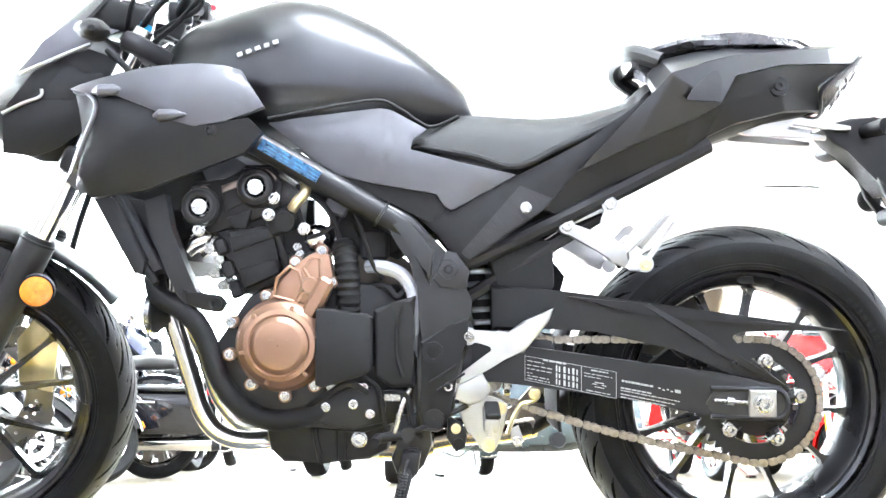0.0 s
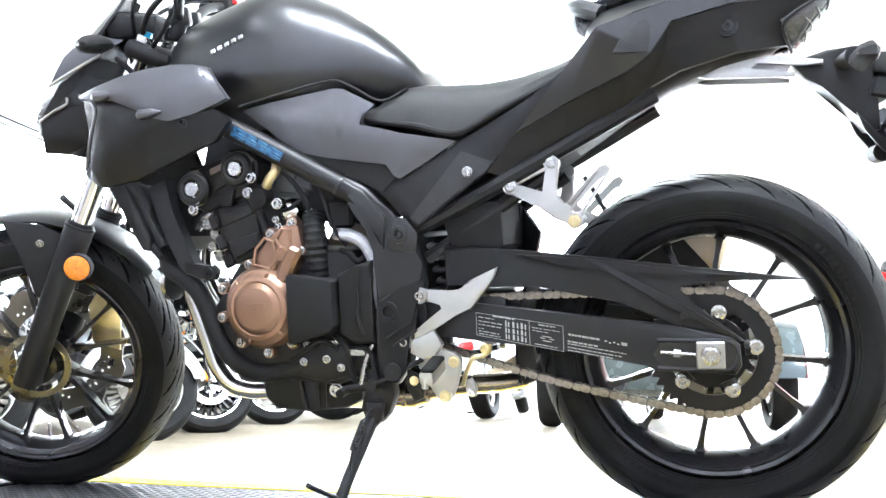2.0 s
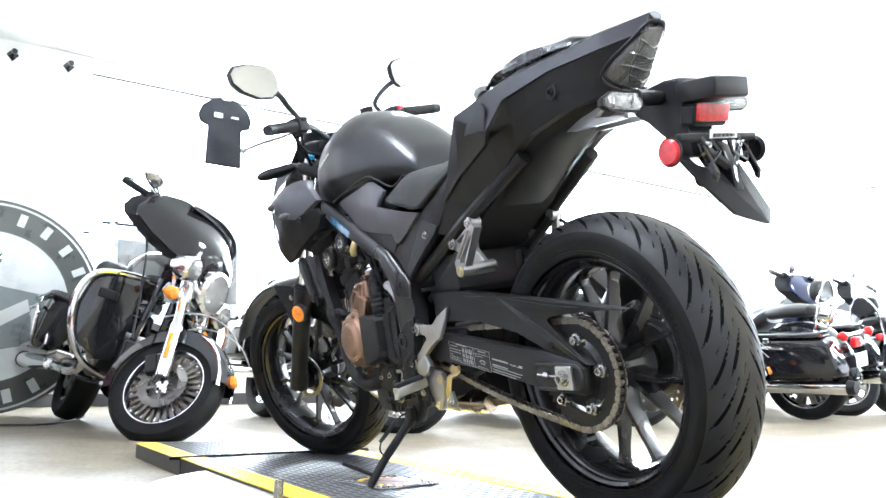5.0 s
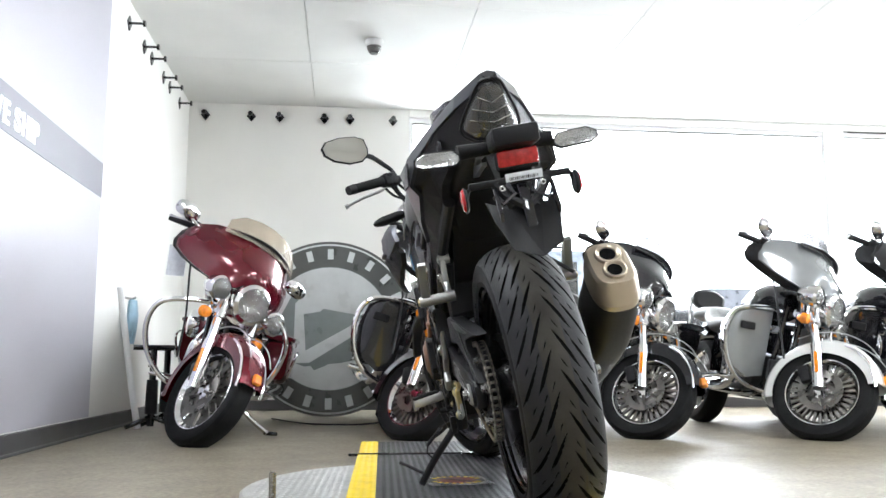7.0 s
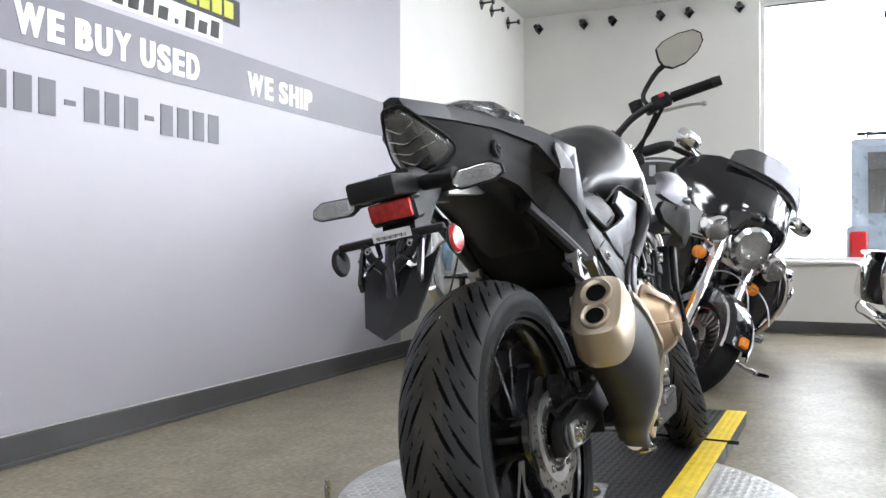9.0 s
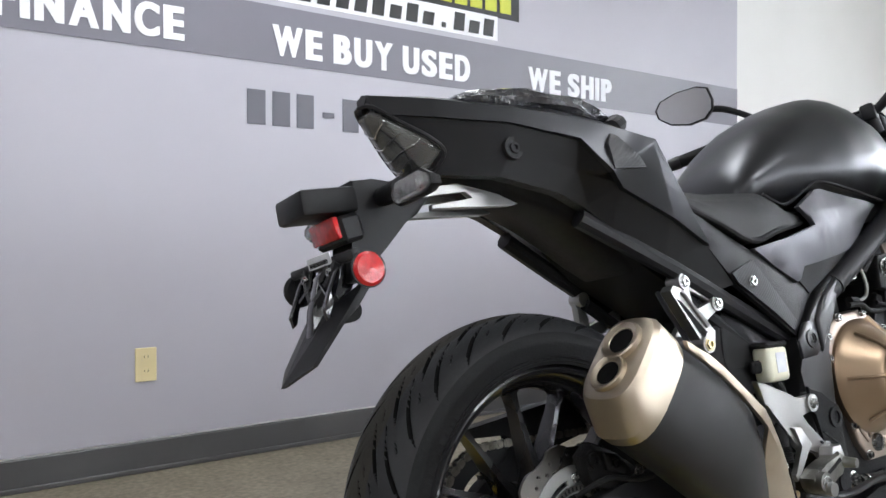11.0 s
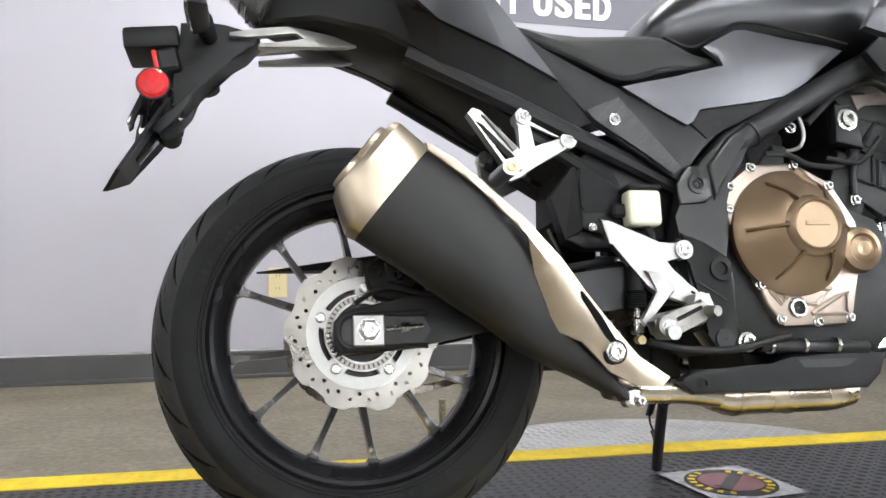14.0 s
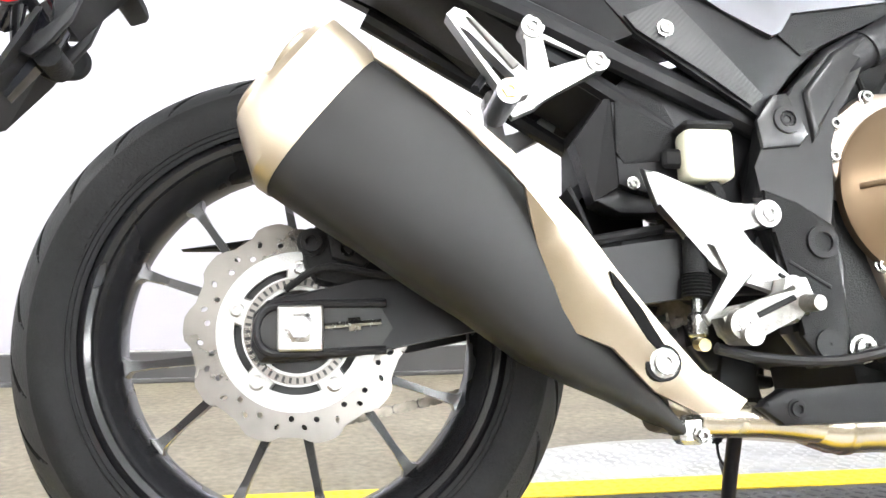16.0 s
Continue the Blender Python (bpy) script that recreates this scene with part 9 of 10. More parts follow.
def cruiser(x, y, heading, paint, label, steer=20.0, style="touring", lowers=True, trunk=False, bags=True, spokes=26, screen=DARKSCREEN, lean=8.0, wheel=STEEL, fender=None, group="cruisers in the row", trike=False, wing=None, legs=None, size=1.0, wheel_size=0.86):
    """A heavy cruiser; (x, y) is where its front tyre stands, heading the way it faces, in degrees from +x."""
    top = thing("trike" if trike else "cruiser", Matrix.Translation((x, y, 0)) @ pose(0, 0, 0, 0, 0, heading) @ pose(0, 0, 0, 0 if trike else -lean, 0, 0) @ Matrix.Scale(size, 4), label, "motorcycle", group)
    axis0, axd = Vector((-0.16, 0, 0.32)), Vector((-0.45, 0, 0.89)).normalized()
    S = Matrix.Translation(axis0) @ Matrix.Rotation(radians(steer), 4, axd) @ Matrix.Translation(-axis0)
    low = wheel_size / size
    foot = 0.40 * math.tan(radians(lean)) + 0.012
    fend, wing_paint, leg_paint = fender or paint, wing or paint, legs or GLOSS

    def put(name, bm, material, parent=top, note="", front=False, **kw):
        if front and name in LOW:
            bmesh.ops.scale(bm, vec=(low, 0.95, low), verts=bm.verts)
        if front:
            bmesh.ops.transform(bm, matrix=S, verts=bm.verts)
        return part(name, bm, material, parent, note, **kw)

    def facing(outline, depth, thick):
        """A curved panel seen from ahead: outline in (y, z), x = depth(y, z)."""
        b = shell(B(), outline, lambda u, w: 5 + depth(u, w), thick, 4, 0.003)
        for v in b.verts:
            v.co = Vector((v.co.y - 5, v.co.x, v.co.z))
        return b

    R, TW = 0.325, 0.065
    WS = Matrix.Diagonal((low, 0.95, low, 1))

    def road_wheel(name, cx, cy, front):
        b = lathe(B(), [(0.225, -0.050), (0.245, -0.052), (0.245, -0.044), (0.222, -0.030), (0.222, 0.030), (0.245, 0.044), (0.245, 0.052), (0.225, 0.050), (0.205, 0.030), (0.205, -0.030)], (cx, cy, R), 40)
        cyl(b, (cx, cy - 0.05, R), (cx, cy + 0.05, R), 0.05, seg=20)
        w = put(name, b, CHROME, top, "", front)
        sd = spoke_data(0.006 if spokes > 12 else 0.016, wheel)
        for k in range(spokes):
            sp = new("spoke", sd)
            sp.parent = w
            sp.matrix_local = (S @ WS if front else Matrix()) @ Matrix.Translation((cx, cy, R)) @ Matrix.Rotation(2 * math.pi * k / spokes, 4, "Y")
        tw = TW if front else 0.08
        b = lathe(B(), [(0.232, -tw * 0.80), (0.27, -tw), (0.30, -tw * 0.95), (0.318, -tw * 0.70), (R, -tw * 0.3), (R, tw * 0.3), (0.318, tw * 0.70), (0.30, tw * 0.95), (0.27, tw), (0.232, tw * 0.80)], (cx, cy, R), 48)
        put("tyre", b, RUBBER, w, "black road tyre", front)
        for s in (-1, 1):
            b = lathe(B(), [(0.095, s * 0.062), (0.142, s * 0.062), (0.142, s * 0.068), (0.095, s * 0.068)], (cx, cy, R), 36)
            for k in range(5):
                a = 2 * math.pi * k / 5
                box(b, (cx + 0.068 * math.cos(a), cy + s * 0.065, R + 0.068 * math.sin(a)), (0.07, 0.007, 0.018), 0.0, Matrix.Rotation(-a, 3, "Y"))
            put("brake_disc", b, STEEL, w, "", front)
        return w

    road_wheel("front_wheel", 0, 0, True)
    # fork, brakes and front fender
    for s in (-1, 1):
        leg = cyl(B(), (0.012, s * 0.118, 0.29), (-0.10, s * 0.118, 0.56), 0.033, 0.033, 16)
        cyl(leg, (-0.10, s * 0.118, 0.56), (-0.30, s * 0.118, 1.0), 0.026, 0.026, 16)
        f = put("fork_leg", leg, CHROME, top, "", True)
        put("fork_cover", cyl(B(), (-0.155, s * 0.118, 0.69), (-0.29, s * 0.118, 0.98), 0.036, 0.036, 16), CHROME, f, "chrome fork cover", True)
        put("reflector", box(B(), (-0.043, s * 0.152, 0.44), (0.022, 0.008, 0.14), 0.003, Matrix.Rotation(radians(-22.5), 3, "Y")), AMBER, f, "amber reflector", True)
        put("brake_caliper", box(B(), (-0.125, s * 0.082, 0.40), (0.07, 0.05, 0.12), 0.012, Matrix.Rotation(radians(-35), 3, "Y"), 2), BLACK, f, "black brake caliper", True)
    prof = [(0.30, -0.088), (0.345, -0.085), (0.368, -0.06), (0.376, 0), (0.368, 0.06), (0.345, 0.085), (0.30, 0.088), (0.30, 0.083), (0.34, 0.079), (0.36, 0.055), (0.367, 0), (0.36, -0.055), (0.34, -0.079), (0.30, -0.083)]
    b = lathe(B(), prof, (0, 0, R), 32, a0=22, a1=205)
    for v in b.verts:
        ang = math.atan2(v.co.z - R, v.co.x)
        if abs(v.co.y) > 0.08 and v.co.z > R and math.hypot(v.co.x, v.co.z - R) < 0.32:
            k = 1 - 0.14 * max(0, math.sin(ang)) ** 2
            v.co.x, v.co.z = v.co.x * k, R + (v.co.z - R) * k
    fd = put("front_fender", b, fend, top, "deep painted front fender", True)
    for s in (-1, 1):
        put("fender_trim", tube(B(), [(0.375 * math.cos(a) * 0.9, s * 0.092, R + 0.375 * math.sin(a) * 0.9) for a in (0.3, 0.55, 0.85, 1.15, 1.4)], 0.009, 8, 4), CHROME, fd, "chrome fender trim", True)
        put("pinstripe", tube(B(), [(0.362 * math.cos(a), s * 0.073, R + 0.362 * math.sin(a)) for a in (0.75, 1.1, 1.5, 1.9, 2.3)], 0.0035, 6, 4), BADGE, fd, "thin pale pinstripe", True)
    put("fender_lamp", box(B(), (0.335, 0, R + 0.185), (0.06, 0.05, 0.035), 0.012, Matrix.Rotation(radians(55), 3, "Y"), 2), AMBER, fd, "orange fender lamp", True)
    put("fender_tip", tube(B(), [(-0.345, -0.07, 0.20), (-0.36, 0, 0.195), (-0.345, 0.07, 0.20)], 0.012, 8), CHROME, fd, "chrome fender tip", True)

    def lamp(c, r, name):
        ring = put(name, lathe(B(), [(r * 0.9, 0.045), (r * 1.08, 0.03), (r * 1.08, -0.02), (r * 0.75, -0.08), (0.001, -0.10), (0.001, -0.09), (r * 0.7, -0.07), (r * 0.9, -0.01)], c, 32, "u", close=False), CHROME, top, "chrome lamp bucket", True)
        put("reflector_bowl", lathe(B(), [(0.001, -0.055), (r * 0.4, -0.045), (r * 0.75, -0.01), (r * 0.9, 0.022)], c, 28, "u", close=False), REFLECTOR, ring, "silvered bowl", True)
        put("lens", lathe(B(), [(0.001, 0.058), (r * 0.5, 0.053), (r * 0.9, 0.040), (r * 0.9, 0.034), (0.001, 0.050)], c, 28, "u", close=False), CLEAR, ring, "clear lens", True)

    lamp((-0.15, 0, 0.85), 0.110, "headlamp")
    for s in (-1, 1):
        if style == "touring":
            lamp((-0.18, s * 0.215, 0.835), 0.066, "passing_lamp")
            put("lamp_bar", tube(B(), [(-0.26, 0, 0.72), (-0.25, s * 0.11, 0.725), (-0.235, s * 0.215, 0.785)], 0.013, 8), CHROME, top, "chrome lamp bar", True)
        sg = put("turn_signal", lathe(B(), [(0.001, 0.03), (0.03, 0.018), (0.034, 0.0), (0.034, -0.02), (0.015, -0.05), (0.001, -0.05)], (-0.18, s * 0.20, 0.685), 20, "u", close=False), AMBER, top, "amber ball turn signal", True)
        put("signal_arm", cyl(B(), (-0.215, s * 0.20, 0.69), (-0.25, s * 0.12, 0.72), 0.012, seg=8), CHROME, sg, "chrome arm", True)
    put("fork_yoke", box(B(), (-0.26, 0, 0.74), (0.10, 0.27, 0.06), 0.015, None, 2), CHROME, top, "chrome fork yoke", True)
    put("fork_yoke", box(B(), (-0.315, 0, 1.0), (0.10, 0.27, 0.05), 0.015, None, 2), CHROME, top, "chrome fork yoke", True)

    if style == "touring":
        half = [(0.0, 0.945), (0.09, 0.93), (0.125, 0.885), (0.19, 0.862), (0.28, 0.870), (0.36, 0.900), (0.410, 0.940), (0.418, 0.985), (0.400, 1.060), (0.362, 1.125), (0.29, 1.175), (0.20, 1.202), (0.10, 1.216), (0.0, 1.22)]
        outl = half + [(-p, q) for p, q in half[-2:0:-1]]
        fr = put("batwing_fairing", facing(outl, lambda u, w: -0.13 - 2.1 * u * u - 0.42 * max(0, w - 0.86) - 0.30 * max(0, 0.80 - w) + 0.05 * math.exp(-((w - 1.02) / 0.10) ** 2), 0.02), wing_paint, top, "glossy painted batwing fairing", True)
        put("inner_fairing", facing([(p * 0.92, 1.0 + (q - 1.0) * 0.9) for p, q in outl], lambda u, w: -0.22 - 1.7 * u * u - 0.42 * max(0, w - 0.86), 0.12), GRAINED, fr, "black dash panel", True)
        sh = [(0, 1.18), (0.14, 1.175), (0.28, 1.15), (0.265, 1.235), (0.20, 1.295), (0.10, 1.325), (0, 1.332)]
        put("windscreen", facing(sh + [(-p, q) for p, q in sh[-2:0:-1]], lambda u, w: -0.275 - 1.5 * u * u - 0.55 * (w - 1.22), 0.005), screen, fr, "tinted windscreen", True)
        put("screen_strip", tube(B(), [(-0.262 - 1.7 * u * u, u, 1.215 - 0.6 * u * u) for u in (-0.25, -0.12, 0, 0.12, 0.25)], 0.016, 8, flat=0.5), BLACK, fr, "black trim strip", True)
        for s in (-1, 1):
            put("pinstripe", tube(B(), [(-0.16 - 2.1 * u * u - 0.42 * (w - 0.86) + 0.062 * math.exp(-((w - 1.02) / 0.1) ** 2), s * u, w) for u, w in ((0.06, 1.19), (0.17, 1.16), (0.27, 1.10), (0.33, 1.02))], 0.003, 6), BADGE, fr, "thin pinstripe", True)
    elif style == "shield":
        sh = [(0, 0.98), (0.12, 0.985), (0.20, 1.02), (0.225, 1.18), (0.20, 1.34), (0.11, 1.42), (0, 1.44)]
        ws = put("windscreen", facing(sh + [(-p, q) for p, q in sh[-2:0:-1]], lambda u, w: -0.20 - 1.3 * u * u - 0.42 * (w - 0.98), 0.006), screen, top, "clear windshield with chrome braces", True)
        for s in (-1, 1):
            put("brace", tube(B(), [(-0.22, s * 0.10, 0.93), (-0.235, s * 0.11, 1.08), (-0.30, s * 0.12, 1.24)], 0.010, 8), CHROME, ws, "chrome brace", True)
    elif style == "nacelle":
        put("headlamp_nacelle", loft(B(), [ring_pts((0, 0.86), 0.095 * k, 0.10 * k, xx, 20, 2.4, "u") for xx, k in ((-0.165, 1.02), (-0.22, 1.15), (-0.32, 1.1), (-0.40, 0.7))]), CHROME, top, "chrome nacelle", True)
    # handlebar
    hb = put("handlebar", tube(B(), [(-0.62, -0.36, 1.10), (-0.44, -0.27, 1.15), (-0.36, -0.12, 1.10), (-0.34, 0, 1.06), (-0.36, 0.12, 1.10), (-0.44, 0.27, 1.15), (-0.62, 0.36, 1.10)], 0.014, 10), CHROME, top, "chrome handlebar", True)
    for s in (-1, 1):
        put("grip", cyl(B(), (-0.60, s * 0.35, 1.105), (-0.69, s * 0.46, 1.085), 0.020, 0.020, 14), BLACK, hb, "black rubber grip", True)
        put("lever", tube(B(), [(-0.54, s * 0.37, 1.11), (-0.56, s * 0.42, 1.105), (-0.64, s * 0.49, 1.085)], 0.008, 8, flat=0.6), CHROME, hb, "chrome lever", True)
        put("switch_box", box(B(), (-0.57, s * 0.335, 1.115), (0.06, 0.06, 0.05), 0.012, Matrix.Rotation(radians(-s * 50), 3, "Z"), 2), BLACK, hb, "", True)
        hz = 1.15
        mi = put("mirror", tube(B(), [(-0.50, s * 0.34, 1.10), (-0.50, s * 0.42, 1.12), (-0.50, s * 0.45, hz - 0.02)], 0.008, 8), CHROME, top, "chrome mirror on a stalk", True)
        put("mirror_shell", loft(B(), [ring_pts((s * 0.46, hz), 0.082 * k, 0.05 * k, xx, 20, 2.6, "u") for xx, k in ((-0.535, 0.98), (-0.53, 1.0), (-0.51, 0.92), (-0.485, 0.55), (-0.48, 0.2))]), CHROME, mi, "rounded chrome shell", True)
        put("mirror_glass", loft(B(), [ring_pts((s * 0.46, hz), 0.075, 0.044, xx, 20, 2.6, "u") for xx in (-0.538, -0.536)]), MIRROR, mi, "", True)
    # tank, seat, rear body
    rows = [(-0.40, 0.05, 0.86, 0.06), (-0.46, 0.10, 0.88, 0.10), (-0.58, 0.155, 0.875, 0.125), (-0.72, 0.165, 0.86, 0.125), (-0.88, 0.13, 0.83, 0.11), (-1.0, 0.085, 0.79, 0.08), (-1.04, 0.05, 0.77, 0.05)]
    tk = put("fuel_tank", loft(B(), [ring_pts((0, z), w, h, xx, 28, 2.5, "u") for xx, w, z, h in rows]), paint, top, "glossy painted fuel tank")
    put("filler_cap", lathe(B(), [(0.001, 0.018), (0.03, 0.012), (0.034, 0), (0.001, 0)], (-0.62, 0.0, 0.995), 24, "w", close=False), CHROME, tk, "chrome filler cap")
    put("console", prism(B(), [(-0.70, 0.985), (-0.78, 0.985), (-1.0, 0.89), (-1.0, 0.86), (-0.72, 0.96)], -0.04, 0.04, 0.01), BLACK, tk, "black console")
    rows = [(-0.93, 0.07, 0.76, 0.03), (-1.0, 0.11, 0.765, 0.05), (-1.13, 0.16, 0.735, 0.06), (-1.28, 0.19, 0.735, 0.065), (-1.38, 0.18, 0.80, 0.075), (-1.44, 0.15, 0.83, 0.07)]
    st = put("seat", loft(B(), [ring_pts((0, z), w, h, xx, 24, 2.6, "u") for xx, w, z, h in rows]), LEATHER, top, "black leather seat")
    rows = [(-1.36, 0.12, 0.82, 0.04), (-1.42, 0.15, 0.84, 0.055), (-1.60, 0.16, 0.85, 0.055), (-1.75, 0.13, 0.845, 0.045), (-1.79, 0.08, 0.84, 0.02)]
    put("pillion_pad", loft(B(), [ring_pts((0, z), w, h, xx, 24, 2.6, "u") for xx, w, z, h in rows]), LEATHER, st, "rounded black pillion pad")
    for s in (-1, 1):
        put("side_cover", loft(B(), [[(xx + u, s * v, z) for u, v, z in ((-0.13, 0.12, 0.66), (0.10, 0.12, 0.70), (0.13, 0.12, 0.56), (-0.05, 0.12, 0.47), (-0.14, 0.12, 0.50))] for xx in (-1.10,)] + [[(-1.10 + 0.9 * u, s * 0.15, 0.58 + 0.9 * (z - 0.58)) for u, z in ((-0.13, 0.66), (0.10, 0.70), (0.13, 0.56), (-0.05, 0.47), (-0.14, 0.50))]]), paint)
    b = lathe(B(), [(0.345, -0.125), (0.38, -0.115), (0.405, -0.07), (0.41, 0), (0.405, 0.07), (0.38, 0.115), (0.345, 0.125), (0.345, 0.118), (0.375, 0.108), (0.395, 0.065), (0.4, 0), (0.395, -0.065), (0.375, -0.108), (0.345, -0.118)], (-1.63, 0, R + 0.03), 26, a0=60, a1=190)
    rf = put("rear_fender", b, paint, top, "painted rear fender")
    put("tail_lamp", box(B(), (-2.045, 0, 0.60), (0.05, 0.13, 0.08), 0.02, None, 2), REDLENS, rf, "red tail lamp")
    put("plate", box(B(), (-2.07, 0, 0.47), (0.006, 0.18, 0.105), 0.0), PEARL, rf, "plain white plate")
    put("lamp_bar", cyl(B(), (-2.03, -0.21, 0.66), (-2.03, 0.21, 0.66), 0.012, seg=8), CHROME, rf, "chrome lamp bar")
    for s in (-1, 1):
        put("turn_signal", lathe(B(), [(0.001, -0.04), (0.03, -0.028), (0.035, 0), (0.02, 0.03), (0.001, 0.035)], (-2.045, s * 0.21, 0.66), 18, "u", close=False), REDLENS, rf, "red turn signal")
    if trike:
        for s in (-1, 1):
            road_wheel("rear_wheel", -1.63, s * 0.76, False)
            put("trike_fender", lathe(B(), [(0.335, -0.13), (0.385, -0.11), (0.40, 0), (0.385, 0.11), (0.335, 0.13), (0.33, 0.12), (0.375, 0.1), (0.39, 0), (0.375, -0.1), (0.33, -0.12)], (-1.63, s * 0.76, R + 0.02), 26, a0=10, a1=180), paint, top, "wide painted rear fender")
        put("trike_body", loft(B(), [ring_pts((0, 0.52 + 0.05 * k), 0.64 * (1 - 0.12 * k), 0.30 * (1 - 0.1 * k), xx, 32, 4, "u") for xx, k in ((-1.20, 1), (-1.30, 0), (-1.95, 0), (-2.06, 0.6), (-2.10, 1.4))]), paint, top, "wide painted trunk body")
    else:
        road_wheel("rear_wheel", -1.63, 0, False)
    if bags:
        for s in (-1, 1):
            b = B()
            loft(b, [ring_pts((s * 0.29, 0.52), 0.105 * k, 0.16 * k, xx, 24, 4.5, "u") for xx, k in ((-1.36, 0.80), (-1.40, 0.97), (-1.50, 1.0), (-1.95, 0.97), (-2.02, 0.88), (-2.04, 0.7))])
            for v in b.verts:
                v.co.x += 0.35 * (v.co.z - 0.52)
            sb = put("saddlebag", b, paint, top, "hard painted saddlebag")
            b = B()
            loft(b, [ring_pts((s * 0.29, 0.687), 0.112 * k, 0.026 * k, xx, 20, 3.0, "u") for xx, k in ((-1.31, 0.8), (-1.34, 1.0), (-1.90, 1.0), (-1.95, 0.8))])
            put("bag_lid", b, paint, sb, "painted bag lid")
            put("bag_rail", tube(B(), [(-1.40, s * 0.39, 0.42), (-1.36, s * 0.42, 0.55), (-1.45, s * 0.425, 0.60), (-1.70, s * 0.425, 0.60)], 0.011, 8), CHROME, sb, "chrome guard rail")
            put("latch", box(B(), (-1.55, s * 0.40, 0.655), (0.05, 0.012, 0.035), 0.004), CHROME, sb, "chrome latch")
    if trunk:
        tp = put("luggage_trunk", loft(B(), [ring_pts((0, 0.98), 0.28 * k, 0.12 * k, xx, 28, 4, "u") for xx, k in ((-1.70, 0.92), (-1.74, 1.0), (-2.10, 1.0), (-2.16, 0.88))]), paint, top, "painted luggage trunk")
        put("trunk_backrest", loft(B(), [ring_pts((0, 1.02), 0.20 * k, 0.12 * k, xx, 24, 3, "u") for xx, k in ((-1.70, 0.97), (-1.66, 1.0), (-1.62, 0.85))]), LEATHER, tp, "black leather backrest")
        put("trunk_lamp", box(B(), (-2.165, 0, 0.95), (0.02, 0.40, 0.04), 0.008), REDLENS, tp, "red lamp strip")
        for s in (-1, 1):
            put("armrest", loft(B(), [ring_pts((s * 0.25, 0.98), 0.05 * k, 0.045 * k, xx, 16, 2.5, "u") for xx, k in ((-1.72, 1), (-1.55, 1), (-1.46, 0.8))]), LEATHER, tp, "black leather armrest")
    else:
        bk = put("backrest", loft(B(), [ring_pts((0, 0.99), 0.135 * k, 0.085 * k, xx, 22, 2.4, "u") for xx, k in ((-1.86, 0.9), (-1.84, 1.0), (-1.80, 1.0), (-1.775, 0.8))]), LEATHER, top, "black padded backrest")
        put("backrest_bar", tube(B(), [(-1.80, -0.12, 0.70), (-1.86, -0.12, 0.95), (-1.88, 0, 1.08), (-1.86, 0.12, 0.95), (-1.80, 0.12, 0.70)], 0.010, 8), CHROME, bk, "chrome backrest bar")
    # engine
    en = put("engine", loft(B(), [ring_pts((-0.80, 0.40), 0.25 * k, 0.14 * k, v, 28, 3) for v, k in ((-0.15, 0.85), (-0.12, 1), (0.12, 1), (0.16, 0.85))]), CASE, top, "black crankcase")
    put("primary_cover", loft(B(), [ring_pts((-0.86, 0.39), 0.24 * k, 0.10 * k, v, 28, 2.4) for v, k in ((0.155, 1.0), (0.20, 1.0), (0.225, 0.85), (0.23, 0.6))]), CHROME, en, "chrome primary cover")
    put("cam_cover", loft(B(), [ring_pts((-0.76, 0.42), 0.12 * k, 0.11 * k, v, 24, 2.3) for v, k in ((-0.15, 1.0), (-0.185, 1.0), (-0.20, 0.8))]), CHROME, en, "chrome cam cover")
    for a in (-22.5, 22.5):
        d = Vector((-math.sin(radians(a)), 0, math.cos(radians(a))))
        M = Matrix.Rotation(radians(-a), 3, "Y")
        c0 = Vector((-0.80, 0, 0.48))
        rings = []
        for k in range(9):
            for h, g in ((0.0, 0.78), (0.003, 1.0), (0.011, 1.0), (0.014, 0.78)):
                rings.append([c0 + M @ Vector((p[0] * g, p[1] * g, 0.05 + 0.020 * k + h)) for p in [(0.068, 0.05), (0.05, 0.078), (-0.05, 0.078), (-0.068, 0.05), (-0.068, -0.05), (-0.05, -0.078), (0.05, -0.078), (0.068, -0.05)]])
        b = loft(B(), rings)
        put("rocker_cover", box(B(), c0 + d * 0.262, (0.145, 0.165, 0.065), 0.018, M, 2), CHROME, en, "chrome rocker cover")
    put("air_cleaner", lathe(B(), [(0.001, -0.255), (0.07, -0.25), (0.088, -0.235), (0.09, -0.20), (0.08, -0.17), (0.001, -0.17)], (-0.81, 0, 0.66), 32, close=False), CHROME, en, "round chrome air cleaner")
    put("down_tube", tube(B(), [(-0.34, -0.05, 0.82), (-0.42, -0.06, 0.50), (-0.55, -0.07, 0.27), (-0.85, -0.08, 0.24), (-1.3, -0.08, 0.26)], 0.018, 8), GLOSS)
    put("down_tube", tube(B(), [(-0.34, 0.05, 0.82), (-0.42, 0.06, 0.50), (-0.55, 0.07, 0.27), (-0.85, 0.08, 0.24), (-1.3, 0.08, 0.26)], 0.018, 8), GLOSS)
    put("oil_cooler", box(B(), (-0.40, 0, 0.40), (0.05, 0.20, 0.14), 0.01), CORE)
    put("swingarm", box(B(), (-1.45, 0, 0.34), (0.5, 0.26, 0.05), 0.015), GLOSS)
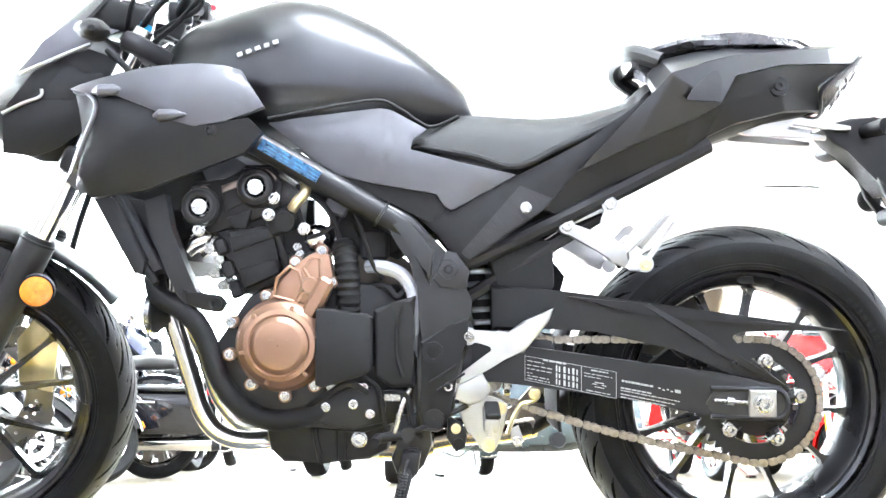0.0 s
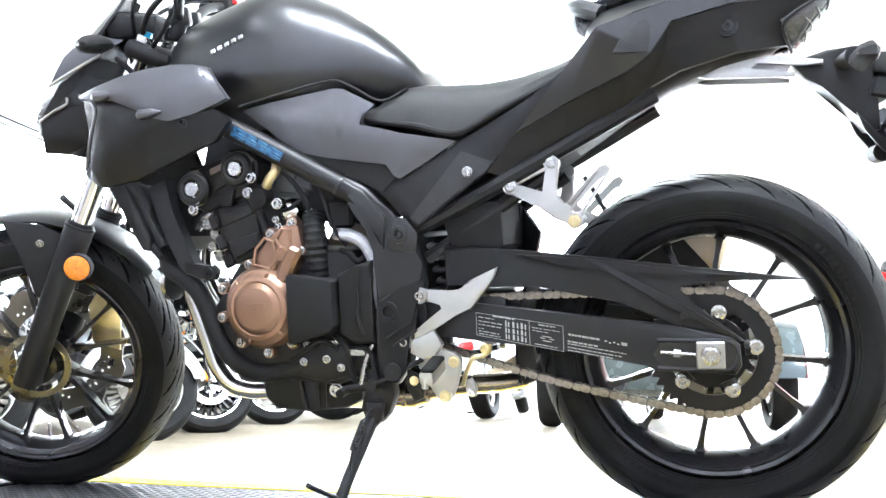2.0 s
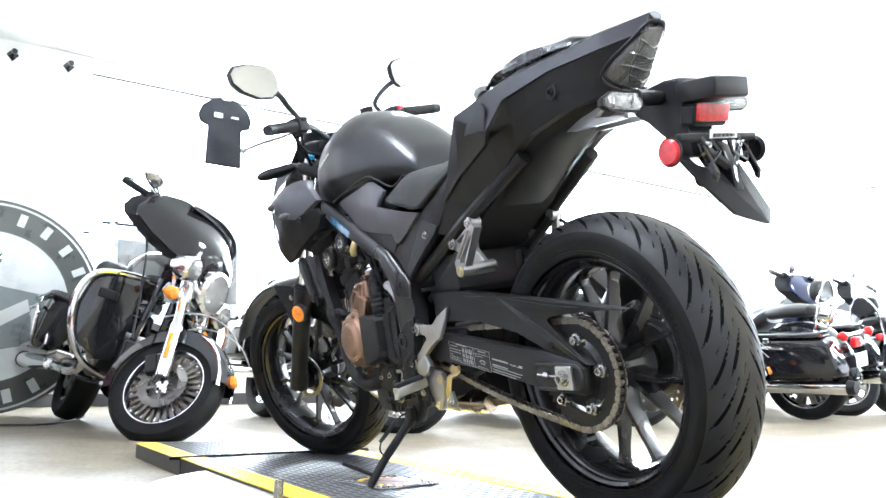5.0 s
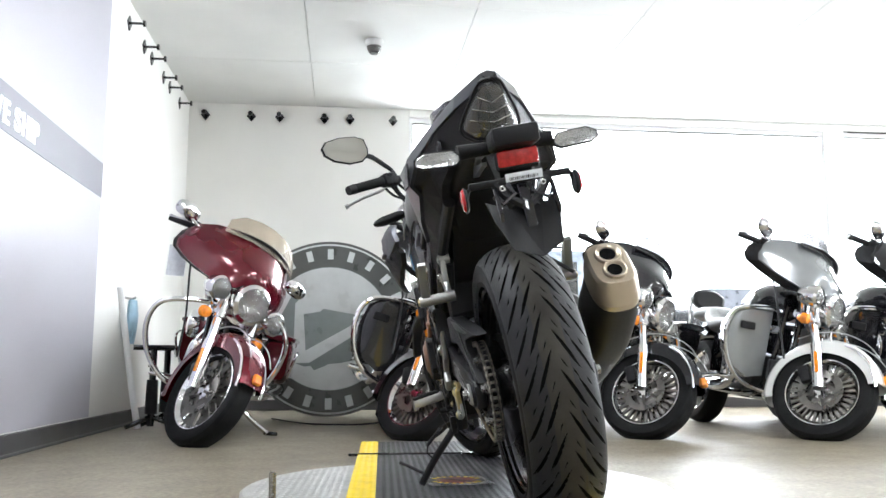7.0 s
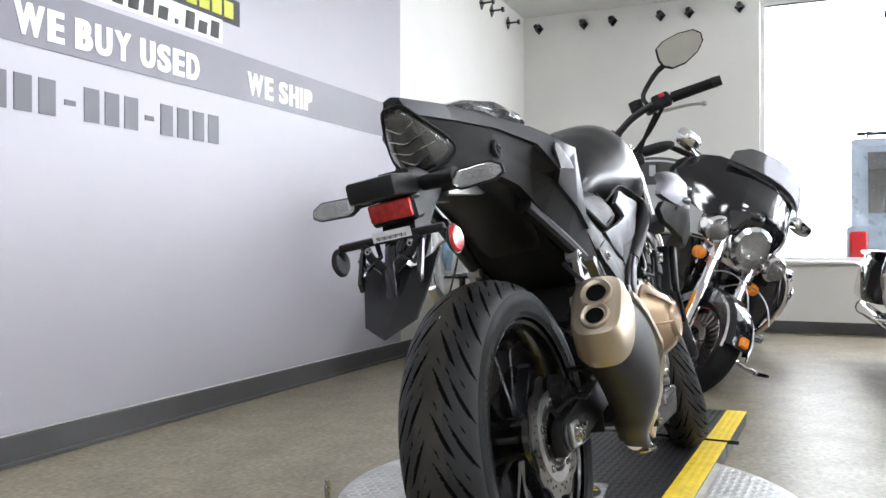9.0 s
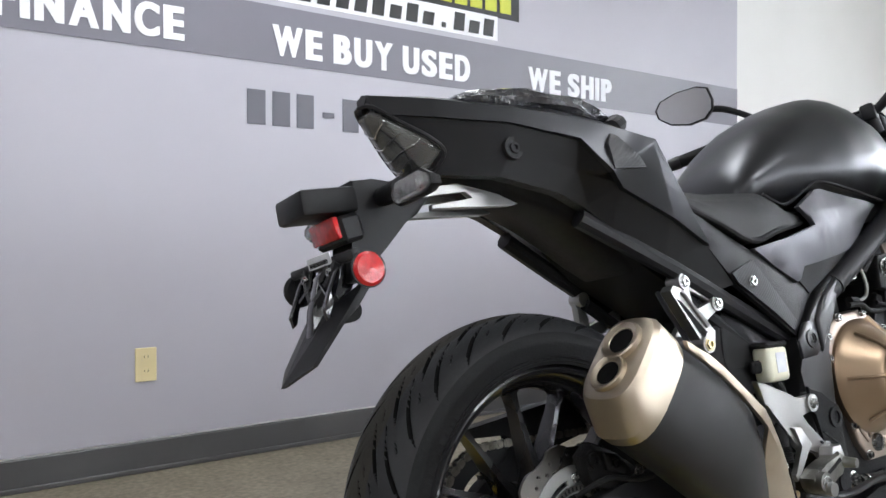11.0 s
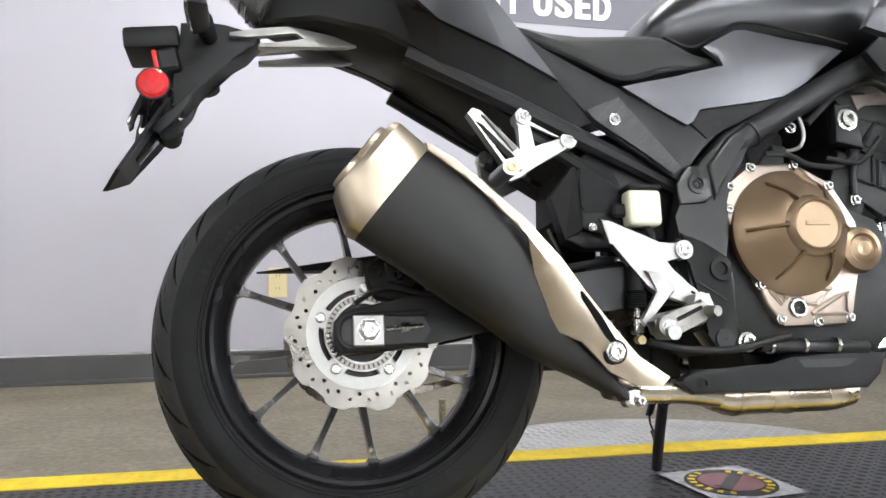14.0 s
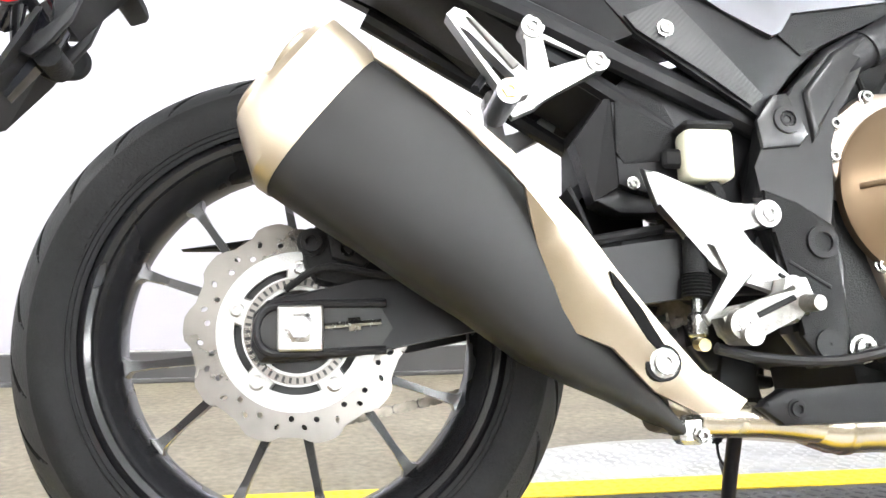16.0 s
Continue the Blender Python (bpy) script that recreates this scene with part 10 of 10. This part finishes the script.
    for s in (-1, 1):
        mu = put("muffler", cyl(B(), (-1.20, s * 0.27, 0.285), (-2.10, s * 0.29, 0.30), 0.042, 0.052, 20), CHROME, top, "chrome muffler")
        put("muffler_tip", cyl(B(), (-2.085, s * 0.29, 0.30), (-2.14, s * 0.29, 0.301), 0.056, 0.046, 20), BLACK, mu, "black end cap")
        put("exhaust_pipe", tube(B(), [(-0.72 - 0.1 * (s > 0), -0.09, 0.66), (-0.62, -0.16, 0.50), (-0.78, -0.20 if s < 0 else -0.1, 0.28), (-1.05, s * 0.25, 0.27), (-1.22, s * 0.27, 0.285)], 0.026, 10), CHROME, mu, "chrome header pipe")
        fb = put("floorboard", box(B(), (-0.72, s * 0.32, 0.31), (0.32, 0.10, 0.02), 0.008, Matrix.Rotation(radians(-3), 3, "Y")), CHROME, top, "chrome-edged floorboard")
        put("rubber_pad", box(B(), (-0.72, s * 0.32, 0.324), (0.29, 0.085, 0.008), 0.003, Matrix.Rotation(radians(-3), 3, "Y")), BLACK, fb, "black rubber pad")
        eg = put("engine_guard", tube(B(), [(-0.42, s * 0.04, 0.80), (-0.40, s * 0.20, 0.79), (-0.39, s * 0.36, 0.74), (-0.40, s * 0.41, 0.60), (-0.43, s * 0.36, 0.42), (-0.46, s * 0.24, 0.30), (-0.50, s * 0.06, 0.26)], 0.016, 10), CHROME, top, "chrome tubular engine guard")
        put("shift_rod", tube(B(), [(-0.54, s * 0.30, 0.33), (-0.50, s * 0.33, 0.37), (-0.48, s * 0.36, 0.36)], 0.008, 8), CHROME, eg, "chrome pedal")
        if lowers:
            hl = [(0.10, 0.80), (0.24, 0.80), (0.36, 0.72), (0.385, 0.56), (0.33, 0.40), (0.20, 0.33), (0.10, 0.36)]
            lo = put("lower_fairing", facing([(s * p, q) for p, q in hl], lambda u, w: -0.42 - 1.2 * max(0, abs(u) - 0.24) ** 2 - 0.1 * (0.8 - w), 0.09), leg_paint, top, "glossy lower leg fairing")
            put("vent", box(B(), (-0.415, s * 0.26, 0.66), (0.012, 0.10, 0.05), 0.006), GRAINED, lo, "black vent")
    ss = put("side_stand", tube(B(), [(-0.60, 0.13, 0.29), (-0.62, 0.26, 0.17), (-0.60, 0.40, foot if not trike else 0.2)], 0.014, 8), CHROME, top, "chrome side stand")
    put("stand_foot", tube(B(), [(-0.60, 0.38, foot + 0.003), (-0.60, 0.42, foot + 0.003), (-0.57, 0.455, foot + 0.010)], 0.013, 8), GLOSS, ss)
    put("battery_box", box(B(), (-1.16, 0, 0.52), (0.34, 0.22, 0.30), 0.02), GLOSS, top, "black frame and battery box")
    put("cable", tube(B(), [(-0.45, 0.26, 1.12), (-0.28, 0.20, 0.95), (-0.34, 0.12, 0.75)], 0.006, 6), BLACK)
    put("cable", tube(B(), [(-0.45, -0.26, 1.12), (-0.26, -0.21, 0.95), (-0.20, -0.16, 0.68), (-0.12, -0.14, 0.46)], 0.006, 6), BLACK)
    return top


cruiser(-2.66, -1.25, 0, CRIMSON, "deep red touring cruiser with amber-tinted windscreen", 44, lowers=False, screen=SCREEN, lean=11, spokes=9, size=0.97, wheel_size=0.92)
tg = part("price_tag", prism(B(), [(-0.055, -0.09), (0.055, -0.09), (0.055, 0.09), (-0.055, 0.09)], -0.001, 0.001), PAPER)
tg.matrix_world = Matrix.Translation((-3.1, -1.385, 1.02)) @ pose(0, 0, 0, 0, 6, 80)
tagged(tg, "white printed price tag hanging from the handlebar", "tag")
cruiser(-2.88, -0.13, -1, GLOSS, "gloss black touring cruiser with lower fairings and pinstripes", 44, spokes=28, size=1.0, lean=17)
cruiser(-2.76, 1.19, 2, GLOSS, "gloss black touring cruiser with passing lamps and black saddlebags", 44, spokes=28, size=0.93, lean=11.5)
cruiser(-2.55, 2.13, -2, GLOSS, "black and silver touring cruiser with pearl white front fender", 42, fender=PEARL, wing=GUNSILVER, legs=GUNSILVER, spokes=30, size=0.93, lean=11.5)
cruiser(-2.58, 2.88, 0, GLOSS, "gloss black touring cruiser with dark windscreen and dark wheels", 42, lowers=True, spokes=24, size=0.93, lean=11.5, wheel=GLOSS)
cruiser(-2.62, 3.95, 0, GLOSS, "black cruiser with chrome nacelle and chrome wheels", 34, style="nacelle", lowers=False, spokes=10, lean=7)
cruiser(-2.70, 5.75, 2, NAVY, "dark blue touring cruiser with chrome wheels", 34, lowers=False, spokes=9)
cruiser(-2.70, 6.8, 4, PEARL, "pearl white touring cruiser with black lower fairings", 34, spokes=9)
cruiser(-4.1, 4.78, 184, GLOSS, "black cruiser with saddlebags seen from behind, white plate", 8, style="shield", lowers=False, spokes=10, screen=CLEAR)
# the row across the back
cruiser(-2.6, 8.25, 88, GLOSS, "black cruiser facing the far windows, white plate behind", 10, style="shield", lowers=False, spokes=10, screen=CLEAR, group="machines across the back")
cruiser(-1.22, 7.2, 86, SILVERCAR, "grey cruiser with hard saddlebags facing the far windows", 10, lowers=False, spokes=10, group="machines across the back")
cruiser(0.08, 6.05, 90, TEAL, "dark teal-grey three-wheeled touring motorcycle with wide rear body", 5, lowers=False, trunk=True, bags=False, trike=True, lean=0, group="machines across the back")
cruiser(1.85, 5.2, 262, SCARLET, "bright red touring cruiser with black seats", 12, trunk=True, spokes=10, group="machines across the back")
cruiser(2.8, 5.1, 266, SCARLET, "bright red touring cruiser with black lower fairings", 12, trunk=True, spokes=10, group="machines across the back")
cruiser(3.75, 5.0, 268, SILVERCAR, "grey touring cruiser with black leather seat", 12, trunk=False, spokes=10, group="machines across the back")
